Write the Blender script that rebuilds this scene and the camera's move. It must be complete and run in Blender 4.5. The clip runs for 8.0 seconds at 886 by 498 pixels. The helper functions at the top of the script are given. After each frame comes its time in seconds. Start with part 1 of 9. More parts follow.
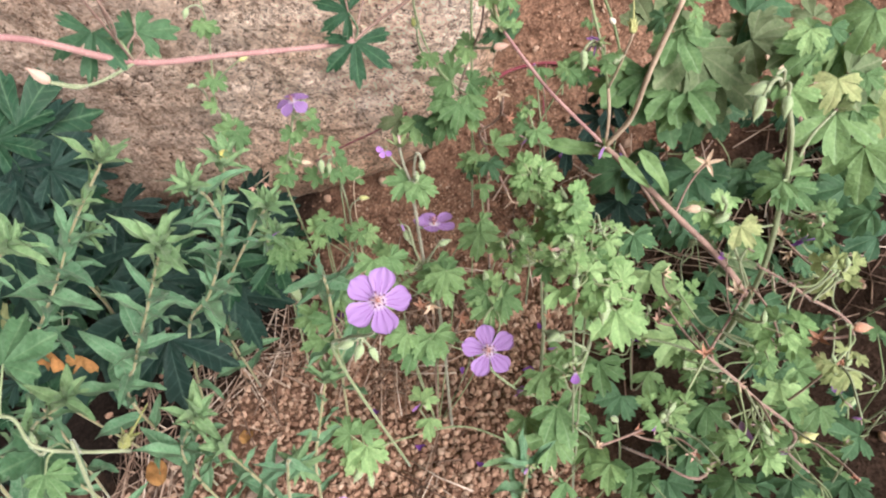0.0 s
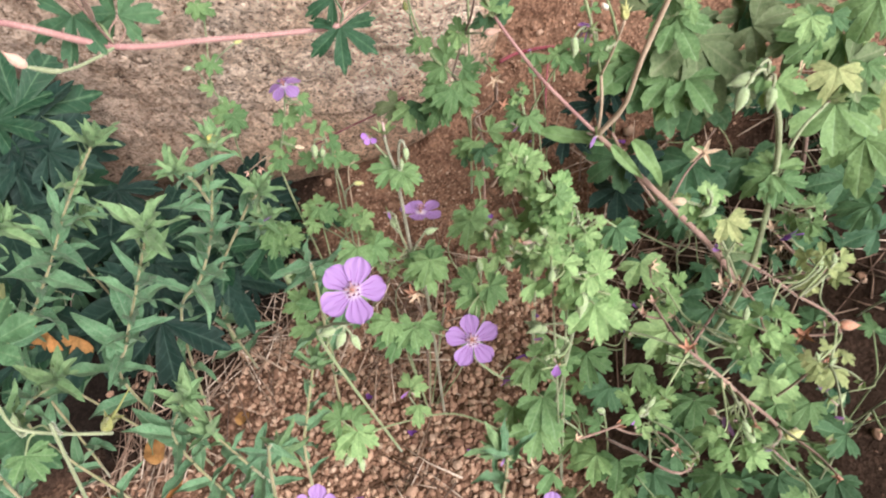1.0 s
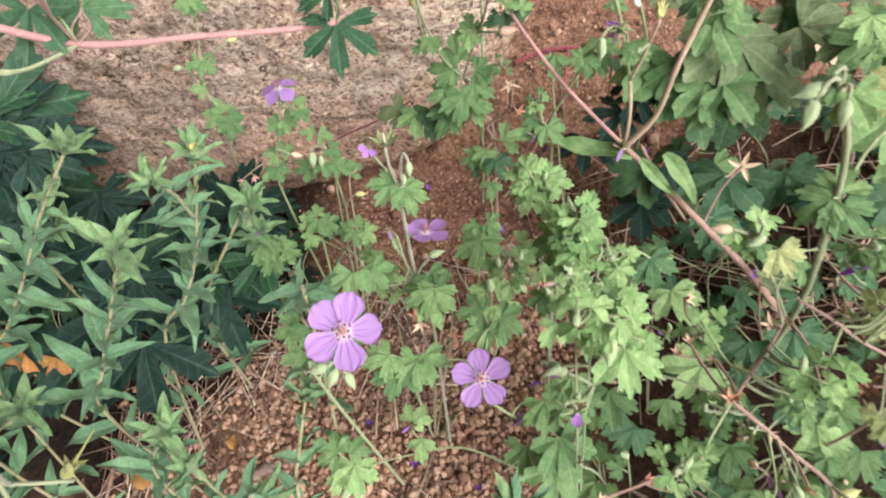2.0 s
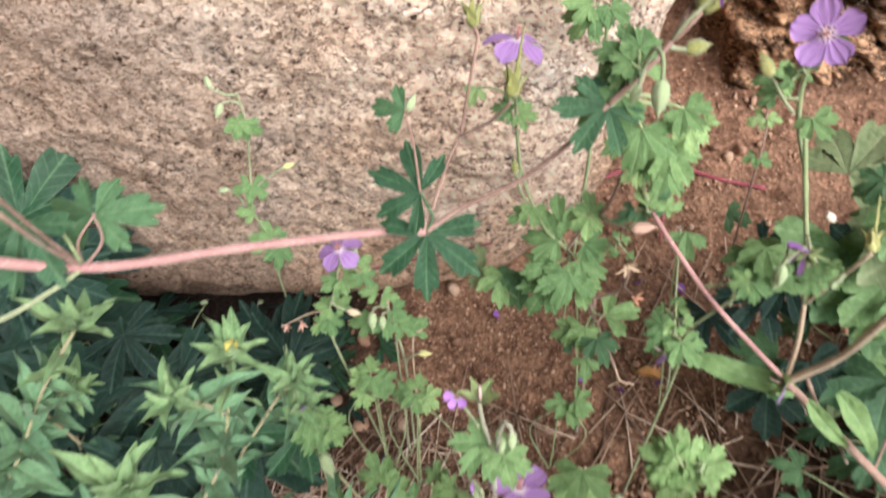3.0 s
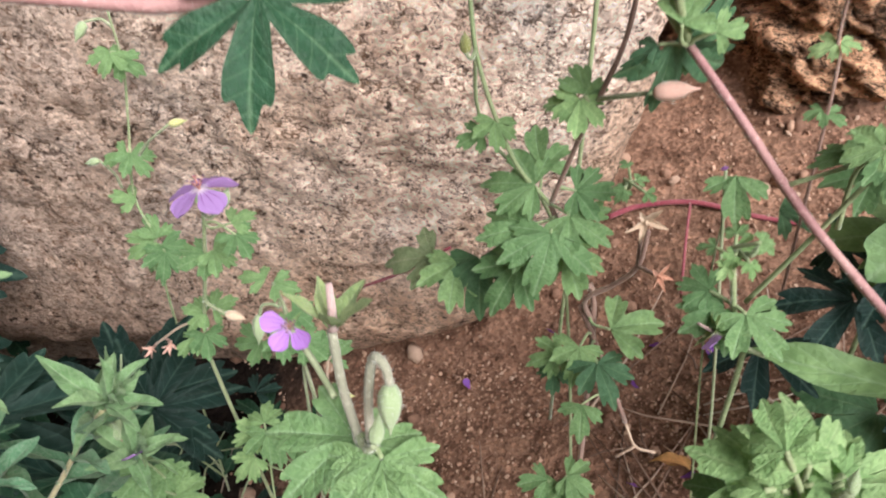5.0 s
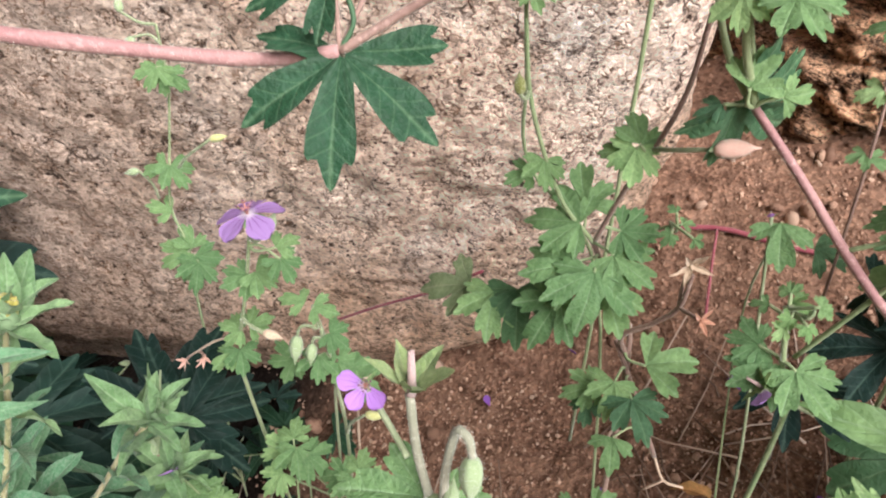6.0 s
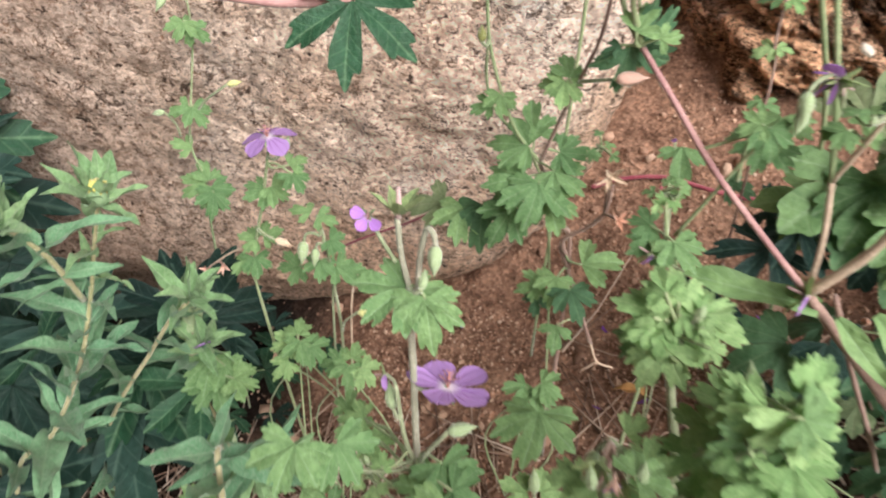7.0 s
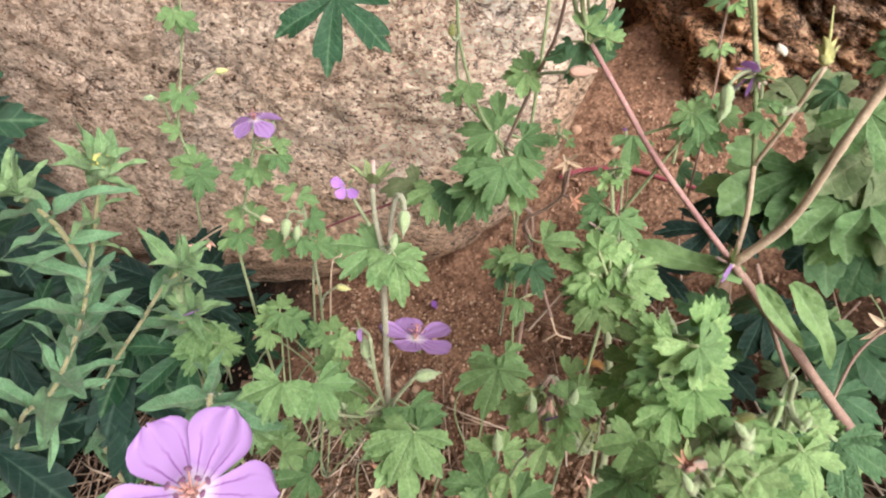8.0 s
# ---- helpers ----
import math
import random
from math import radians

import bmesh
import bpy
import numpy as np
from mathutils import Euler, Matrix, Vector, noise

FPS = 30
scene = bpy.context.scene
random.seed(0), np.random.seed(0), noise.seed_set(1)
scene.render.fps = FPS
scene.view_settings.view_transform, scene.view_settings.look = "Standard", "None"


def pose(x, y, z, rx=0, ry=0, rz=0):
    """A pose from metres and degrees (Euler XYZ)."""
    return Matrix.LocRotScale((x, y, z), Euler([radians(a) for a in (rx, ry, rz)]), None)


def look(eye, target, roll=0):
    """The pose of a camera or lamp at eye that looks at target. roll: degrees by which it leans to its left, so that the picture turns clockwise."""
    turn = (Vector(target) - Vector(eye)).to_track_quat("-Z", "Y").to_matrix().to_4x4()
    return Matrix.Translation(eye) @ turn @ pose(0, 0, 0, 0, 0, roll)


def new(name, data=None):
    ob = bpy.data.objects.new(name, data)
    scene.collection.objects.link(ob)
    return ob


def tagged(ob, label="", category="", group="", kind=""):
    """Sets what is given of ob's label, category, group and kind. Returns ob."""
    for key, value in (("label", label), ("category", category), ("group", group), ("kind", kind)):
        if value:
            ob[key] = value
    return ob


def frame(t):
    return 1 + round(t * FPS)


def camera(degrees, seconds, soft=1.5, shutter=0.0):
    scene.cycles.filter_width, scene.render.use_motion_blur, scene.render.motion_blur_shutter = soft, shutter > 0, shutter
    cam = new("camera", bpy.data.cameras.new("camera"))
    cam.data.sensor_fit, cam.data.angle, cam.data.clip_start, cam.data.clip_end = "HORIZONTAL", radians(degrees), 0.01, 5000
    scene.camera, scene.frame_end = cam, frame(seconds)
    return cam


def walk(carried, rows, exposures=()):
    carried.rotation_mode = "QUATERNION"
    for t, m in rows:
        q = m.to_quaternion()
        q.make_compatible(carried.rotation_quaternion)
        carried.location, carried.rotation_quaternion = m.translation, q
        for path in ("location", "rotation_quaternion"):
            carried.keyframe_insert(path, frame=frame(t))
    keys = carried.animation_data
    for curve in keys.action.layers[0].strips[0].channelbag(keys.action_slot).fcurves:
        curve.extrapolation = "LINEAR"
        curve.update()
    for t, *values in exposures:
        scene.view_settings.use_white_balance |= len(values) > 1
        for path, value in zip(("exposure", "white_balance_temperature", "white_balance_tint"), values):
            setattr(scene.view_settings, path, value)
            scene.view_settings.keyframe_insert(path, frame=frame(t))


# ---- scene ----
cam = camera(68.0, 8.0, soft=2.05, shutter=0.36)
SKY_STRENGTH, SUN_STRENGTH = 0.010, 6.1
PATH = [
    (0, (0.016, 0.0, 0.456), (-0.03, 1.376, -0.995), -1.2),
    (0.5, (0.03, 0.002, 0.443), (-0.044, 1.355, -1.028), -1.7),
    (1, (0.033, 0.005, 0.456), (-0.061, 1.34, -1.03), -1.9),
    (1.2, (0.036, 0.006, 0.464), (-0.051, 1.343, -1.021), -1.8),
    (2.3, (0.027, 0.07, 0.428), (-0.133, 1.397, -1.059), -2.4),
    (2.5, (0.013, 0.093, 0.433), (-0.174, 1.427, -1.046), -2.4),
    (3, (-0.005, 0.159, 0.439), (-0.25, 1.529, -0.998), -1.7),
    (3.5, (-0.002, 0.194, 0.423), (-0.284, 1.687, -0.878), -1.3),
    (4, (0.008, 0.198, 0.387), (-0.292, 1.782, -0.797), -0.9),
    (4.5, (0.016, 0.194, 0.34), (-0.282, 1.82, -0.785), -0.1),
    (5, (0.016, 0.204, 0.307), (-0.289, 1.846, -0.793), 0.6),
    (5.2, (0.013, 0.206, 0.3), (-0.298, 1.85, -0.795), 0.9),
    (6.3, (0.003, 0.206, 0.321), (-0.325, 1.834, -0.794), 2.8),
    (6.5, (0.003, 0.194, 0.314), (-0.319, 1.804, -0.828), 2.9),
    (7, (0.019, 0.144, 0.329), (-0.247, 1.754, -0.827), 4.1),
    (7.5, (0.03, 0.113, 0.335), (-0.177, 1.718, -0.841), 5.5),
    (8, (0.027, 0.119, 0.337), (-0.175, 1.734, -0.824), 6.0),
]
walk(cam, [(t, look(eye, target, roll)) for t, eye, target, roll in PATH], [(0, 0.62, 6000, 13.8), (1.2, 0.61, 6060, 12.8), (2.5, 0.69, 6080, 12.3), (3, 0.69, 6030, 12), (3.5, 0.31, 5990, 12.5), (4.5, 0.24, 5940, 13.6), (5, 0.62, 5900, 14.4), (6.5, 0.68, 5950, 13.4), (8, 0.67, 6180, 12)])

# ---- light: bright overcast, brighter from the upper right behind the viewer ----
world = bpy.data.worlds.new("overcast_sky")
scene.world = world
world.use_nodes = True
wn = world.node_tree.nodes
sky = wn.new("ShaderNodeTexSky")
sky.sky_type, sky.sun_disc = "NISHITA", False
sky.sun_elevation, sky.sun_rotation = radians(38), radians(138)
sky.air_density, sky.dust_density = 1.0, 4.0
wn["Background"].inputs["Strength"].default_value = SKY_STRENGTH
world.node_tree.links.new(sky.outputs["Color"], wn["Background"].inputs["Color"])
sun = new("sun", bpy.data.lights.new("sun", "SUN"))
sun.data.energy, sun.data.angle, sun.data.color = SUN_STRENGTH, radians(50), (1.0, 0.93, 0.86)
sun.matrix_world = look((0.92, -0.62, 1.2), (0, 0.4, 0.1))


# ---- materials ----
def material(name, rough=0.6, spec=0.3):
    m = bpy.data.materials.new(name)
    m.use_nodes = True
    nt = m.node_tree
    b = nt.nodes["Principled BSDF"]
    b.inputs["Roughness"].default_value = rough
    b.inputs["Specular IOR Level"].default_value = spec
    return m, nt, b


def node(nt, kind, **values):
    n = nt.nodes.new(kind)
    for key, value in values.items():
        n.inputs[key].default_value = value
    return n


def noise_tex(nt, scale, detail=4, rough=0.6, coords=None):
    n = node(nt, "ShaderNodeTexNoise", Scale=scale, Detail=detail, Roughness=rough)
    if coords:
        nt.links.new(coords, n.inputs["Vector"])
    return n


def ramp(nt, source, stops):
    r = nt.nodes.new("ShaderNodeValToRGB")
    els = r.color_ramp.elements
    while len(els) < len(stops):
        els.new(0.5)
    for e, (at, col) in zip(els, stops):
        e.position, e.color = at, (*col, 1)
    nt.links.new(source, r.inputs["Fac"])
    return r


def mix(nt, fac, a, b, how="MIX"):
    m = nt.nodes.new("ShaderNodeMix")
    m.data_type, m.blend_type = "RGBA", how
    for key, value in (("Factor", fac), (6, a), (7, b)):
        socket = m.inputs[key] if isinstance(key, int) else m.inputs[0]
        if isinstance(value, (int, float)):
            socket.default_value = value
        elif isinstance(value, tuple):
            socket.default_value = (*value, 1)
        else:
            nt.links.new(value, socket)
    return m.outputs[2]


def calc(nt, op, a, b=None, c=None):
    m = nt.nodes.new("ShaderNodeMath")
    m.operation = op
    for i, value in enumerate((a, b, c)):
        if value is None:
            continue
        if isinstance(value, (int, float)):
            m.inputs[i].default_value = value
        else:
            nt.links.new(value, m.inputs[i])
    return m.outputs[0]


def bump(nt, b, height, strength, distance):
    n = node(nt, "ShaderNodeBump", Strength=strength, Distance=distance)
    nt.links.new(height, n.inputs["Height"])
    nt.links.new(n.outputs["Normal"], b.inputs["Normal"])
    return n


def place_coords(nt):
    return nt.nodes.new("ShaderNodeTexCoord").outputs["Object"]


def attr(nt, name):
    a = nt.nodes.new("ShaderNodeAttribute")
    a.attribute_name = name
    return a.outputs["Fac"]


def rand(nt):
    return nt.nodes.new("ShaderNodeObjectInfo").outputs["Random"]


def velvet(b, weight, rough=0.45):
    """Fine pale down on leaves and stems."""
    b.inputs["Sheen Weight"].default_value, b.inputs["Sheen Roughness"].default_value = weight, rough
    b.inputs["Sheen Tint"].default_value = (0.95, 1.0, 0.88, 1)


def chunks(nt, scale, vector):
    v = nt.nodes.new("ShaderNodeTexVoronoi")
    v.inputs["Scale"].default_value = scale
    nt.links.new(vector, v.inputs["Vector"])
    return v


def tilt(nt, cells, vector):
    """Height of flat chips, each leaning its own way."""
    away, lean, dot = (nt.nodes.new("ShaderNodeVectorMath") for k in range(3))
    away.operation, lean.operation, dot.operation = "SUBTRACT", "SUBTRACT", "DOT_PRODUCT"
    nt.links.new(vector, away.inputs[0])
    nt.links.new(cells.outputs["Position"], away.inputs[1])
    nt.links.new(cells.outputs["Color"], lean.inputs[0])
    lean.inputs[1].default_value = (0.5, 0.5, 0.5)
    nt.links.new(away.outputs["Vector"], dot.inputs[0])
    nt.links.new(lean.outputs["Vector"], dot.inputs[1])
    return dot.outputs["Value"]


def granite(name, pale, warm, dark, grain, crack_amount, foot=None, strata=False):
    m, nt, b = material(name, 0.85, 0.2)
    co = place_coords(nt)
    c = ramp(nt, noise_tex(nt, 9, 4, 0.65, co).outputs["Fac"], [(0.35, warm), (0.62, pale)]).outputs["Color"]
    grey = ramp(nt, noise_tex(nt, 17, 4, 0.6, co).outputs["Fac"], [(0.52, (0, 0, 0)), (0.68, (1, 1, 1))])
    c = mix(nt, calc(nt, "MULTIPLY", grey.outputs["Color"], 0.35), c, tuple(1.0 * sum(pale) / 3 + k for k in (0.0, -0.02, -0.03)))
    rust = ramp(nt, noise_tex(nt, 30, 5, 0.7, co).outputs["Fac"], [(0.56, (0, 0, 0)), (0.74, (1, 1, 1))])
    c = mix(nt, calc(nt, "MULTIPLY", rust.outputs["Color"], 0.35), c, tuple(v * k for v, k in zip(warm, (0.85, 0.62, 0.45))))
    if foot:
        high = nt.nodes.new("ShaderNodeSeparateXYZ")
        nt.links.new(co, high.inputs["Vector"])
        # Soil splash at the foot; the second X term paints the shaded right edge.
        level = calc(nt, "SUBTRACT", high.outputs["Z"], calc(nt, "ADD", calc(nt, "MULTIPLY", high.outputs["X"], 0.25), calc(nt, "MULTIPLY", calc(nt, "MAXIMUM", calc(nt, "SUBTRACT", high.outputs["X"], 0.015), 0.0), 2.2)))
        splash_shade = calc(nt, "SUBTRACT", level, calc(nt, "MULTIPLY", noise_tex(nt, 16, 5, 0.65, co).outputs["Fac"], 0.16))
        splash_shade = ramp(nt, splash_shade, [(0.0, (1, 1, 1)), (0.075, (0, 0, 0))]).outputs["Color"]
        c = mix(nt, calc(nt, "MULTIPLY", splash_shade, 0.55), c, foot)
        # Left side's shade put into the stone colour, with a noise-broken edge.
        left_shade = calc(nt, "ADD", calc(nt, "ADD", high.outputs["X"], 0.4), calc(nt, "MULTIPLY", noise_tex(nt, 7, 5, 0.6, co).outputs["Fac"], 0.30))
        left_shade = ramp(nt, left_shade, [(0.25, (1, 1, 1)), (0.50, (0, 0, 0))]).outputs["Color"]
        c = mix(nt, calc(nt, "MULTIPLY", left_shade, 0.75), c, (0.40, 0.31, 0.255))
    grains = nt.nodes.new("ShaderNodeTexVoronoi")
    grains.inputs["Scale"].default_value = grain
    wander = nt.nodes.new("ShaderNodeVectorMath")
    wander.operation = "MULTIPLY_ADD"
    wander.inputs[1].default_value = (0.0040, 0.0040, 0.0024)
    nt.links.new(noise_tex(nt, 150, 4, 0.7, co).outputs["Color"], wander.inputs[0])
    nt.links.new(co, wander.inputs[2])
    nt.links.new(wander.outputs["Vector"], grains.inputs["Vector"])
    tone = ramp(nt, grains.outputs["Color"], [(0.06, (0.46, 0.40, 0.36)), (0.22, (0.95, 0.92, 0.89)), (0.7, (1.08, 1.06, 1.04)), (0.95, (1.25, 1.24, 1.22))])
    c = mix(nt, 0.7, c, tone.outputs["Color"], "MULTIPLY")
    squash = nt.nodes.new("ShaderNodeMapping")
    squash.inputs["Scale"].default_value = (1, 1, 1.7)
    squash.inputs["Rotation"].default_value = (0, radians(14), 0)
    nt.links.new(wander.outputs["Vector"], squash.inputs["Vector"])
    flakes = nt.nodes.new("ShaderNodeTexVoronoi")
    flakes.inputs["Scale"].default_value = 1.2 * grain
    nt.links.new(squash.outputs["Vector"], flakes.inputs["Vector"])
    c = mix(nt, 1.0, c, ramp(nt, flakes.outputs["Color"], [(0.05, (0.62, 0.55, 0.50)), (0.28, (1.0, 0.97, 0.94)), (0.8, (1.20, 1.19, 1.16))]).outputs["Color"], "MULTIPLY")
    facet = calc(nt, "ADD", calc(nt, "MULTIPLY", tilt(nt, flakes, squash.outputs["Vector"]), 190.0), calc(nt, "MULTIPLY", tilt(nt, chunks(nt, 0.42 * grain, squash.outputs["Vector"]), squash.outputs["Vector"]), 110.0))
    rims = nt.nodes.new("ShaderNodeTexVoronoi")
    rims.feature = "DISTANCE_TO_EDGE"
    rims.inputs["Scale"].default_value = 1.2 * grain
    nt.links.new(squash.outputs["Vector"], rims.inputs["Vector"])
    broken = ramp(nt, noise_tex(nt, 190, 3, 0.6, co).outputs["Fac"], [(0.50, (0, 0, 0)), (0.60, (1, 1, 1))]).outputs["Color"]
    seam = calc(nt, "MULTIPLY", ramp(nt, rims.outputs["Distance"], [(0.04, (1, 1, 1)), (0.13, (0, 0, 0))]).outputs["Color"], broken)
    flat = nt.nodes.new("ShaderNodeMapping")
    flat.inputs["Scale"].default_value = (1, 1, 1.5)
    nt.links.new(co, flat.inputs["Vector"])
    where = ramp(nt, noise_tex(nt, 60, 3, 0.6, co).outputs["Fac"], [(0.40, (0, 0, 0)), (0.60, (1, 1, 1))]).outputs["Color"]
    pits = noise_tex(nt, 165, 4, 0.64, flat.outputs["Vector"])
    deep = calc(nt, "ADD", pits.outputs["Fac"], calc(nt, "MULTIPLY", calc(nt, "SUBTRACT", 1.0, where), 0.075))
    hole = ramp(nt, deep, [(0.375, (1, 1, 1)), (0.405, (0, 0, 0))]).outputs["Color"]
    halo = ramp(nt, deep, [(0.38, (1, 1, 1)), (0.52, (0, 0, 0))]).outputs["Color"]
    web = noise_tex(nt, 95, 5, 0.66, squash.outputs["Vector"])
    thin = calc(nt, "ABSOLUTE", calc(nt, "SUBTRACT", web.outputs["Fac"], 0.5))
    thin = ramp(nt, thin, [(0.008, (1, 1, 1)), (0.022, (0, 0, 0))]).outputs["Color"]
    here = ramp(nt, noise_tex(nt, 120, 3, 0.6, co).outputs["Fac"], [(0.50, (0, 0, 0)), (0.58, (1, 1, 1))]).outputs["Color"]
    crack = calc(nt, "MULTIPLY", thin, here)
    split = calc(nt, "ABSOLUTE", calc(nt, "SUBTRACT", noise_tex(nt, 13, 5, 0.6, wander.outputs["Vector"]).outputs["Fac"], 0.5))
    split = calc(nt, "MULTIPLY", ramp(nt, split, [(0.0025, (1, 1, 1)), (0.009, (0, 0, 0))]).outputs["Color"], ramp(nt, noise_tex(nt, 21, 3, 0.6, co).outputs["Fac"], [(0.50, (0, 0, 0)), (0.60, (1, 1, 1))]).outputs["Color"])
    crack = calc(nt, "MAXIMUM", crack, split)
    if strata:
        axes, bed = nt.nodes.new("ShaderNodeSeparateXYZ"), nt.nodes.new("ShaderNodeCombineXYZ")
        nt.links.new(wander.outputs["Vector"], axes.inputs["Vector"])
        nt.links.new(calc(nt, "MULTIPLY", axes.outputs["X"], 26.0), bed.inputs["X"])
        nt.links.new(calc(nt, "MULTIPLY", axes.outputs["Y"], 26.0), bed.inputs["Y"])
        nt.links.new(calc(nt, "MULTIPLY", calc(nt, "ADD", axes.outputs["Z"], calc(nt, "MULTIPLY", axes.outputs["X"], 0.28)), 85.0), bed.inputs["Z"])
        beds = noise_tex(nt, 1.0, 5, 0.66, bed.outputs["Vector"]).outputs["Fac"]
        joint = ramp(nt, calc(nt, "ABSOLUTE", calc(nt, "SUBTRACT", beds, 0.47)), [(0.006, (1, 1, 1)), (0.026, (0, 0, 0))]).outputs["Color"]
        crack = calc(nt, "MAXIMUM", crack, joint)
        c = mix(nt, 1.0, c, ramp(nt, beds, [(0.32, (0.58, 0.52, 0.47)), (0.50, (1, 1, 1)), (0.64, (1.35, 1.31, 1.25))]).outputs["Color"], "MULTIPLY")
        facet = calc(nt, "ADD", facet, calc(nt, "MULTIPLY", beds, 3.0))
    c = mix(nt, calc(nt, "MULTIPLY", seam, 0.92), c, tuple(v * k for v, k in zip(warm, (0.30, 0.21, 0.15))))
    c = mix(nt, calc(nt, "MULTIPLY", halo, 0.10), c, tuple(v * k for v, k in zip(warm, (0.72, 0.55, 0.42))))
    worn = calc(nt, "MINIMUM", calc(nt, "ADD", calc(nt, "MULTIPLY", hole, 0.88), calc(nt, "MULTIPLY", crack, crack_amount * 0.85)), 0.95)
    speck = ramp(nt, noise_tex(nt, 330, 3, 0.65, flat.outputs["Vector"]).outputs["Fac"], [(0.31, (0.46, 0.38, 0.32)), (0.42, (0.98, 0.96, 0.93)), (0.62, (1.30, 1.28, 1.25))])
    c = mix(nt, 0.85, c, speck.outputs["Color"], "MULTIPLY")
    c = mix(nt, worn, c, dark)
    nt.links.new(c, b.inputs["Base Color"])
    fine = noise_tex(nt, 210, 6, 0.78, co)
    h = calc(nt, "SUBTRACT", calc(nt, "ADD", calc(nt, "MULTIPLY", fine.outputs["Fac"], 1.5), calc(nt, "ADD", calc(nt, "MULTIPLY", grains.outputs["Color"], 0.35), calc(nt, "ADD", calc(nt, "MULTIPLY", flakes.outputs["Color"], 0.45), facet))), calc(nt, "ADD", calc(nt, "MULTIPLY", seam, 0.8), calc(nt, "ADD", calc(nt, "MULTIPLY", hole, 1.0), crack)))
    bump(nt, b, h, 1.0, 0.0055)
    return m


M_ROCK = granite("granite", (0.98, 0.855, 0.74), (0.93, 0.73, 0.58), (0.06, 0.034, 0.022), 230, 1.0, (0.62, 0.40, 0.25))
M_ROCK_DARK = granite("weathered_brown_rock", (0.86, 0.57, 0.38), (0.66, 0.41, 0.255), (0.02, 0.014, 0.01), 210, 1.0, strata=True)


def soil_material():
    m, nt, b = material("red_soil", 0.95, 0.1)
    co = place_coords(nt)
    c = ramp(nt, noise_tex(nt, 14, 5, 0.65, co).outputs["Fac"], [(0.3, (0.205, 0.120, 0.082)), (0.7, (0.33, 0.205, 0.143))]).outputs["Color"]
    clod = noise_tex(nt, 75, 5, 0.7, co).outputs["Fac"]
    c = mix(nt, 0.9, c, ramp(nt, clod, [(0.36, (0.45, 0.40, 0.37)), (0.52, (1, 1, 1)), (0.68, (1.2, 1.17, 1.13))]).outputs["Color"], "MULTIPLY")
    # Dark mulch among the asters, blackened further for shade under the boulder.
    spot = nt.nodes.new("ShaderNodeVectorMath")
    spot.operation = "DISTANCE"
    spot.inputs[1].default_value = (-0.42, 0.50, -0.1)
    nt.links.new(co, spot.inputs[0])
    humus_shade = calc(nt, "ADD", spot.outputs["Value"], calc(nt, "MULTIPLY", noise_tex(nt, 11, 4, 0.6, co).outputs["Fac"], 0.16))
    humus_shade = ramp(nt, humus_shade, [(0.34, (1, 1, 1)), (0.42, (0, 0, 0))]).outputs["Color"]
    c = mix(nt, humus_shade, c, (0.022, 0.016, 0.013))
    # Litter under the geraniums, its near-black painted for the shade in the gaps.
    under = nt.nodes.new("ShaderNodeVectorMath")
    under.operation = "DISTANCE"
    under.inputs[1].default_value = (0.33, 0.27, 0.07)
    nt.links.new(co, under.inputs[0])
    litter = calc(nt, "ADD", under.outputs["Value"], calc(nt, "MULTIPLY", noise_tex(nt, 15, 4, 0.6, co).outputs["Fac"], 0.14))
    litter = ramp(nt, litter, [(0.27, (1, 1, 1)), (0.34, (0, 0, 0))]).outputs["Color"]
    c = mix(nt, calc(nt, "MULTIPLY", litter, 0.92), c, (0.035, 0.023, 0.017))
    v = nt.nodes.new("ShaderNodeTexVoronoi")
    v.inputs["Scale"].default_value = 420
    nt.links.new(co, v.inputs["Vector"])
    c = mix(nt, 0.95, c, ramp(nt, v.outputs["Color"], [(0.1, (0.55, 0.5, 0.45)), (0.6, (1, 0.97, 0.93)), (0.95, (1.5, 1.4, 1.3))]).outputs["Color"], "MULTIPLY")
    nt.links.new(c, b.inputs["Base Color"])
    h = calc(nt, "ADD", calc(nt, "MULTIPLY", v.outputs["Distance"], 0.35), calc(nt, "ADD", calc(nt, "MULTIPLY", noise_tex(nt, 130, 6, 0.75, co).outputs["Fac"], 1.6), calc(nt, "MULTIPLY", clod, 1.6)))
    bump(nt, b, h, 0.9, 0.0028)
    return m


def stone_material(name, island):
    m, nt, b = material(name, 0.85, 0.2)
    co = place_coords(nt)
    r = nt.nodes.new("ShaderNodeNewGeometry").outputs["Random Per Island"] if island else rand(nt)
    c = ramp(nt, r, [(0.0, (0.16, 0.09, 0.06)), (0.35, (0.33, 0.20, 0.135)), (0.75, (0.50, 0.335, 0.235)), (0.95, (0.47, 0.335, 0.245)), (1.0, (0.51, 0.385, 0.29))]).outputs["Color"]
    c = mix(nt, 0.5, c, ramp(nt, noise_tex(nt, 350, 3, 0.7, co).outputs["Fac"], [(0.3, (0.55, 0.5, 0.45)), (0.7, (1.25, 1.2, 1.15))]).outputs["Color"], "MULTIPLY")
    nt.links.new(c, b.inputs["Base Color"])
    bump(nt, b, noise_tex(nt, 500, 3, 0.7, co).outputs["Fac"], 0.6, 0.001)
    return m


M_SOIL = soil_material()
M_GRAVEL = stone_material("gravel", True)
M_PEBBLE = stone_material("pebble", False)


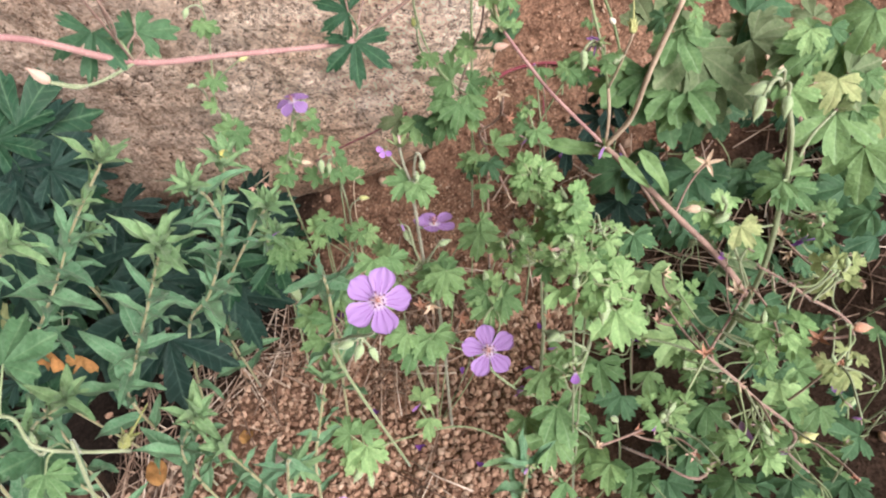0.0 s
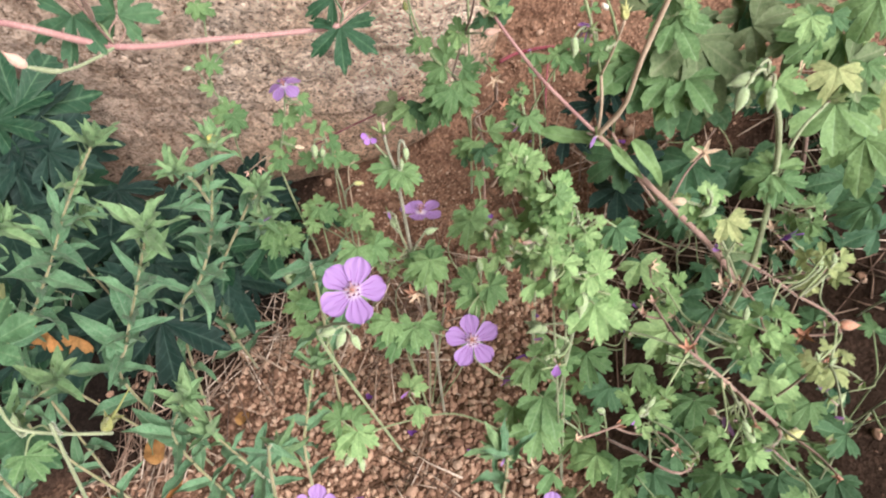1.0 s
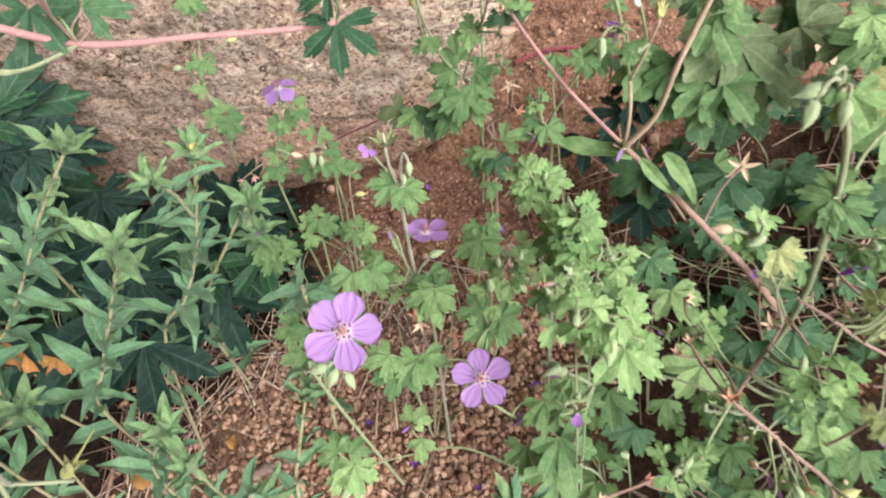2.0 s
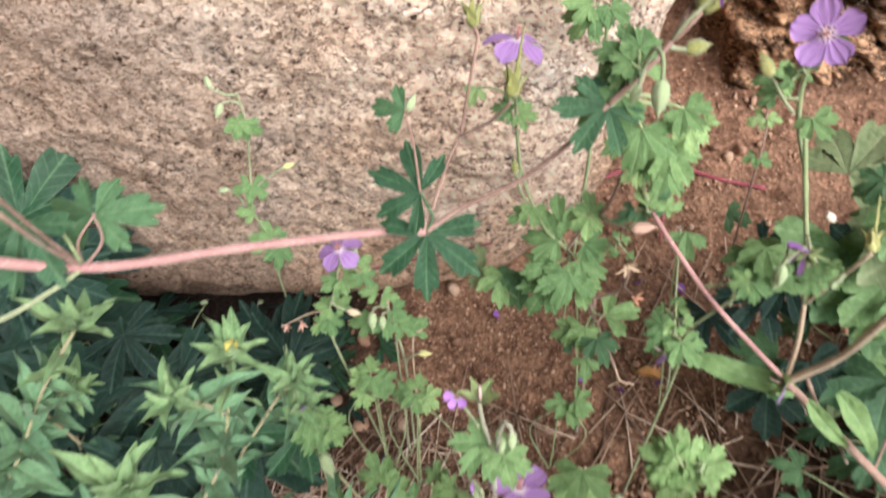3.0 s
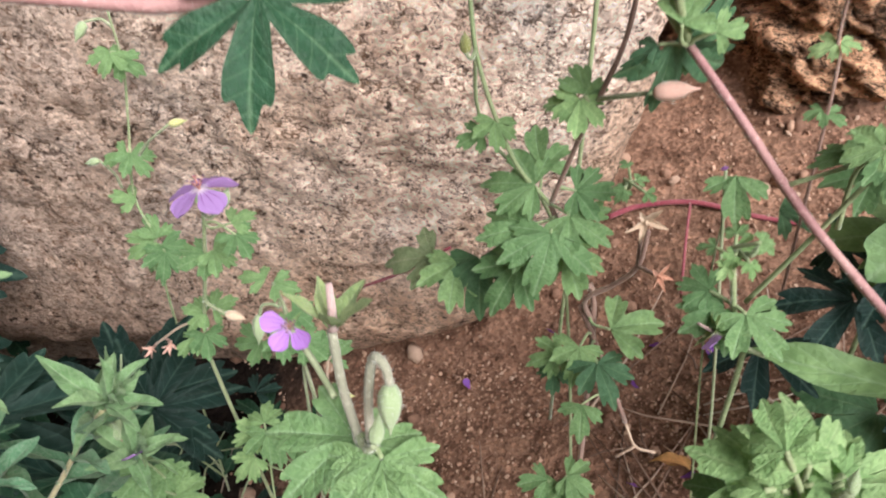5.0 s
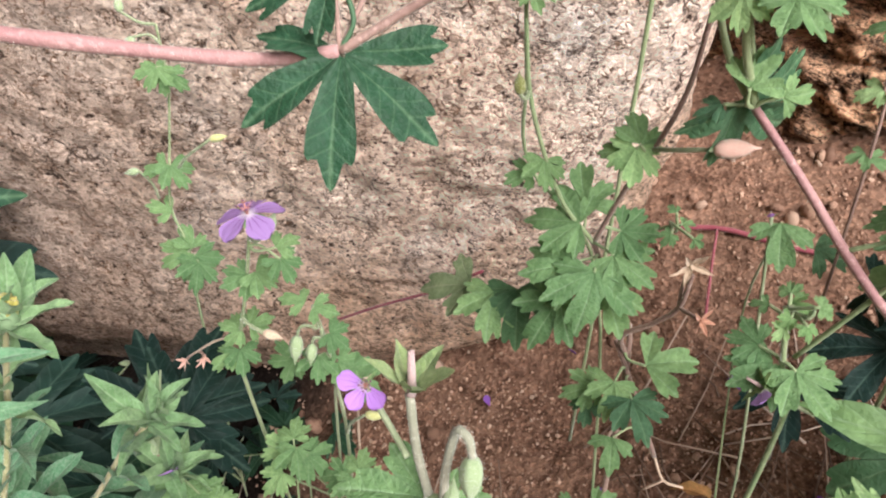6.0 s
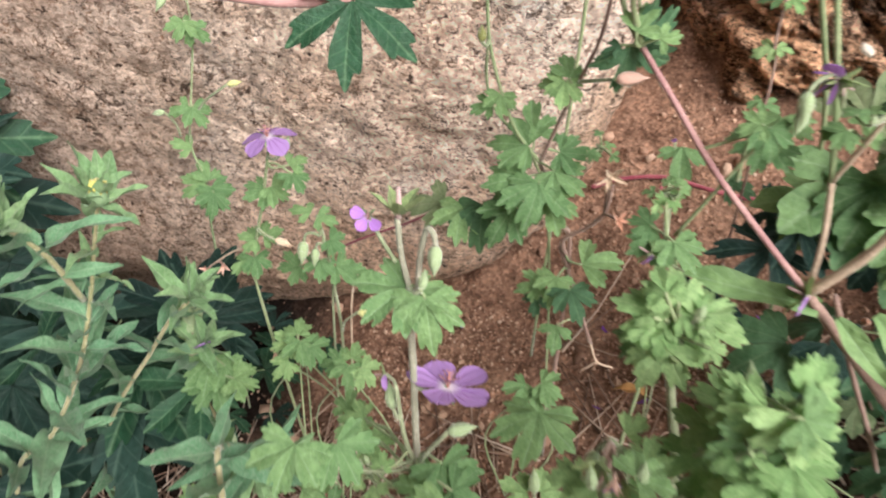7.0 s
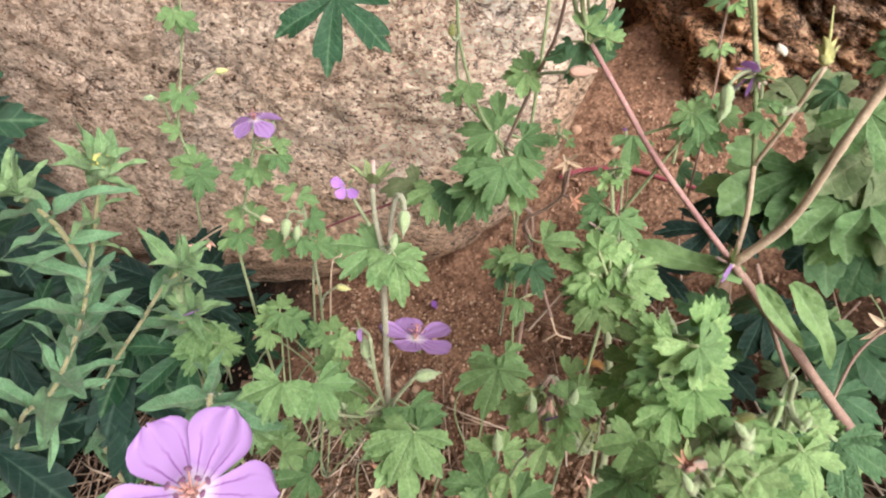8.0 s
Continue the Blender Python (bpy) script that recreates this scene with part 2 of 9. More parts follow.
def leaf_material(name, low, high, vein, rough=0.55, glow=0.28, hair=0.0, gloss=0.22):
    """Leaf blades: 'across' runs -1..1 over a lobe, 'along' 0..1 to its tip."""
    m, nt, b = material(name, rough, gloss)
    co = place_coords(nt)
    across, along = attr(nt, "across"), attr(nt, "along")
    c = mix(nt, rand(nt), low, high)
    blotch = ramp(nt, noise_tex(nt, 3.2, 4, 0.6, co).outputs["Fac"], [(0.3, (0.62, 0.68, 0.62)), (0.7, (1.28, 1.2, 1.25))])
    c = mix(nt, 0.9, c, blotch.outputs["Color"], "MULTIPLY")
    side = calc(nt, "ABSOLUTE", across)
    mid = calc(nt, "SUBTRACT", 1.0, calc(nt, "MULTIPLY", side, 9.0))
    mid = calc(nt, "MAXIMUM", mid, 0.0)
    wave = calc(nt, "SINE", calc(nt, "MULTIPLY", calc(nt, "SUBTRACT", along, calc(nt, "MULTIPLY", side, 0.22)), 42.0))
    branch = calc(nt, "MAXIMUM", calc(nt, "SUBTRACT", calc(nt, "MULTIPLY", wave, 5.0), 4.1), 0.0)
    lines = calc(nt, "MINIMUM", calc(nt, "ADD", mid, calc(nt, "MULTIPLY", branch, 0.45)), 1.0)
    c = mix(nt, calc(nt, "MULTIPLY", lines, 0.34), c, vein)
    rim = ramp(nt, side, [(0.55, (0, 0, 0)), (1.0, (1, 1, 1))]).outputs["Color"]
    c = mix(nt, calc(nt, "MULTIPLY", rim, 0.08), c, tuple(0.5 * v + 0.12 for v in vein))
    mottle = ramp(nt, noise_tex(nt, 13, 4, 0.7, co).outputs["Fac"], [(0.35, (0.70, 0.72, 0.70)), (0.65, (1.16, 1.15, 1.12))])
    c = mix(nt, 0.5, c, mottle.outputs["Color"], "MULTIPLY")
    if hair:
        fuzz = ramp(nt, noise_tex(nt, 40, 3, 0.8, co).outputs["Fac"], [(0.45, (0, 0, 0)), (0.7, (1, 1, 1))])
        c = mix(nt, calc(nt, "MULTIPLY", fuzz.outputs["Color"], hair), c, (0.42, 0.5, 0.36))
    nt.links.new(c, b.inputs["Base Color"])
    h = calc(nt, "SUBTRACT", noise_tex(nt, 16, 3, 0.6, co).outputs["Fac"], calc(nt, "MULTIPLY", lines, 0.22))
    bump(nt, b, h, 0.6, 0.0014)
    velvet(b, 0.03 + 0.45 * hair)
    tr = nt.nodes.new("ShaderNodeBsdfTranslucent")
    nt.links.new(mix(nt, 0.3, c, (0.3, 0.5, 0.14)), tr.inputs["Color"])
    ms = nt.nodes.new("ShaderNodeMixShader")
    ms.inputs["Fac"].default_value = glow
    nt.links.new(b.outputs["BSDF"], ms.inputs[1])
    nt.links.new(tr.outputs["BSDF"], ms.inputs[2])
    nt.links.new(ms.outputs["Shader"], nt.nodes["Material Output"].inputs["Surface"])
    return m


M_LEAF = leaf_material("geranium_leaf", (0.120, 0.235, 0.092), (0.225, 0.365, 0.143), (0.38, 0.52, 0.31))
M_BRIGHT = leaf_material("young_leaf", (0.245, 0.425, 0.158), (0.375, 0.555, 0.24), (0.50, 0.64, 0.34), glow=0.34)
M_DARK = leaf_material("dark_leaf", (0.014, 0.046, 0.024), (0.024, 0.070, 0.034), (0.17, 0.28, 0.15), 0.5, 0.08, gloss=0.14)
# For darker green leaves, and geranium leaves with shade put into their colour.
M_SHADE = leaf_material("dark_shaded_leaf", (0.045, 0.115, 0.058), (0.095, 0.195, 0.085), (0.22, 0.32, 0.17), 0.55, 0.2)
# Blue-green leaf, its colour lowered further for the shade it stands in.
M_BLUE = leaf_material("bluish_shaded_leaf", (0.006, 0.018, 0.015), (0.020, 0.048, 0.035), (0.09, 0.15, 0.11), 0.6, 0.06, gloss=0.1)
M_ASTER = leaf_material("hairy_aster_leaf", (0.075, 0.195, 0.098), (0.14, 0.295, 0.145), (0.36, 0.48, 0.31), 0.65, 0.25, 0.35)
M_TIP = leaf_material("aster_tip_leaf", (0.145, 0.28, 0.11), (0.225, 0.365, 0.155), (0.46, 0.56, 0.36), 0.65, 0.25, 0.3)
M_SEPAL = leaf_material("sepal", (0.24, 0.34, 0.12), (0.36, 0.45, 0.18), (0.44, 0.46, 0.28), 0.65, 0.25, 0.3)
M_OLIVE = leaf_material("tan_olive_leaf", (0.12, 0.185, 0.085), (0.20, 0.25, 0.125), (0.38, 0.38, 0.25), 0.7, 0.2)
M_YELLOW = leaf_material("yellowing_leaf", (0.34, 0.42, 0.17), (0.46, 0.51, 0.23), (0.55, 0.56, 0.3), 0.6, 0.3)
M_DEAD = leaf_material("dead_leaf", (0.40, 0.17, 0.05), (0.55, 0.30, 0.11), (0.30, 0.14, 0.06), 0.8, 0.15)


def stem_material(name, a, b_col, rough=0.6):
    m, nt, b = material(name, rough, 0.3)
    co = place_coords(nt)
    c = ramp(nt, noise_tex(nt, 45, 4, 0.6, co).outputs["Fac"], [(0.35, a), (0.65, b_col)]).outputs["Color"]
    fleck = ramp(nt, noise_tex(nt, 700, 2, 0.6, co).outputs["Fac"], [(0.55, (0, 0, 0)), (0.7, (1, 1, 1))])
    c = mix(nt, calc(nt, "MULTIPLY", fleck.outputs["Color"], 0.35), c, tuple(min(1, v * 1.6 + 0.08) for v in b_col))
    nt.links.new(c, b.inputs["Base Color"])
    bump(nt, b, noise_tex(nt, 900, 2, 0.6, co).outputs["Fac"], 0.5, 0.0006)
    velvet(b, 0.28)
    return m


M_PINK = stem_material("pink_stem", (0.285, 0.14, 0.135), (0.395, 0.23, 0.205))
M_SALMON = stem_material("salmon_bud", (0.66, 0.36, 0.27), (0.78, 0.52, 0.41))
M_BROWN = stem_material("brown_stem", (0.20, 0.12, 0.095), (0.31, 0.20, 0.155))
M_PALE_BROWN = stem_material("pale_brown_stem", (0.35, 0.25, 0.17), (0.48, 0.37, 0.26))
M_LIME = stem_material("yellow_green_bud", (0.42, 0.44, 0.14), (0.60, 0.58, 0.26))
M_RED = stem_material("red_stem", (0.23, 0.04, 0.06), (0.32, 0.085, 0.10))
M_GREEN = stem_material("green_stem", (0.19, 0.26, 0.115), (0.28, 0.325, 0.165))
M_PALE = stem_material("pale_hairy_stem", (0.20, 0.245, 0.125), (0.29, 0.32, 0.19))
M_STRAW = stem_material("dry_straw", (0.38, 0.26, 0.18), (0.60, 0.46, 0.33), 0.8)
M_ASTER_STEM = stem_material("aster_stem", (0.24, 0.24, 0.11), (0.34, 0.30, 0.17))
M_TWIG = stem_material("grey_twig", (0.16, 0.11, 0.085), (0.30, 0.22, 0.17), 0.85)
M_FUZZ = stem_material("downy_stem", (0.24, 0.245, 0.17), (0.34, 0.32, 0.24), 0.9)
M_STYLE = stem_material("pinkish_style", (0.44, 0.28, 0.26), (0.54, 0.40, 0.36), 0.8)
M_HAIR = stem_material("white_hair", (0.66, 0.68, 0.56), (0.78, 0.78, 0.68), 0.9)
M_BUD = stem_material("hairy_bud", (0.25, 0.355, 0.165), (0.385, 0.455, 0.26), 0.9)
M_POD = stem_material("seed_pod", (0.17, 0.20, 0.05), (0.29, 0.28, 0.09))
def needle_material():
    m, nt, b = material("dry_needles", 0.85, 0.15)
    r = nt.nodes.new("ShaderNodeNewGeometry").outputs["Random Per Island"]
    c = ramp(nt, r, [(0.0, (0.12, 0.08, 0.06)), (0.4, (0.26, 0.17, 0.12)), (0.75, (0.42, 0.31, 0.23)), (1.0, (0.68, 0.56, 0.45))]).outputs["Color"]
    c = mix(nt, 0.6, c, ramp(nt, noise_tex(nt, 60, 4, 0.7, place_coords(nt)).outputs["Fac"], [(0.3, (0.6, 0.6, 0.6)), (0.7, (1.2, 1.2, 1.2))]).outputs["Color"], "MULTIPLY")
    nt.links.new(c, b.inputs["Base Color"])
    return m


M_NEEDLE = needle_material()
M_TAN = stem_material("dry_calyx", (0.55, 0.38, 0.24), (0.72, 0.56, 0.40), 0.8)
M_RUST = stem_material("rusty_calyx", (0.48, 0.20, 0.12), (0.62, 0.34, 0.22), 0.8)
M_GOLD = stem_material("yellow_floret", (0.42, 0.38, 0.07), (0.52, 0.46, 0.13))
M_ANTHER = stem_material("stamen", (0.42, 0.11, 0.09), (0.62, 0.34, 0.28))
M_POLLEN = stem_material("purple_anther", (0.13, 0.035, 0.12), (0.22, 0.08, 0.17))
M_SHELL = stem_material("shell", (0.70, 0.60, 0.46), (0.82, 0.74, 0.62), 0.4)


def petal_material(name, inner, outer, vein, veins=0.7):
    m, nt, b = material(name, 0.5, 0.25)
    across, along = attr(nt, "across"), attr(nt, "along")
    c = ramp(nt, along, [(0.05, inner), (0.27, outer), (0.9, tuple(v * 0.93 for v in outer))]).outputs["Color"]
    co = place_coords(nt)
    wob = calc(nt, "MULTIPLY", calc(nt, "SUBTRACT", noise_tex(nt, 4, 3, 0.6, co).outputs["Fac"], 0.5), 3.0)
    s = calc(nt, "SINE", calc(nt, "ADD", calc(nt, "MULTIPLY", across, 11.0), calc(nt, "ADD", wob, 1.57)))
    line = calc(nt, "MAXIMUM", calc(nt, "SUBTRACT", calc(nt, "MULTIPLY", s, 5.0), 4.0), 0.0)
    fade = ramp(nt, along, [(0.08, (0.1, 0.1, 0.1)), (0.2, (1, 1, 1)), (0.42, (0.8, 0.8, 0.8)), (0.7, (0.08, 0.08, 0.08))])
    c = mix(nt, calc(nt, "MULTIPLY", calc(nt, "MULTIPLY", line, fade.outputs["Color"]), veins), c, vein)
    nt.links.new(c, b.inputs["Base Color"])
    bump(nt, b, calc(nt, "ADD", s, noise_tex(nt, 12, 3, 0.6, co).outputs["Fac"]), 0.10, 0.0006)
    tr = nt.nodes.new("ShaderNodeBsdfTranslucent")
    nt.links.new(c, tr.inputs["Color"])
    ms = nt.nodes.new("ShaderNodeMixShader")
    ms.inputs["Fac"].default_value = 0.3
    nt.links.new(b.outputs["BSDF"], ms.inputs[1])
    nt.links.new(tr.outputs["BSDF"], ms.inputs[2])
    nt.links.new(ms.outputs["Shader"], nt.nodes["Material Output"].inputs["Surface"])
    return m


M_PETAL = petal_material("mauve_petal", (0.80, 0.71, 0.78), (0.43, 0.255, 0.56), (0.15, 0.025, 0.20), 0.85)
M_PETAL_DEEP = petal_material("violet_petal", (0.75, 0.64, 0.78), (0.45, 0.22, 0.62), (0.2, 0.03, 0.3))
M_WITHERED = petal_material("withered_petal", (0.3, 0.1, 0.35), (0.24, 0.09, 0.42), (0.12, 0.03, 0.2))


# ---- mesh helpers ----
def thing(name, at, label, category, group="", kind=""):
    ob = new(name)
    ob.empty_display_size = 0.01
    ob.location = at
    return tagged(ob, label, category, group, kind)


def mesh_of(name, bm, mat):
    me = bpy.data.meshes.new(name)
    bm.to_mesh(me)
    bm.free()
    for p in me.polygons:
        p.use_smooth = True
    me.materials.append(mat)
    if any(p.material_index for p in me.polygons):
        me.materials.append(M_HAIR)
    return me


def hang(name, me, parent, m, label=""):
    """A mesh object under its thing or part, at the world pose m."""
    ob = new(name, me)
    if parent is not None:
        ob.parent = parent
        top = parent.matrix_basis if parent.parent is None else parent.parent.matrix_basis @ parent.matrix_basis
        m = top.inverted() @ m
    ob.matrix_basis = m
    return tagged(ob, label)


def smooth_path(pts, steps=6):
    """Points of a smooth curve through pts."""
    p = [Vector(q) for q in pts]
    p = [2 * p[0] - p[1], *p, 2 * p[-1] - p[-2]]
    out = []
    for a, b, c, d in zip(p, p[1:], p[2:], p[3:]):
        for i in range(steps):
            u = i / steps
            out.append(0.5 * (2 * b + (c - a) * u + (2 * a - 5 * b + 4 * c - d) * u * u + (3 * b - a - 3 * c + d) * u ** 3))
    return out + [p[-2]]


def tube(bm, path, r0, r1, sides=7, knob=0.0, caps=True):
    rings, ref = [], Vector((0.31, 0.2, 0.93))
    n = len(path)
    for i, p in enumerate(path):
        d = (path[min(i + 1, n - 1)] - path[max(i - 1, 0)]).normalized()
        s = d.cross(ref).normalized()
        t = d.cross(s)
        r = r0 + (r1 - r0) * i / (n - 1)
        r *= 1 + knob * random.uniform(-1, 1)
        rings.append([bm.verts.new(p + r * (math.cos(a) * s + math.sin(a) * t)) for a in (2 * math.pi * k / sides for k in range(sides))])
    for a, b in zip(rings, rings[1:]):
        for k in range(sides):
            bm.faces.new((a[k], a[(k + 1) % sides], b[(k + 1) % sides], b[k]))
    if caps:
        bm.faces.new(rings[0][::-1])
        bm.faces.new(rings[-1])
    return rings


def hairs(bm, path, r0, r1, count, length, seed=1):
    """Fine hairs that stand off a stem."""
    rng = random.Random(seed)
    n = len(path)
    for _ in range(count):
        f = rng.uniform(0, n - 1.001)
        i = int(f)
        p, d = path[i].lerp(path[i + 1], f - i), (path[i + 1] - path[i]).normalized()
        out = d.cross(Vector((rng.uniform(-1, 1), rng.uniform(-1, 1), rng.uniform(-1, 1)))).normalized()
        r = r0 + (r1 - r0) * f / n
        side, tip = d.cross(out) * length * 0.025, p + out * (r + length * rng.uniform(0.6, 1.1)) + d * length * rng.uniform(-0.3, 0.5)
        q = p + out * r * 0.8
        a, b, c = bm.verts.new(q - side), bm.verts.new(q + side), bm.verts.new(tip)
        e = bm.verts.new(q + d * length * 0.05)
        bm.faces.new((a, b, c)).material_index = 1
        bm.faces.new((b, e, c)).material_index = 1


def sheet(bm, rows, across, along):
    """A strip of quads from rows of (x, y, z, across, along)."""
    grid = [[bm.verts.new(v[:3]) for v in row] for row in rows]
    for vs, row in zip(grid, rows):
        for v, q in zip(vs, row):
            v[across], v[along] = q[3], q[4]
    for a, b in zip(grid, grid[1:]):
        for i in range(len(a) - 1):
            bm.faces.new((a[i], a[i + 1], b[i + 1], b[i]))


def flags(bm):
    return bm.verts.layers.float.new("across"), bm.verts.layers.float.new("along")


# outline of one lobe: how far across it (0: midrib, 1: side) and how far out; three teeth at its end
LOBE = ((0.0, 1.0), (0.10, 0.965), (0.20, 0.90), (0.29, 0.82), (0.36, 0.785), (0.46, 0.85), (0.58, 0.885), (0.70, 0.85), (0.84, 0.75), (0.94, 0.65), (1.0, 0.56))


def palmate(lobes, spread, fill, curl, seed, notch=0.4, blunt=0.0, fold=0.25):
    """A lobed leaf blade of length 1 from the leaf stalk to the tip of its middle lobe, along +y, facing +z: wedge-shaped lobes with
    toothed ends, joined round the stalk as far out as the notches."""
    rng = random.Random(seed)
    bm = bmesh.new()
    ac, al = flags(bm)
    gap = radians(spread) * 2 / (lobes - 1)
    columns = []
    for k in range(lobes):
        f = k / (lobes - 1) * 2 - 1
        turn = gap * (k - (lobes - 1) / 2) + rng.uniform(-0.08, 0.08)
        size = (1 - 0.30 * abs(f) ** 1.6) * rng.uniform(0.92, 1.06)
        half = gap / 2 * fill * rng.uniform(0.92, 1.06)
        droop, lift, bend = curl * rng.uniform(0.3, 1.7), rng.uniform(-0.10, 0.10), rng.uniform(-0.10, 0.10)
        for side in (-1, 1):
            deep, out, lean = rng.uniform(0.8, 1.15), rng.uniform(0.92, 1.06), rng.uniform(0.9, 1.1)
            part = []
            for v, r in LOBE:
                r = 1 - (1 - r) * deep if 0.15 < v < 0.45 else r
                r = r * out if v > 0.4 else r
                r += blunt * (1 - 0.42 * v ** 2.6 - r)
                part.append((turn + side * half * min(1, v * (lean if 0.2 < v < 0.8 else 1)), max(notch, r) * size, side * v, droop, lift, bend))
            part = part[:0:-1] if side < 0 else part
            columns += part
        columns.append((turn + gap / 2, notch * (0.9 if k < lobes - 1 else 0.5), 1.0, droop, lift, bend))
    columns.pop()
    rows = []
    for s in (0.03, 0.2, 0.38, 0.55, 0.70, 0.83, 0.93, 1.0):
        row = []
        for turn, r, v, droop, lift, bend in columns:
            q = s * r
            a = turn + bend * q
            z = fold * abs(v) ** 1.3 * q * gap * 0.42 - droop * q * q + lift * q * q + 0.014 * math.sin(10 * q + 3 * turn + seed) + 0.03 * q * math.sin(5.5 * turn + seed)
            row.append((q * math.sin(a), q * math.cos(a), z, v, q))
        rows.append(row)
    sheet(bm, rows, ac, al)
    return bm


def lance(width, curl, seed, fold=0.35, wave=0.02):
    """A narrow pointed leaf of length 1 along +y, facing +z."""
    rng = random.Random(seed)
    bm = bmesh.new()
    ac, al = flags(bm)
    twist, side = rng.uniform(-0.5, 0.5), rng.uniform(-0.12, 0.12)
    rows = []
    for i in range(13):
        s = i / 12
        w = width * (math.sin(math.pi * min(1, s * 0.93 + 0.06) ** 0.8) ** 0.8 * (1 - 0.25 * s) + 0.004)
        row = []
        for v in (-1, -0.6, -0.2, 0, 0.2, 0.6, 1):
            a = twist * s
            x, z = v * w, fold * abs(v) * w + wave * math.sin(11 * s + v) * abs(v)
            row.append((x * math.cos(a) - z * math.sin(a) + side * s * s, s * (1 - 0.25 * abs(curl) * s), x * math.sin(a) + z * math.cos(a) - curl * s * s, v, s))
        rows.append(row)
    sheet(bm, rows, ac, al)
    return bm


def petal_mesh(width, cup, seed):
    rng = random.Random(seed)
    bm = bmesh.new()
    ac, al = flags(bm)
    rows = []
    for i in range(13):
        s = i / 12
        w = width * (0.16 + 0.84 * min(1, s / 0.62) ** 1.1) * math.sqrt(max(0.0, 1 - max(0, (s - 0.66) / 0.345) ** 2.2)) + 0.004
        row = []
        for k in range(11):
            v = k / 5 - 1
            notch = -0.045 * math.exp(-(v / 0.25) ** 2) * s ** 6
            z = cup * s * s + 0.10 * w * v * v - 0.03 * math.sin(3 * math.pi * v + seed) * s + rng.uniform(-0.004, 0.004)
            row.append((v * w, s + notch - 0.05 * v * v * s, z, v, s))
        rows.append(row)
    sheet(bm, rows, ac, al)
    return bm


GEOMETRY = {}


def shared(key, make, mat):
    if (key, mat.name) not in GEOMETRY:
        GEOMETRY[key, mat.name] = mesh_of(key[0], make(), mat)
    return GEOMETRY[key, mat.name]


KINDS = {  # lobes, spread, fill, curl, depth of the notches
    "broad": (5, 98, 0.95, 0.18, 0.46),
    "star": (5, 102, 0.70, 0.12, 0.26),
    "wide": (5, 90, 0.78, 0.22, 0.30),
    "three": (3, 60, 0.84, 0.20, 0.40),
    "young": (5, 102, 0.98, 0.30, 0.55),
    "seven": (5, 108, 0.80, 0.26, 0.34),
    "round": (5, 102, 0.98, 0.20, 0.54),
}


def blade(kind, mat):
    seed = random.randrange(6)
    lobes, spread, fill, curl, notch = KINDS[kind]
    return shared(("leaf", kind, seed), lambda: palmate(lobes, spread, fill, curl * (0.5 + 0.3 * seed), seed * 7 + len(kind), notch, 0.4 if kind == "round" else 0.1), mat)


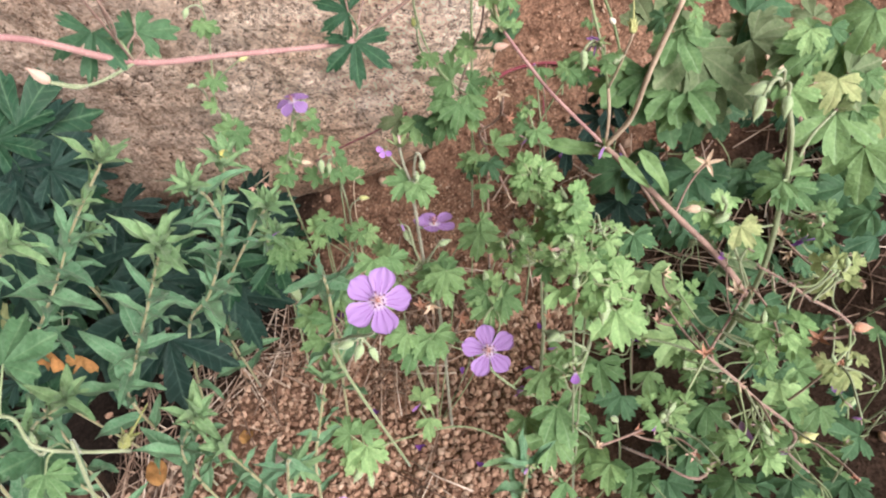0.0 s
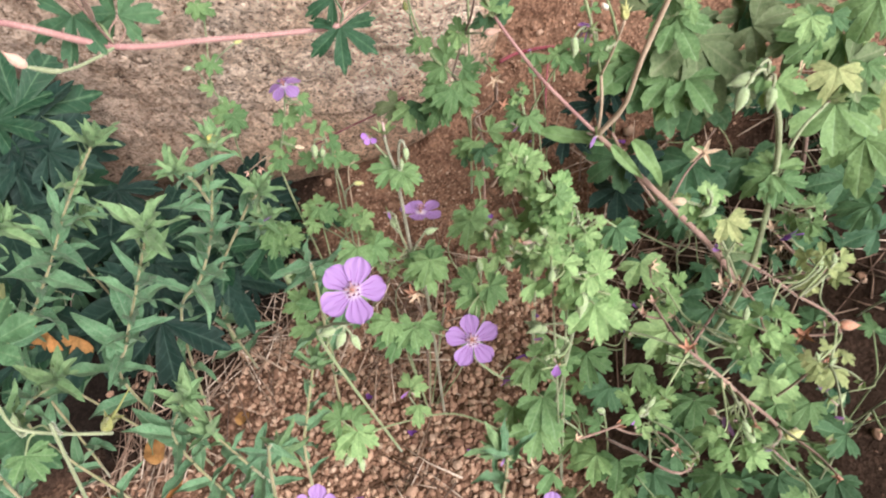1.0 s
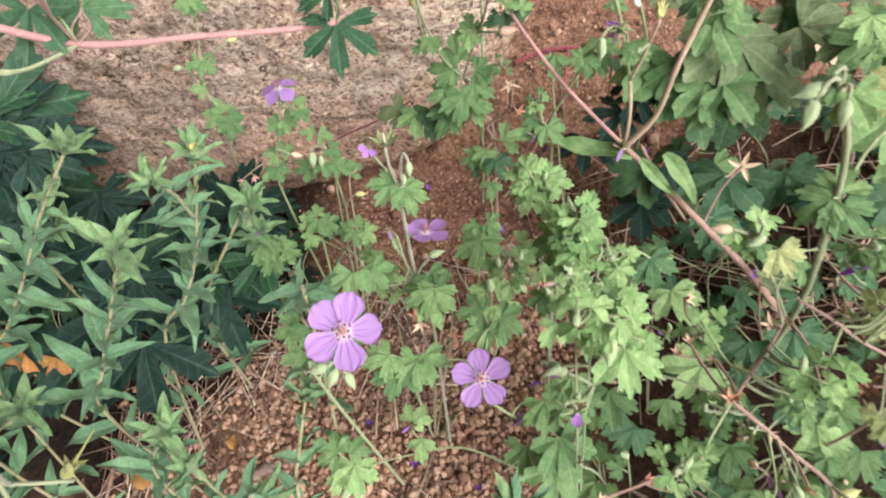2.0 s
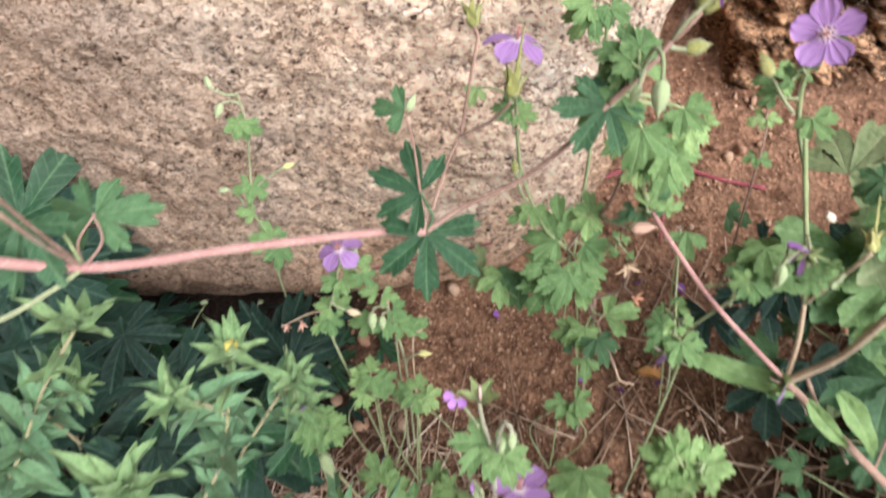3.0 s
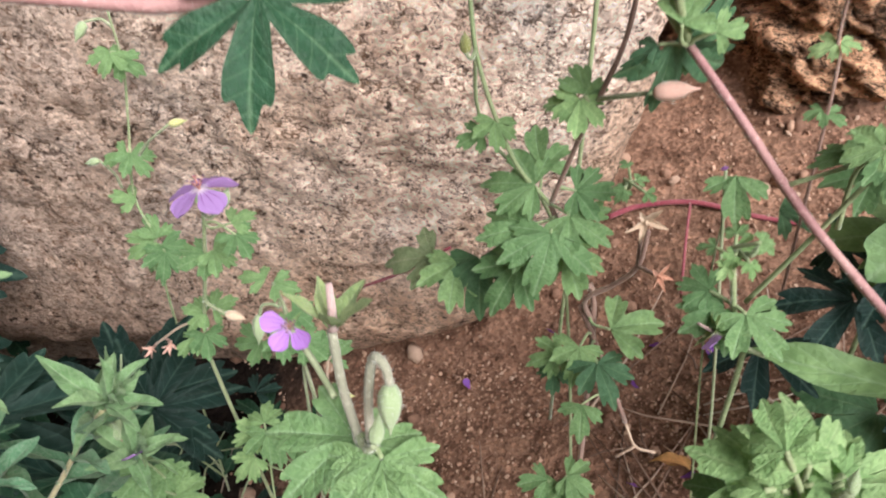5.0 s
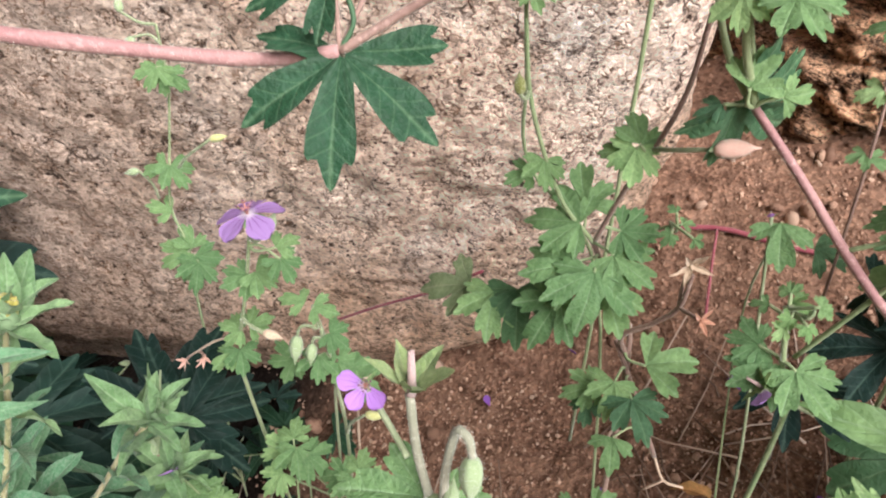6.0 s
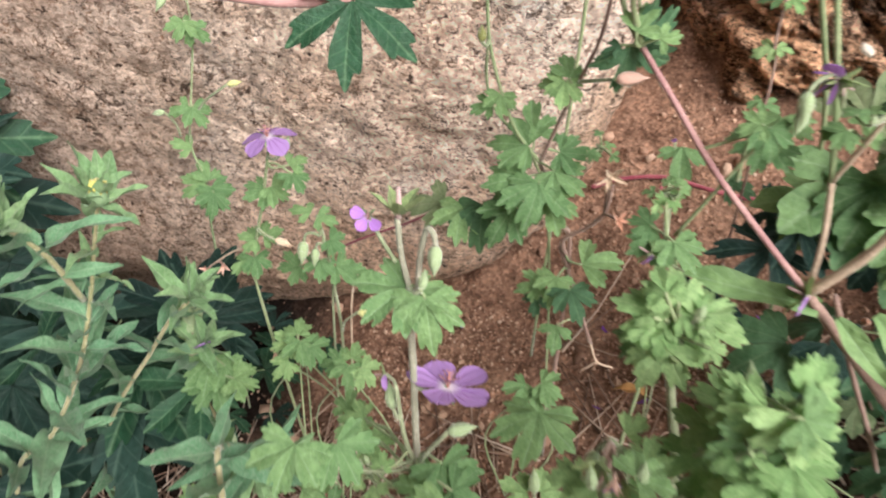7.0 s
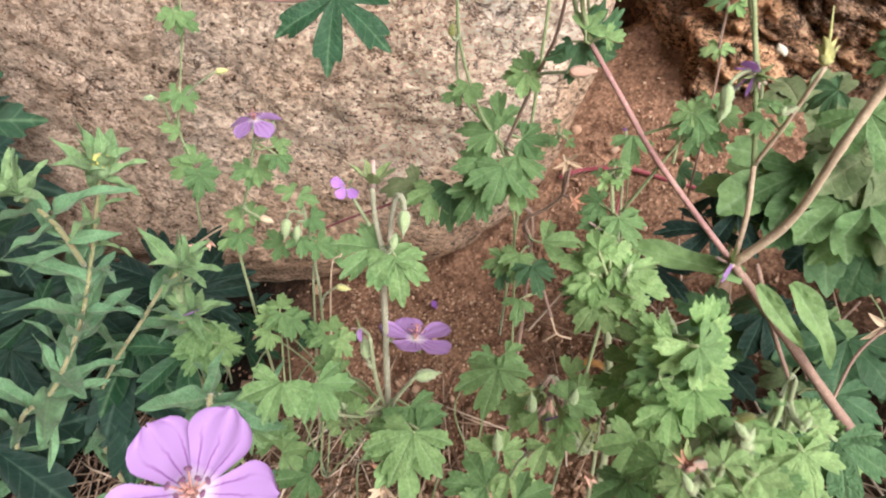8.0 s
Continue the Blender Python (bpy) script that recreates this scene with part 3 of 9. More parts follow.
# ---- plants ----
class Plant:
    def __init__(self, name, at, label, category, group=""):
        self.top = thing(name, at, label, category, group)
        self.nodes = []

    def stem(self, pts, r0, r1, mat=None, name="stem", knob=0.06, label=""):
        path = smooth_path(pts)
        bm = bmesh.new()
        if r0 < 0.0015:
            r0, r1 = r0 * 0.8, r1 * 0.8
        tube(bm, path, r0, r1, 8, knob if r0 < 0.0015 else 0.11)
        span = sum((b - a).length for a, b in zip(path, path[1:]))
        if r0 > 0.0007:
            hairs(bm, path, r0, r1, int(span * 5000), 0.0007, len(self.nodes))
        hang(name, mesh_of(name, bm, mat or M_GREEN), self.top, Matrix(), label)
        self.nodes += path
        return path[-1]

    def twig(self, at, r=0.0007, mat=None):
        """A side shoot from the nearest stem to a point."""
        p = Vector(at)
        q = self.nearest(p)
        if 0.003 < (p - q).length < 0.06:
            self.stem([q, q.lerp(p, 0.55) + Vector((random.uniform(-0.003, 0.003), random.uniform(-0.003, 0.003), -0.12 * (p - q).length)), p], r, r * 0.8, mat or M_PALE)

    def nearest(self, p):
        return min(self.nodes, key=lambda q: (q - p).length + 0.6 * max(0, q.z - p.z)) if self.nodes else None

    def leaf(self, size, m, kind="broad", mat=None, stalk=True, stalk_mat=None, root=None):
        p = m.translation
        q = Vector(root) if root else (self.nearest(p) if stalk else None)
        if q is not None and 0.004 < (p - q).length < (0.30 if root else 0.036):
            back = m.to_3x3() @ Vector((0, -1, -0.3))
            mid = (p + q) / 2 + back * 0.22 * (p - q).length
            bm = bmesh.new()
            tube(bm, smooth_path([q, mid, p], 5), 0.0006, 0.00045, 6, 0.05)
            hang("leaf_stalk", mesh_of("leaf_stalk", bm, stalk_mat or M_GREEN), self.top, Matrix())
        if kind == "broad" and (size > 0.024 or mat is M_OLIVE):
            kind = "round"
        return hang("leaf", blade(kind, mat or M_LEAF), self.top, m @ Matrix.Scale(size, 4))

    def stalk(self, m, r=0.00055, mat=None, root=None):
        p = m.translation
        q = Vector(root) if root else self.nearest(p)
        if q is None or not 0.003 < (p - q).length < (0.3 if root else 0.045):
            return
        down = m.to_3x3() @ Vector((0, 0, -1))
        mid = (p + q) / 2 + down * 0.12 * (p - q).length
        bm = bmesh.new()
        tube(bm, smooth_path([q, mid, p], 5), r * 1.15, r, 6, 0.05)
        hang("flower_stalk", mesh_of("flower_stalk", bm, mat or M_PALE), self.top, Matrix())

    def flower(self, size, m, cup=0.12, width=0.40, mat=None, petals=5, root=None, stalk=True, spread=0.0):
        """An open flower of that diameter, facing +z of m."""
        if stalk:
            self.stalk(m, root=root)
        r, dust = size / 2, []
        bm = bmesh.new()
        for k in range(10):
            a, tall = 2 * math.pi * k / 10, 0.22 + 0.08 * (k % 2)
            out = Vector((math.cos(a), math.sin(a), 0))
            tip = out * (0.15 + 0.08 * (k % 2)) + Vector((0, 0, tall))
            tube(bm, [Vector((0, 0, 0)), out * 0.07 + Vector((0, 0, tall * 0.6)), tip], 0.016, 0.01, 5)
            dust.append(tip)
        tube(bm, [Vector((0, 0, -0.1)), Vector((0, 0, 0.1)), Vector((0, 0, 0.36))], 0.05, 0.022, 6)
        for k in range(5):
            a = 2 * math.pi * k / 5
            tube(bm, [Vector((0, 0, 0.34)), Vector((0.08 * math.cos(a), 0.08 * math.sin(a), 0.42))], 0.016, 0.008, 5)
        head = hang("flower", mesh_of("stamens", bm, M_ANTHER), self.top, m @ Matrix.Scale(r, 4))
        bm = bmesh.new()
        for k, tip in enumerate(dust):
            bmesh.ops.create_icosphere(bm, subdivisions=1, radius=0.034, matrix=Matrix.Translation(tip) @ pose(0, 0, 0, 0, 0, 36 * k) @ Matrix.Diagonal((1, 1.7, 0.7, 1)))
        hang("anther_ring", mesh_of("anther_ring", bm, M_POLLEN), head, m @ Matrix.Scale(r, 4), "dark purple anthers")
        for k in range(petals):
            w = m @ pose(0, 0, 0, 0, 0, 72 * k + spread + random.uniform(-5, 5)) @ pose(0, 0.03 * r, 0, random.uniform(-5, 7), random.uniform(-5, 5), 0)
            hang("petal", shared(("petal", width, cup, k % 3), lambda: petal_mesh(width, cup, k % 3), mat or M_PETAL), head, w @ Matrix.Scale(r * random.uniform(0.94, 1.03), 4))
        for k in range(5):
            w = m @ pose(0, 0, 0, 0, 0, 72 * k + 36) @ pose(0, 0.02 * r, -0.05 * r, -8, 0, 0)
            hang("sepal", shared(("sepal", k % 2), lambda: lance(0.14, -0.1, k), M_BRIGHT), head, w @ Matrix.Scale(r * 0.62, 4))
        return head

    def wilted(self, size, m, mat=None, count=2, root=None, rise=18):
        """A calyx with a few petals left."""
        self.stalk(m, root=root)
        bm = bmesh.new()
        tube(bm, [Vector((0, 0, -0.05)), Vector((0, 0, 0.25)), Vector((0.02, 0, 0.62))], 0.075, 0.045, 7)
        head = hang("spent_flower", mesh_of("spent_flower", bm, M_STYLE), self.top, m @ Matrix.Scale(size / 2, 4))
        for k in range(5):
            w = m @ pose(0, 0, 0, 0, 0, 72 * k + 36) @ pose(0, 0, 0, rise, random.uniform(-12, 12), 0)
            hang("sepal", shared(("spent_sepal", k % 2), lambda: lance(0.26, -0.08, k), M_SEPAL), head, w @ Matrix.Scale(size * random.uniform(0.36, 0.44), 4))
        for k in range(count):
            w = m @ pose(0, 0, 0, 0, 0, 72 * k + 20) @ pose(0, 0, 0, random.uniform(-35, 5), random.uniform(-25, 25), 0)
            hang("petal", shared(("petal", 0.36, 0.25, k % 2), lambda: petal_mesh(0.36, 0.25, k), mat or M_PETAL_DEEP), head, w @ Matrix.Scale(size / 2, 4))
        return head

    def bud(self, size, m, mat=None, root=None, stalk=True, arch=0.0, thick=1.0):
        """A closed, ribbed bud along +z of m; with an arch its stalk bends over."""
        p = m.translation
        if stalk:
            q = Vector(root) if root else self.nearest(p)
            up = Vector((0, 0, 1))
            base = p - (m.to_3x3() @ Vector((0, 0, 0)))
            rise = base - q
            side = Vector((rise.x, rise.y, 0))
            pts = [q, q + 0.05 * side + up * 0.6 * rise.z, q + 0.35 * side + up * (rise.z + 0.75 * arch), q + 0.8 * side + up * (rise.z + arch * 0.8), base] if arch else [q, q.lerp(base, 0.5) - m.to_3x3() @ Vector((0, 0, size * 0.3)), base]
            if 0.002 < (p - q).length < (0.06 if root else 0.036):
                bm = bmesh.new()
                path = smooth_path(pts, 5)
                tube(bm, path, 0.0007 * thick, 0.0006 * thick, 7, 0.05)
                hairs(bm, path, 0.0007 * thick, 0.0006 * thick, 200, 0.0007, 3)
                hang("bud_stalk", mesh_of("bud_stalk", bm, M_FUZZ if thick > 1 else M_PALE), self.top, Matrix())

        def make():
            bm = bmesh.new()
            rings = []
            for s, w in ((0, 0.05), (0.06, 0.15), (0.2, 0.22), (0.4, 0.245), (0.6, 0.22), (0.76, 0.16), (0.88, 0.09), (1.0, 0.04), (1.12, 0.012)):
                rings.append([bm.verts.new((w * (0.94 + 0.15 * abs(math.cos(2.5 * a))) * math.cos(a), w * (0.94 + 0.15 * abs(math.cos(2.5 * a))) * math.sin(a), s)) for a in (2 * math.pi * k / 20 for k in range(20))])
            for a, b in zip(rings, rings[1:]):
                for k in range(20):
                    bm.faces.new((a[k], a[(k + 1) % 20], b[(k + 1) % 20], b[k]))
            bm.faces.new(rings[0][::-1])
            bm.faces.new(rings[-1])
            for turn in range(10):
                a = 0.63 * turn
                hairs(bm, [Vector((w * math.cos(a), w * math.sin(a), z)) for z, w in ((0.02, 0.08), (0.2, 0.20), (0.4, 0.22), (0.6, 0.19), (0.85, 0.08))], 0.01, 0.01, 30, 0.15, turn)
            return bm
        return hang("bud", shared(("bud",), make, mat or M_BUD), self.top, m @ Matrix.Scale(size, 4))

    def pod(self, size, m, mat=None, root=None, stalk=True):
        """A seed head with a long beak, along +z of m."""
        if stalk:
            self.stalk(m, 0.0006, M_BROWN, root)

        def make():
            bm = bmesh.new()
            tube(bm, [Vector((0.01 * math.sin(9 * z), 0, z)) for z in (0, 0.05, 0.12, 0.2, 0.28, 0.4, 0.6, 0.8, 1.0)], 0.042, 0.042, 8)
            for v in bm.verts:
                z = v.co.z
                w = 0.9 + 2.0 * math.exp(-((z - 0.10) / 0.09) ** 2) - 0.62 * z
                v.co.x *= w
                v.co.y *= w
            return bm
        head = hang("seed_pod", shared(("seed_pod",), make, mat or M_POD), self.top, m @ Matrix.Scale(size, 4))
        for k in range(5):
            w = m @ pose(0, 0, 0, 0, 0, 72 * k) @ pose(0, 0.05 * size, 0.0, 74 + 8 * (k % 2), 0, 0)
            hang("sepal", shared(("pod_sepal", k % 2), lambda: lance(0.30, 0.12, k, 0.5), mat or M_POD), head, w @ Matrix.Scale(size * 0.44, 4))
        return head

    def dry_star(self, size, m, mat=None, root=None, rise=15):
        """A dried calyx: five spread, pointed sepals round a stub."""
        self.stalk(m, 0.0006, M_BROWN, root)
        bm = bmesh.new()
        tube(bm, [Vector((0, 0, -0.1)), Vector((0, 0, 0.15)), Vector((0, 0, 0.35))], 0.10, 0.05, 7, 0.1)
        head = hang("dry_calyx", mesh_of("dry_calyx", bm, mat or M_TAN), self.top, m @ Matrix.Scale(size / 2, 4))
        for k in range(5):
            w = m @ pose(0, 0, 0, 0, 0, 72 * k + random.uniform(-8, 8)) @ pose(0, 0, 0, rise + random.uniform(-12, 12), random.uniform(-15, 15), 0)
            hang("dry_sepal", shared(("dry_sepal", k % 3), lambda: lance(0.15, 0.05 * k, k, 0.5), mat or M_TAN), head, w @ Matrix.Scale(size / 2, 4))
        return head


def aster(pts, leaves, length, name="hairy_aster", top=True, mat=None, group="hairy asters beside the boulder", bloom=False, start=0.12, r=0.0014, label=""):
    """An upright leafy stem with pointed leaves all round and a tuft at its tip."""
    p = Plant(name, pts[0], label or ("grey-green hairy aster stem with pointed leaves" + (" and a yellow bud" if bloom else "")), "plant", group)
    path = smooth_path(pts, 8)
    p.stem(pts, r, r * 0.7, M_ASTER_STEM)
    n = len(path)
    leaves = round(1.1 * leaves)
    for k in range(leaves):
        f = start + (1 - start) * k / leaves
        i = min(n - 2, int(f * (n - 1)))
        q, d = path[i], (path[i + 1] - path[i]).normalized()
        s = 1.38 * length * (0.56 + 0.44 * math.sin(math.pi * min(1, f * 0.95))) * random.uniform(0.6, 1.2) * (1 - 0.35 * f)
        turn = d.to_track_quat("Z", "Y").to_matrix().to_4x4()
        rise = 22 + 42 * f + random.uniform(-26, 20)
        m = Matrix.Translation(q) @ turn @ pose(0, 0, 0, 0, 0, 137.5 * k + random.uniform(-25, 25)) @ pose(0, 0, 0, rise, random.uniform(-28, 28), 0)
        seed = random.randrange(6)
        hang("leaf", shared(("aster_leaf", seed), lambda: lance(0.115 + 0.013 * seed, 0.05 + 0.16 * (seed % 4), seed, 0.55, 0.05), mat or (M_ASTER if f < 0.85 else M_TIP)), p.top, m @ Matrix.Scale(s, 4))
    if top:
        d = (path[-1] - path[-3]).normalized()
        turn = Matrix.Translation(path[-1]) @ d.to_track_quat("Z", "Y").to_matrix().to_4x4()
        for k in range(12):
            m = turn @ pose(0, 0, 0, 0, 0, 137.5 * k) @ pose(0, 0, 0.0004 * k, 26 + 4.8 * k + random.uniform(-18, 16), random.uniform(-25, 25), 0)
            seed = k % 4
            hang("leaf", shared(("tip_leaf", seed), lambda: lance(0.15 + 0.02 * seed, -0.06 + 0.12 * seed, seed + 20, 0.6, 0.04), M_TIP), p.top, m @ Matrix.Scale(length * (0.84 - 0.034 * k) * random.uniform(0.7, 1.15), 4))
        if bloom:
            bm = bmesh.new()
            bmesh.ops.create_icosphere(bm, subdivisions=2, radius=0.0034, matrix=Matrix.Translation((0, 0, 0.0045)) @ Matrix.Diagonal((1, 1, 1.25, 1)))
            cup = hang("flower_head", mesh_of("flower_head", bm, M_TIP), p.top, turn)
            for k in range(16):
                bm = bmesh.new()
                a, q = 2.4 * k, 0.00062 * math.sqrt(k)
                tube(bm, [Vector((q * math.cos(a), q * math.sin(a), 0.006)), Vector((q * math.cos(a), q * math.sin(a), 0.0105 - 130 * q * q))], 0.0007, 0.0007, 6)
                hang("floret", mesh_of("floret", bm, M_GOLD), cup, turn)
    return p


def bushy(x, y, height, n, size, mats, seed, spread=0.05, label="leafy wild geranium with broad lobed leaves", kinds=("broad", "broad", "three", "young")):
    """A low leafy plant: a few stalks from one foot, each with leaves and here and there a bud or a spent flower."""
    random.seed(seed)
    foot = Vector((x, y, lie(x, y) - 0.004))
    p = Plant("geranium", foot, label, "plant", "leafy geraniums")
    for k in range(max(2, n // 4 if M_LEAF in mats else n // 7)):
        a = random.uniform(0, 2 * math.pi)
        tip = foot + Vector((math.cos(a) * spread * random.uniform(0.3, 1), math.sin(a) * spread * random.uniform(0.3, 1), height * random.uniform(0.5, 0.95)))
        mid = foot.lerp(tip, 0.5) + Vector((random.uniform(-0.01, 0.01), random.uniform(-0.01, 0.01), 0.01))
        p.stem([foot, mid, tip], 0.0009, 0.0006, random.choice((M_GREEN, M_PALE, M_BROWN)))
        if random.random() < 0.5:
            p.bud(random.uniform(0.006, 0.009), Matrix.Translation(tip) @ pose(0, 0, 0, random.uniform(-60, 60), random.uniform(-60, 60), 0), random.choice((M_BUD, M_BUD, M_BUD, M_TAN, M_RUST)), stalk=False)
        elif random.random() < 0.6:
            p.wilted(random.uniform(0.009, 0.013), Matrix.Translation(tip) @ pose(0, 0, 0, random.uniform(-60, 60), random.uniform(-60, 60), 0), None, random.randrange(3))
    for k in range(n):
        a, f = 2.4 * k + random.uniform(-0.4, 0.4), math.sqrt((k + 0.5) / n)
        q = foot + Vector((math.cos(a) * spread * f, math.sin(a) * spread * f, height * random.uniform(0.3, 1.05) * (1 - 0.35 * f)))
        q.z = max(q.z, lie(q.x, q.y) + 0.008)
        m = Matrix.Translation(q) @ pose(0, 0, 0, 0, 0, math.degrees(a) - 90 + random.uniform(-50, 50)) @ pose(0, 0, 0, random.uniform(-35, 25), random.uniform(-25, 25), 0)
        p.leaf(size * random.uniform(0.6, 1.15), m, random.choice(kinds), random.choice(mats))
    return p


# ---- ground ----
def soft(v, limit):
    return limit * math.tanh(v / limit)


def lie(x, y):
    """Height of the ground: a bank that falls to one side and towards the viewer."""
    far = min(1.0, (math.hypot(x, y - 0.4) / 2.5) ** 4)
    roll = 0.30 * far * noise.noise((x * 0.23, y * 0.23, 3.0))
    x, y = x + 1.1 * far * noise.noise((x * 0.3, y * 0.3, 11.0)), y + 1.1 * far * noise.noise((x * 0.3, y * 0.3, 17.0))
    h = roll + 0.33 * soft(x - 0.034, 0.6) + 0.17 * soft(y - 0.406, 0.8) + 0.5 * soft((y - 0.52 + math.sqrt((y - 0.52) ** 2 + 0.0004)) / 2, 0.35)
    h += 0.06 * noise.noise((x * 0.45, y * 0.45, 8.0)) * min(1.0, (x * x + (y - 0.4) ** 2) / 4)
    if max(abs(x), abs(y - 0.45)) > 0.9:
        return h
    h -= 0.12 * math.exp(-((x - 0.095) / 0.03) ** 2 - ((y - 0.83) / 0.055) ** 2)
    h += 0.012 * noise.noise((x * 7, y * 7, 2.0)) + 0.004 * noise.noise((x * 28, y * 28, 5.0)) + 0.0016 * noise.noise((x * 110, y * 110, 9.0))
    return h


def spaced(lo, hi, n, far):
    """Even steps from lo to hi, then wider and wider ones out to far."""
    mid = [lo + (hi - lo) * i / n for i in range(n + 1)]
    step, out, at = (hi - lo) / n, [], 0.0
    while at < far:
        step *= 1.35
        at += step
        out.append(at)
    return [lo - a for a in reversed(out)] + mid + [hi + a for a in out]


xs, ys = spaced(-0.5, 0.5, 230, 60), spaced(0.0, 0.9, 210, 60)
verts = [(x, y, lie(x, y)) for y in ys for x in xs]
faces = [(j * len(xs) + i, j * len(xs) + i + 1, (j + 1) * len(xs) + i + 1, (j + 1) * len(xs) + i) for j in range(len(ys) - 1) for i in range(len(xs) - 1)]
me = bpy.data.meshes.new("ground")
me.from_pydata(verts, [], faces)
for poly in me.polygons:
    poly.use_smooth = True
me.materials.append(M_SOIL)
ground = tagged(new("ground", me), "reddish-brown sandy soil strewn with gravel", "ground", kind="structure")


# ---- boulders ----
def line(x, table):
    return float(np.interp(x, [a for a, b in table], [b for a, b in table]))


def boulder(name, label, shape, counts, relief, mat):
    """A closed block of stone: shape(u, v, w) gives the place for each surface point of the unit cube."""
    nu, nv, nw = counts
    index, verts, faces = {}, [], []

    def at(i, j, k):
        if (i, j, k) not in index:
            p = Vector(shape(i / nu, j / nv, k / nw))
            index[i, j, k] = len(verts)
            verts.append(p)
        return index[i, j, k]
    for i in range(nu):
        for k in range(nw):
            faces.append((at(i, 0, k), at(i + 1, 0, k), at(i + 1, 0, k + 1), at(i, 0, k + 1)))
            faces.append((at(i, nv, k + 1), at(i + 1, nv, k + 1), at(i + 1, nv, k), at(i, nv, k)))
        for j in range(nv):
            faces.append((at(i, j, nw), at(i + 1, j, nw), at(i + 1, j + 1, nw), at(i, j + 1, nw)))
            faces.append((at(i, j + 1, 0), at(i + 1, j + 1, 0), at(i + 1, j, 0), at(i, j, 0)))
    for j in range(nv):
        for k in range(nw):
            faces.append((at(nu, j, k), at(nu, j + 1, k), at(nu, j + 1, k + 1), at(nu, j, k + 1)))
            faces.append((at(0, j, k + 1), at(0, j + 1, k + 1), at(0, j + 1, k), at(0, j, k)))
    me = bpy.data.meshes.new(name)
    me.from_pydata(verts, [], faces)
    me.update()
    for v, n in [(v, v.normal.copy()) for v in me.vertices]:
        v.co += n * relief(v.co)
    for p in me.polygons:
        p.use_smooth = True
    me.materials.append(mat)
    return tagged(new(name, me), label, "boulder")


RIGHT_EDGE = ((-0.08, -0.20), (-0.04, -0.10), (0.0, -0.05), (0.04, -0.004), (0.075, 0.026), (0.11, 0.045), (0.14, 0.056), (0.20, 0.060), (0.27, 0.064), (0.31, 0.069), (0.40, 0.085), (0.6, 0.03))
FRONT = ((-0.12, 0.57), (-0.06, 0.56), (-0.02, 0.542), (0.0, 0.528), (0.014, 0.512), (0.03, 0.504), (0.09, 0.499), (0.12, 0.495), (0.16, 0.487), (0.20, 0.480), (0.25, 0.473), (0.28, 0.468), (0.36, 0.472), (0.48, 0.52), (0.6, 0.62))


def pale_boulder(u, v, w):
    z = -0.07 + 0.67 * w
    r = line(z, RIGHT_EDGE)
    x = -0.85 + (r + 0.85) * u
    near = line(z, FRONT) + 0.05 * (x + 0.14) + 0.12 * max(0.0, (-0.32 - x) / 0.5) ** 2
    edge = max(0.0, 1 - (r - x) / 0.07)
    near += 0.055 * (1 - math.sqrt(max(0.0, 1 - edge ** 2)))
    end = max(0.0, (-0.48 - x) / 0.37)
    far = 1.05 - 0.25 * edge - 0.10 * end ** 2 - 0.10 * (2 * w - 1) ** 2
    near = min(near, far - 0.18 + 0.06 * (1 - end))
    if v > 0:
        x = x - 0.10 * edge * v
    z -= w ** 2 * (0.16 * max(0.0, v - 0.15) ** 1.5 + 0.20 * end ** 2)
    z -= 0.10 * min(0.35, max(0.0, -0.08 - x)) * (1 - w)
    return x, near + (far - near) * v, z


def pale_relief(p):
    q = p * 9
    big = noise.fractal(q, 1.0, 2.0, 4)
    mid = noise.fractal(p * 60, 0.9, 2.1, 3)
    chip = noise.noise(Vector((p.x * 130, p.y * 130, p.z * 210)))
    dent = min(0.0, noise.noise(p * 34) + 0.32)
    return 0.006 * big + 0.0026 * mid + 0.0012 * chip + 0.0045 * dent


boulder("granite_boulder", "large pale tan granite boulder with a rough pitted face", pale_boulder, (330, 60, 230), pale_relief, M_ROCK)


BROWN_FRONT = ((0.06, 0.86), (0.105, 0.80), (0.115, 0.76), (0.128, 0.716), (0.146, 0.672), (0.165, 0.658), (0.20, 0.645), (0.30, 0.622), (0.5, 0.60), (1.1, 0.66))


def brown_boulder(u, v, w):
    u = u ** 1.9
    z = 0.04 + 0.75 * w
    left = 0.110 - 0.055 * min(1.0, max(0.0, (z - 0.235) / 0.07))
    x = left + (1.005 - left) * u
    near = line(x, BROWN_FRONT) - 0.020 + 0.14 * max(0, w - 0.40) + 0.06 * max(0.0, z - 0.15)
    near -= 0.09 * min(1.0, max(0.0, (z - 0.235) / 0.04)) * math.exp(-((x - 0.085) / 0.03) ** 2)
    if x > 0.15:
        near += 0.035 * min(1.0, max(0.0, (0.33 * (x - 0.034) + 0.114 - z) / 0.015)) * min(1.0, (x - 0.15) / 0.03)
    end = max(0.0, (u - 0.55) / 0.45)
    near += 0.25 * end ** 2.5
    far = 1.25 - 0.22 * end ** 2 - 0.16 * max(0.0, 0.3 - u) - 0.10 * (2 * w - 1) ** 2
    z -= w ** 2 * (0.22 * max(0.0, v - 0.1) ** 1.5 + 0.24 * end ** 2)
    return x - 0.06 * end * (2 * v - 1) ** 2, near + (far - near) * v, z


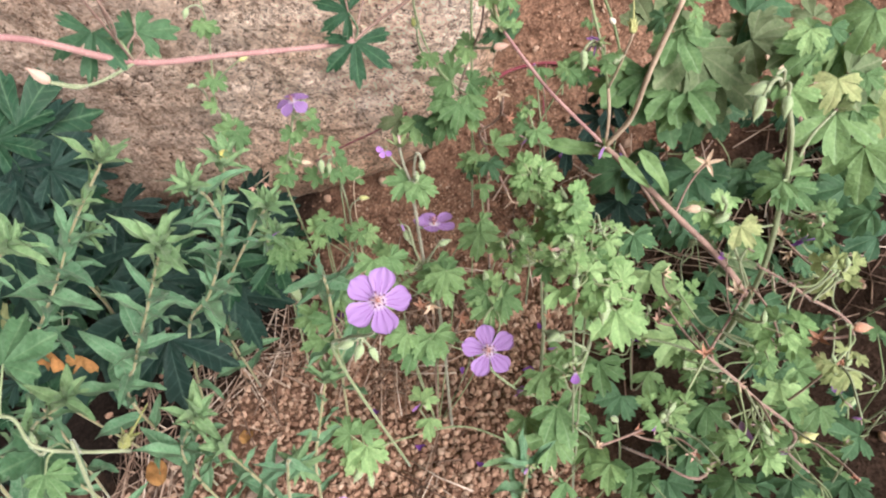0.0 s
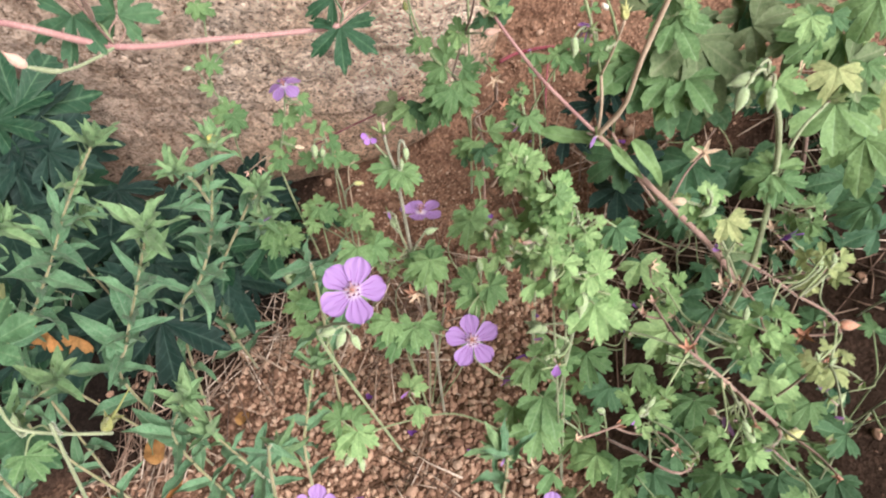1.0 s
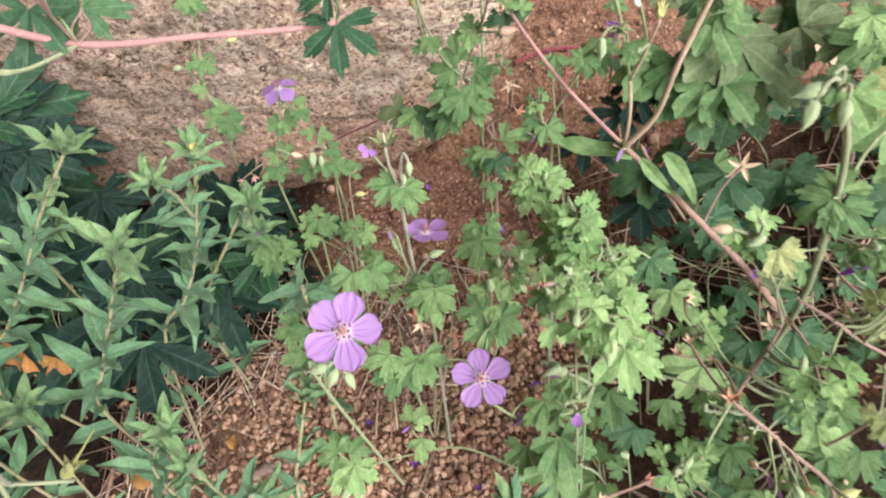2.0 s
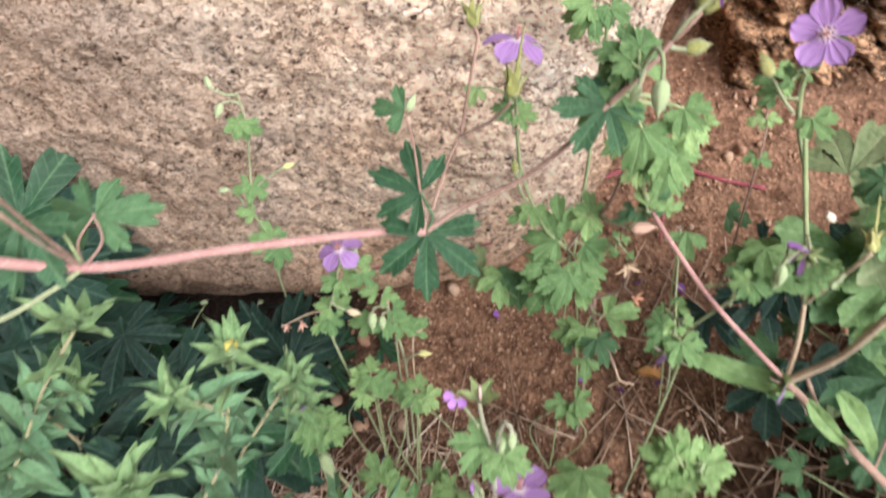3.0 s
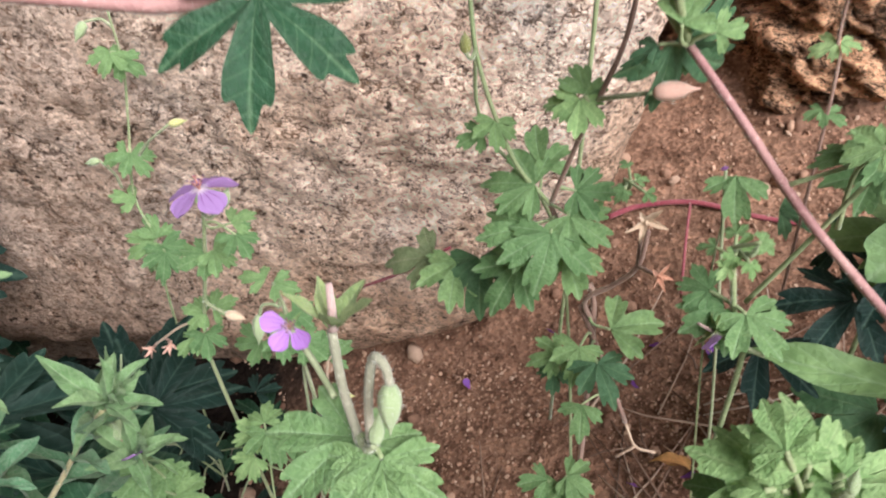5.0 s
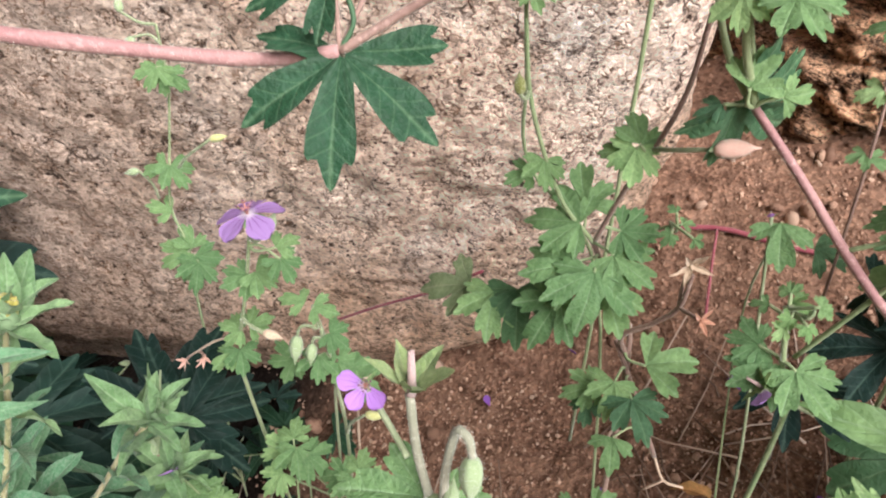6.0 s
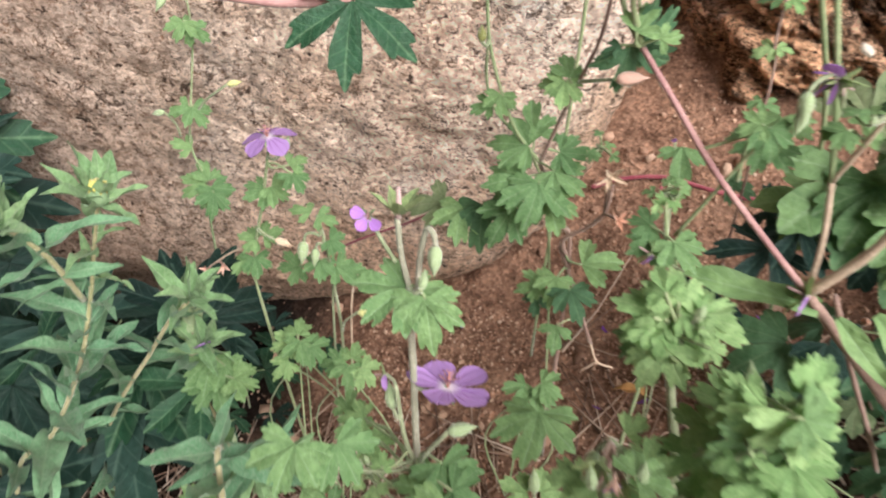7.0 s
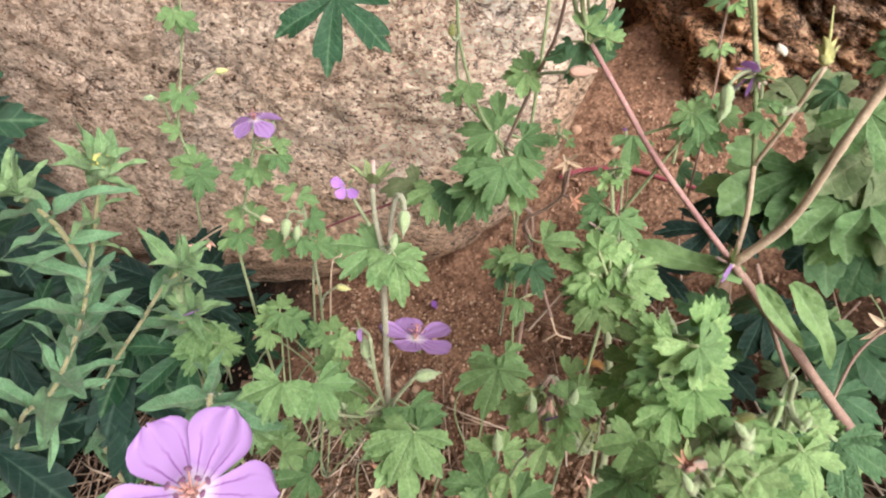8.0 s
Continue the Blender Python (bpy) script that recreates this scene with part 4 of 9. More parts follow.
def facets(p, scale, seed):
    """Flat faces, each tilted its own way, with sharp breaks between them."""
    q = Vector((p.x * scale, p.y * scale, p.z * scale * 1.7))
    near, points = noise.voronoi(q)
    c = points[0]
    lean = Vector((math.sin(12.9 * c.x + 4.1 * c.z + seed), math.sin(7.3 * c.y + 9.7 * c.x), math.sin(5.7 * c.z + 11.3 * c.y)))
    return (q - c).dot(lean) + 0.5 * math.sin(31 * c.x + 17 * c.y + 23 * c.z), near[1] - near[0]


def brown_relief(p):
    q = p + 0.012 * noise.noise_vector(p * 11)
    big, edge = facets(q, 9, 1)
    small, rim = facets(q, 30, 4)
    layer = (p.z + 0.28 * p.x + 0.02 * noise.noise(p * 13) + 0.006 * noise.noise(p * 45)) * 21
    groove = math.exp(-((layer - round(layer)) / 0.075) ** 2) * min(1.0, max(0.0, 0.6 + 1.6 * noise.noise(p * 9 + Vector((3, 1, 7)))))
    shelf = 0.007 * math.sin(2.4 * round(layer - 0.5)) + 0.004 * (layer - math.floor(layer))
    bed = noise.fractal(Vector((q.x * 30, q.y * 30, (q.z + 0.28 * q.x) * 80)), 0.8, 2.1, 3)
    return shelf + 0.006 * bed - 0.007 * math.exp(-(bed / 0.12) ** 2) - 0.022 * groove + 0.006 * big - 0.008 * math.exp(-edge / 0.06) + 0.0035 * small - 0.004 * math.exp(-rim / 0.10) + 0.003 * noise.fractal(p * 60, 0.8, 2.1, 3)


boulder("brown_boulder", "dark brown layered boulder with cracked weathered face", brown_boulder, (300, 24, 330), brown_relief, M_ROCK_DARK)


# ---- geraniums ----

p = Plant("geranium", (-0.42, 0.2, -0.1888), "wild geranium with a long pink arching stem and dark lobed leaves", "plant")
p.stem([(-0.42, 0.2, -0.1888), (-0.37, 0.215, 0.16), (-0.285, 0.225, 0.292), (-0.225, 0.240, 0.316), (-0.175, 0.252, 0.319), (-0.137, 0.275, 0.2935), (-0.1, 0.297, 0.2845), (-0.06, 0.317, 0.2775), (-0.039, 0.317, 0.281)], 0.0019, 0.0014, M_PINK)
p.stem([(-0.039, 0.317, 0.281), (-0.0277, 0.323, 0.288), (-0.0097, 0.325, 0.2996), (0.0027, 0.326, 0.3124), (0.015, 0.327, 0.33)], 0.0012, 0.001, M_BROWN)
p.leaf(0.0262, pose(-0.0386, 0.317, 0.2806, -45, -4, -171), "star", M_DARK, root=(-0.039, 0.317, 0.281))
p.leaf(0.0214, pose(-0.0410, 0.321, 0.2950, 20, -44, 66), "star", M_DARK, stalk_mat=M_DARK, root=(-0.039, 0.317, 0.281))
p.stem([(-0.039, 0.317, 0.281), (-0.041, 0.321, 0.2939), (-0.0433, 0.325, 0.3119), (-0.0457, 0.327, 0.3215)], 0.0006, 0.0005, M_BROWN)
p.leaf(0.0118, pose(-0.0458, 0.327, 0.3229, 8, -46, 83), "three", M_SHADE)
p.bud(0.0055, pose(-0.045, 0.327, 0.3229, 54, -2, 157), M_BUD)
p.stem([(-0.039, 0.317, 0.281), (-0.0361, 0.328, 0.2913), (-0.0338, 0.338, 0.2971), (-0.0307, 0.345, 0.3018)], 0.0007, 0.0006, M_BROWN)
p.stem([(-0.0307, 0.345, 0.3018), (-0.0295, 0.35, 0.3125), (-0.0264, 0.355, 0.3344)], 0.0008, 0.0007, M_BROWN)
p.pod(0.0193, pose(-0.0279, 0.356, 0.3368, 25, 35, 146), M_POD, root=(-0.0264, 0.355, 0.3344))
p.stem([(-0.0307, 0.345, 0.3018), (-0.0209, 0.342, 0.31), (-0.0137, 0.337, 0.3219)], 0.0008, 0.0007, M_BROWN)
p.pod(0.022, pose(-0.0137, 0.337, 0.324, 40, 18, 152), M_POD, root=(-0.0137, 0.337, 0.3219))
p.leaf(0.0185, pose(0.0149, 0.327, 0.3297, -50, -26, 165), "star", M_SHADE, root=(0.015, 0.327, 0.33))
p.leaf(0.0125, pose(0.0230, 0.333, 0.338, 45, 20, -9), "three", M_LEAF, root=(0.015, 0.327, 0.33))
p.leaf(0.0122, pose(0.0153, 0.33, 0.3309, 55, -2, -2), "three", M_DARK, root=(0.015, 0.327, 0.33))
p.stem([(0.015, 0.327, 0.33), (0.0231, 0.33, 0.3392), (0.0296, 0.334, 0.3471), (0.034, 0.34, 0.3552), (0.0399, 0.345, 0.3682)], 0.0011, 0.0009, M_BROWN)
p.leaf(0.0071, pose(0.0194, 0.33, 0.3424, 20, -44, 66), "broad", M_LEAF, root=(0.0231, 0.33, 0.3392))
p.leaf(0.0081, pose(0.0212, 0.332, 0.3452, 32, 6, -12), "broad", M_LEAF, root=(0.0231, 0.33, 0.3392))
p.bud(0.0094, pose(0.0265, 0.318, 0.3448, 159, -14, -27), M_BUD, root=(0.0231, 0.33, 0.3392), arch=0.006)
p.bud(0.0055, pose(0.0218, 0.324, 0.3391, 150, 3, -22), M_BUD, root=(0.0231, 0.33, 0.3392))
p.bud(0.0092, pose(0.0361, 0.344, 0.3396, -95, -50, -53), M_POD, root=(0.0296, 0.334, 0.3471))
p.pod(0.0309, pose(0.0358, 0.335, 0.3558, 53, -16, 161), M_POD, root=(0.0296, 0.334, 0.3471))
p.wilted(0.0084, pose(0.039, 0.335, 0.3613, -24, -75, -132), M_PETAL_DEEP, 1, root=(0.0296, 0.334, 0.3471))
p.stem([(0.05, 0.354, 0.285), (0.0385, 0.345, 0.3132), (0.0278, 0.335, 0.3264), (0.015, 0.327, 0.33)], 0.001, 0.0008, M_GREEN)
p.twig((0.0474, 0.356, 0.3057))
p.leaf(0.0039, pose(0.0441, 0.3396, 0.3154, -14, 35, -139), "three", M_BRIGHT)
p.leaf(0.0069, pose(0.0449, 0.355, 0.3066, -15, -20, 165), "young", M_BRIGHT)
p.leaf(0.0036, pose(0.0446, 0.3488, 0.3142, 51, -22, 24), "young", M_BRIGHT)
p.leaf(0.0041, pose(0.0466, 0.3473, 0.308, -56, 18, 159), "young", M_LEAF)
p.leaf(0.0037, pose(0.0397, 0.343, 0.3148, 16, -36, 36), "young", M_BRIGHT)
p.leaf(0.0039, pose(0.0476, 0.343, 0.316, 26, 64, -97), "young", M_BRIGHT)
p.leaf(0.0114, pose(0.0352, 0.345, 0.3028, -22, -4, 165), "broad", M_LEAF, root=(0.0385, 0.345, 0.3132))
p.leaf(0.0115, pose(0.0422, 0.35, 0.2902, -25, 14, -157), "broad", M_LEAF, root=(0.0385, 0.345, 0.3132))
p.leaf(0.0097, pose(0.0315, 0.345, 0.3008, -20, -13, 127), "broad", M_LEAF, root=(0.0385, 0.345, 0.3132))
p.bud(0.0055, pose(0.047, 0.348, 0.3069, 171, -27, -31), M_BUD, root=(0.0456, 0.35, 0.3104))
p.leaf(0.0127, pose(0.0212, 0.334, 0.3432, -1, -32, 77), "broad", M_LEAF, root=(0.015, 0.327, 0.33))
p.leaf(0.0146, pose(0.0177, 0.33, 0.332, -34, -30, 146), "broad", M_LEAF, root=(0.015, 0.327, 0.33))
p.leaf(0.0154, pose(0.0272, 0.334, 0.318, -42, 5, 175), "broad", M_LEAF, root=(0.015, 0.327, 0.33))
p.leaf(0.0134, pose(0.0374, 0.338, 0.3083, -37, 22, -154), "broad", M_LEAF, root=(0.015, 0.327, 0.33))
p.leaf(0.0099, pose(0.0384, 0.336, 0.3249, -25, 33, -154), "broad", M_LEAF, root=(0.015, 0.327, 0.33))
p.leaf(0.0103, pose(0.0195, 0.333, 0.3383, 35, -35, 28), "broad", M_LEAF, root=(0.015, 0.327, 0.33))
p.leaf(0.0084, pose(0.0427, 0.338, 0.3167, -40, 0, 178), "broad", M_BRIGHT, root=(0.015, 0.327, 0.33))
p.leaf(0.0255, pose(-0.1530, 0.278, 0.3075, -48, -7, 176), "star", M_SHADE, root=(-0.137, 0.275, 0.2935))
p.leaf(0.0215, pose(-0.1410, 0.292, 0.3000, -10, -42, 95), "three", M_SHADE, stalk_mat=M_BROWN, root=(-0.137, 0.275, 0.2935))
p.leaf(0.0205, pose(-0.1400, 0.292, 0.3000, 0, 40, -70), "three", M_SHADE, stalk_mat=M_BROWN, root=(-0.137, 0.275, 0.2935))
p.stem([(-0.137, 0.275, 0.2935), (-0.1375, 0.268, 0.310), (-0.1330, 0.258, 0.333)], 0.0008, 0.0007, M_BROWN)
p.pod(0.0232, pose(-0.1330, 0.258, 0.333, -26, 30, 124), M_POD, root=(-0.1375, 0.268, 0.310))
p.stem([(-0.137, 0.275, 0.2935), (-0.1430, 0.272, 0.314), (-0.1500, 0.270, 0.336)], 0.0008, 0.0007, M_BROWN)
p.stem([(-0.137, 0.275, 0.2935), (-0.1415, 0.262, 0.2950), (-0.1480, 0.249, 0.2975), (-0.156, 0.238, 0.3060)], 0.0010, 0.0009, M_PALE)
p.bud(0.0092, pose(-0.1560, 0.238, 0.3060, -20, -40, 30), M_SALMON, root=(-0.1480, 0.249, 0.2975))

p = Plant("geranium", (-0.2, 0.1, -0.1332), "pale-stemmed wild geranium with broad green leaves", "plant")
p.stem([(-0.2, 0.1, -0.1332), (-0.1559, 0.13, 0.1669), (-0.1617, 0.14, 0.1691)], 0.0012, 0.001, M_PALE)
p.stem([(-0.1478, 0.15, 0.1504), (-0.1617, 0.14, 0.1691), (-0.1737, 0.135, 0.1843), (-0.1784, 0.14, 0.2005), (-0.1949, 0.14, 0.1977)], 0.0011, 0.001, M_PALE)
p.leaf(0.0270, pose(-0.1790, 0.14, 0.1690, -40, -8, 172), "broad", M_SHADE)
p.leaf(0.0146, pose(-0.1673, 0.125, 0.1776, -22, 0, -138), "broad", M_LEAF)
p.leaf(0.0260, pose(-0.1860, 0.16, 0.2120, 25, 6, -6), "broad", M_SHADE)
p.pod(0.0254, pose(-0.1515, 0.15, 0.1521, 54, -26, 164), M_POD, root=(-0.1478, 0.15, 0.1504))
p.bud(0.0075, pose(-0.1779, 0.137, 0.1775, 21, 55, 135), M_BUD)

p = Plant("geranium", (0.24, 0.3, 0.046), "wild geranium with thick branching pink stems and wilted violet flowers", "plant")
p.stem([(0.25, 0.29, 0.0476), (0.215, 0.3, 0.1), (0.188, 0.311, 0.1284), (0.166, 0.319, 0.147), (0.136, 0.323, 0.176), (0.107, 0.328, 0.203)], 0.0026, 0.0018, M_BROWN)
p.stem([(0.107, 0.328, 0.203), (0.0731, 0.338, 0.2331), (0.0529, 0.346, 0.2549), (0.042, 0.355, 0.2659)], 0.0014, 0.0012, M_PINK)
p.stem([(0.042, 0.355, 0.2659), (0.0349, 0.36, 0.2749), (0.0302, 0.37, 0.2872)], 0.0012, 0.001, M_GREEN)
p.stem([(0.042, 0.355, 0.2659), (0.0357, 0.352, 0.2808), (0.0346, 0.352, 0.2948)], 0.0012, 0.001, M_GREEN)
p.stem([(0.107, 0.328, 0.203), (0.1077, 0.336, 0.2196), (0.1055, 0.342, 0.236)], 0.0013, 0.0012, M_PALE_BROWN)
p.stem([(0.1055, 0.342, 0.236), (0.0969, 0.344, 0.2637), (0.0875, 0.345, 0.2894), (0.0822, 0.35, 0.3073)], 0.0012, 0.001, M_GREEN)
p.stem([(0.1055, 0.342, 0.236), (0.1086, 0.338, 0.2541), (0.1107, 0.332, 0.2757)], 0.001, 0.0009, M_PALE_BROWN)
p.pod(0.0188, pose(0.1106, 0.332, 0.2766, 34, 23, 150), M_LIME, root=(0.1107, 0.332, 0.2757))
p.stem([(0.107, 0.328, 0.203), (0.1179, 0.325, 0.2262), (0.1201, 0.32, 0.2565), (0.1237, 0.32, 0.2769), (0.1286, 0.32, 0.301)], 0.0016, 0.0014, M_PALE_BROWN)
p.stem([(0.116, 0.33, 0.2029), (0.1352, 0.335, 0.1697), (0.1605, 0.345, 0.1299), (0.1748, 0.35, 0.1055)], 0.0012, 0.0012, M_BROWN)
p.wilted(0.0209, pose(0.1059, 0.325, 0.2042, -48, 68, 116), M_PETAL, 1, root=(0.107, 0.328, 0.203))
p.bud(0.0092, pose(0.0365, 0.357, 0.2542, 0, 80, 0), M_SALMON, root=(0.025, 0.372, 0.2461))
p.wilted(0.0161, pose(0.0943, 0.336, 0.27, 153, -24, -30), M_PETAL_DEEP, 2, root=(0.0945, 0.345, 0.2706))
p.bud(0.0083, pose(0.0853, 0.332, 0.2663, 160, -15, -27), M_BUD, root=(0.1001, 0.344, 0.2542), arch=0.004)
p.leaf(0.0097, pose(0.0795, 0.333, 0.2544, -56, 15, -175), "broad", M_LEAF, root=(0.0781, 0.34, 0.2327))
p.leaf(0.0074, pose(0.0774, 0.333, 0.255, -36, -50, 116), "broad", M_LEAF)
p.stem([(0.0664, 0.345, 0.207), (0.0719, 0.34, 0.2258), (0.0782, 0.335, 0.2471)], 0.0008, 0.0007, M_GREEN)
p.twig((0.1053, 0.342, 0.253))
p.leaf(0.0054, pose(0.105, 0.3397, 0.2561, 26, 25, -22), "young", M_LEAF)
p.leaf(0.0075, pose(0.1017, 0.3382, 0.2543, -16, -23, 145), "young", M_LEAF)
p.leaf(0.0055, pose(0.0984, 0.3293, 0.2625, 31, -2, -18), "young", M_LEAF)
p.leaf(0.0056, pose(0.1084, 0.3406, 0.253, 3, 44, -89), "young", M_LEAF)
p.leaf(0.0051, pose(0.0999, 0.3414, 0.2534, -46, -17, 144), "young", M_LEAF)
p.leaf(0.0052, pose(0.1063, 0.3384, 0.26, 31, -18, -32), "three", M_LEAF)
p.bud(0.0029, pose(0.1024, 0.328, 0.2611, 51, -26, 164), M_BUD)
for size, m, kind, mat in ((0.0215, pose(0.0390, 0.3560, 0.2660, -112, 56, -171), "seven", M_SHADE), (0.0100, pose(0.0420, 0.3610, 0.2660, -60, 48, -150), "broad", M_SHADE), (0.0110, pose(0.0390, 0.3520, 0.2710, 63, 24, -7), "three", M_LEAF), (0.0075, pose(0.0355, 0.3560, 0.2655, -24, -16, 110), "three", M_SHADE), (0.0083, pose(0.0460, 0.3520, 0.2700, 28, 75, -48), "three", M_LEAF)):
    p.leaf(size, m, kind, mat, root=(0.042, 0.355, 0.2659))
p.leaf(0.0086, pose(0.0323, 0.35, 0.29, -59, 2, 179), "broad", M_BRIGHT, root=(0.042, 0.355, 0.2659))
for k, (size, m) in enumerate(((0.0535, pose(0.1115, 0.326, 0.1992, -3, -29, 74)), (0.030, pose(0.1150, 0.321, 0.2006, -38, 30, -150)), (0.036, pose(0.1290, 0.328, 0.1990, -30, 26, -146)))):
    hang("bract", shared(("bract", k), lambda: lance(0.11 + 0.02 * k, 0.1 + 0.12 * k, 3 + k, 0.4, 0.04), M_LEAF), p.top, m @ Matrix.Scale(size, 4))
p.dry_star(0.0229, pose(0.1863, 0.356, 0.1678, -74, -35, 167), M_TAN, root=(0.16, 0.32, 0.152), rise=8)
p.wilted(0.015, pose(0.0583, 0.335, 0.2039, -36, 61, 129), M_PETAL, 1, root=(0.069, 0.33, 0.203))
# Large leaves behind the stems; M_SHADE and M_BLUE hold their deep shade.
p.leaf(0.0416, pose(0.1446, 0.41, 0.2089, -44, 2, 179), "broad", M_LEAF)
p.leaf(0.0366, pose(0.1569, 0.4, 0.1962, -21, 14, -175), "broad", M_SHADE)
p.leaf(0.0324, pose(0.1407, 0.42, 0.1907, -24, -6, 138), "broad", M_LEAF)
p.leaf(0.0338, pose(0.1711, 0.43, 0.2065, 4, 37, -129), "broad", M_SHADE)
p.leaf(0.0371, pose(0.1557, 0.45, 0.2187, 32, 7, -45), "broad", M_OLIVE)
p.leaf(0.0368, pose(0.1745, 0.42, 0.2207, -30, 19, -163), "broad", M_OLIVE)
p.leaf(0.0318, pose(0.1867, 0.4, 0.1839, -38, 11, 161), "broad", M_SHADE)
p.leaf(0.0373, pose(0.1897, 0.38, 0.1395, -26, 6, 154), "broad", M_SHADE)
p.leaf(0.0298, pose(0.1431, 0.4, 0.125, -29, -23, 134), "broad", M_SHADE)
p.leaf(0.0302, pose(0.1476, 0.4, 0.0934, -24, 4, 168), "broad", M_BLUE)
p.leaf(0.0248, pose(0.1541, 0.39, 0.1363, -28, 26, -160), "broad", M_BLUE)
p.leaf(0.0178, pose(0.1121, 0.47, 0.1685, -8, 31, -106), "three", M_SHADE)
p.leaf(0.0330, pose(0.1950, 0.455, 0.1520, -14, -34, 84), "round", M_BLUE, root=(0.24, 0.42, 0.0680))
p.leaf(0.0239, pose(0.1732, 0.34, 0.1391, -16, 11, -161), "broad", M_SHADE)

p = Plant("geranium", (0.045, 0.405, -0.0005), "wild geranium with broad mid-green lobed leaves beside the boulder", "plant")
p.stem([(0.045, 0.405, -0.0005), (0.0366, 0.398, 0.15), (0.0288, 0.395, 0.1738), (0.0161, 0.393, 0.2023)], 0.0014, 0.0011, M_BROWN)
p.stem([(0.0161, 0.393, 0.2023), (0.0033, 0.39, 0.2187), (-0.0088, 0.392, 0.2465), (-0.0134, 0.395, 0.2703)], 0.001, 0.0008, M_GREEN)
p.stem([(0.0161, 0.393, 0.2023), (0.0214, 0.385, 0.2264), (0.0251, 0.372, 0.2454), (0.0297, 0.37, 0.2633), (0.0309, 0.37, 0.2835)], 0.001, 0.0008, M_BROWN)
p.leaf(0.0172, pose(0.0107, 0.39, 0.2104, 7, -37, 84), "broad", M_LEAF)
p.leaf(0.0178, pose(0.0103, 0.385, 0.1986, -16, -30, 123), "broad", M_LEAF)
p.leaf(0.0197, pose(0.0172, 0.38, 0.1996, -32, -7, -175), "broad", M_LEAF)
p.leaf(0.0156, pose(0.0224, 0.385, 0.2036, -27, 31, -135), "broad", M_LEAF)
p.leaf(0.0131, pose(0.0235, 0.39, 0.2098, 1, 42, -93), "broad", M_LEAF)
p.leaf(0.0185, pose(0.0082, 0.385, 0.1834, -36, -13, 154), "broad", M_LEAF)
p.leaf(0.0159, pose(0.0119, 0.4, 0.2117, 34, -12, 9), "broad", M_LEAF)
p.leaf(0.0166, pose(0.0218, 0.385, 0.1905, -36, 13, -160), "broad", M_LEAF)
p.leaf(0.0186, pose(-0.0153, 0.4, 0.1704, -33, -1, 173), "broad", M_LEAF)
p.leaf(0.0222, pose(-0.0069, 0.4, 0.1736, -35, 9, -172), "broad", M_SHADE)
p.leaf(0.0217, pose(-0.0257, 0.41, 0.1644, -4, -36, 96), "three", M_OLIVE)
p.leaf(0.0099, pose(-0.0031, 0.39, 0.2307, -42, -6, -166), "broad", M_LEAF)
p.leaf(0.0095, pose(-0.0064, 0.39, 0.2263, -23, -45, 139), "three", M_LEAF)
p.leaf(0.0103, pose(0.0206, 0.37, 0.2466, -50, -2, -178), "broad", M_BRIGHT)
p.leaf(0.0115, pose(0.0215, 0.37, 0.2478, 41, 4, 10), "three", M_LEAF)
p.leaf(0.0093, pose(0.0197, 0.37, 0.2453, -2, -35, 82), "three", M_LEAF)
p.bud(0.0068, pose(-0.0124, 0.39, 0.2502, 27, 39, 145), M_POD)
p.twig((0.0396, 0.396, 0.2107))
p.leaf(0.0054, pose(0.0406, 0.3891, 0.2156, 3, 16, -67), "three", M_LEAF)
p.leaf(0.0043, pose(0.037, 0.3821, 0.2158, -32, -16, 147), "young", M_LEAF)
p.leaf(0.0039, pose(0.0375, 0.3854, 0.2215, 24, -13, 32), "three", M_LEAF)
p.leaf(0.0043, pose(0.0427, 0.3785, 0.2173, -51, 48, -145), "three", M_LEAF)
p.dry_star(0.0147, pose(0.0446, 0.381, 0.2069, -100, -66, -168), M_TAN, root=(0.0457, 0.385, 0.1876), rise=25)
p.dry_star(0.0112, pose(0.0503, 0.375, 0.1914, -61, -60, -176), M_RUST, root=(0.0457, 0.385, 0.1876), rise=30)
p.stem([(0.0363, 0.398, 0.1516), (0.0316, 0.392, 0.1664), (0.0396, 0.388, 0.1769), (0.0457, 0.385, 0.1876), (0.0462, 0.382, 0.2025)], 0.0013, 0.0009, M_BROWN)
p.stem([(0.0308, 0.397, 0.1598), (0.0396, 0.395, 0.142), (0.054, 0.39, 0.1115)], 0.0011, 0.0011, M_BROWN)
p.leaf(0.0133, pose(0.0318, 0.385, 0.1509, -31, -1, 170), "broad", M_LEAF)
p.leaf(0.012, pose(0.0255, 0.39, 0.1425, -6, -29, 119), "broad", M_LEAF)
p.leaf(0.0205, pose(0.0417, 0.39, 0.1565, 16, 26, -68), "three", M_LEAF)
p.leaf(0.0152, pose(0.0381, 0.38, 0.149, -19, 16, -159), "broad", M_SHADE)
p.leaf(0.0138, pose(0.0361, 0.385, 0.123, -22, 0, 179), "three", M_LEAF)
p.leaf(0.011, pose(0.025, 0.39, 0.1352, -39, -7, 173), "three", M_SHADE)
p.stem([(0.054, 0.39, 0.1115), (0.0585, 0.385, 0.1049), (0.0663, 0.385, 0.1029)], 0.0008, 0.0006, M_STRAW)
p.stem([(0.0585, 0.385, 0.1049), (0.0523, 0.385, 0.0972)], 0.0008, 0.0006, M_STRAW)
p.leaf(0.0148, pose(0.0317, 0.375, 0.0886, -34, 11, 178), "broad", M_LEAF, root=(0.028, 0.38, -0.0104))
p.leaf(0.0123, pose(0.034, 0.375, 0.0935, 4, 23, -106), "broad", M_LEAF, root=(0.028, 0.38, -0.0104))
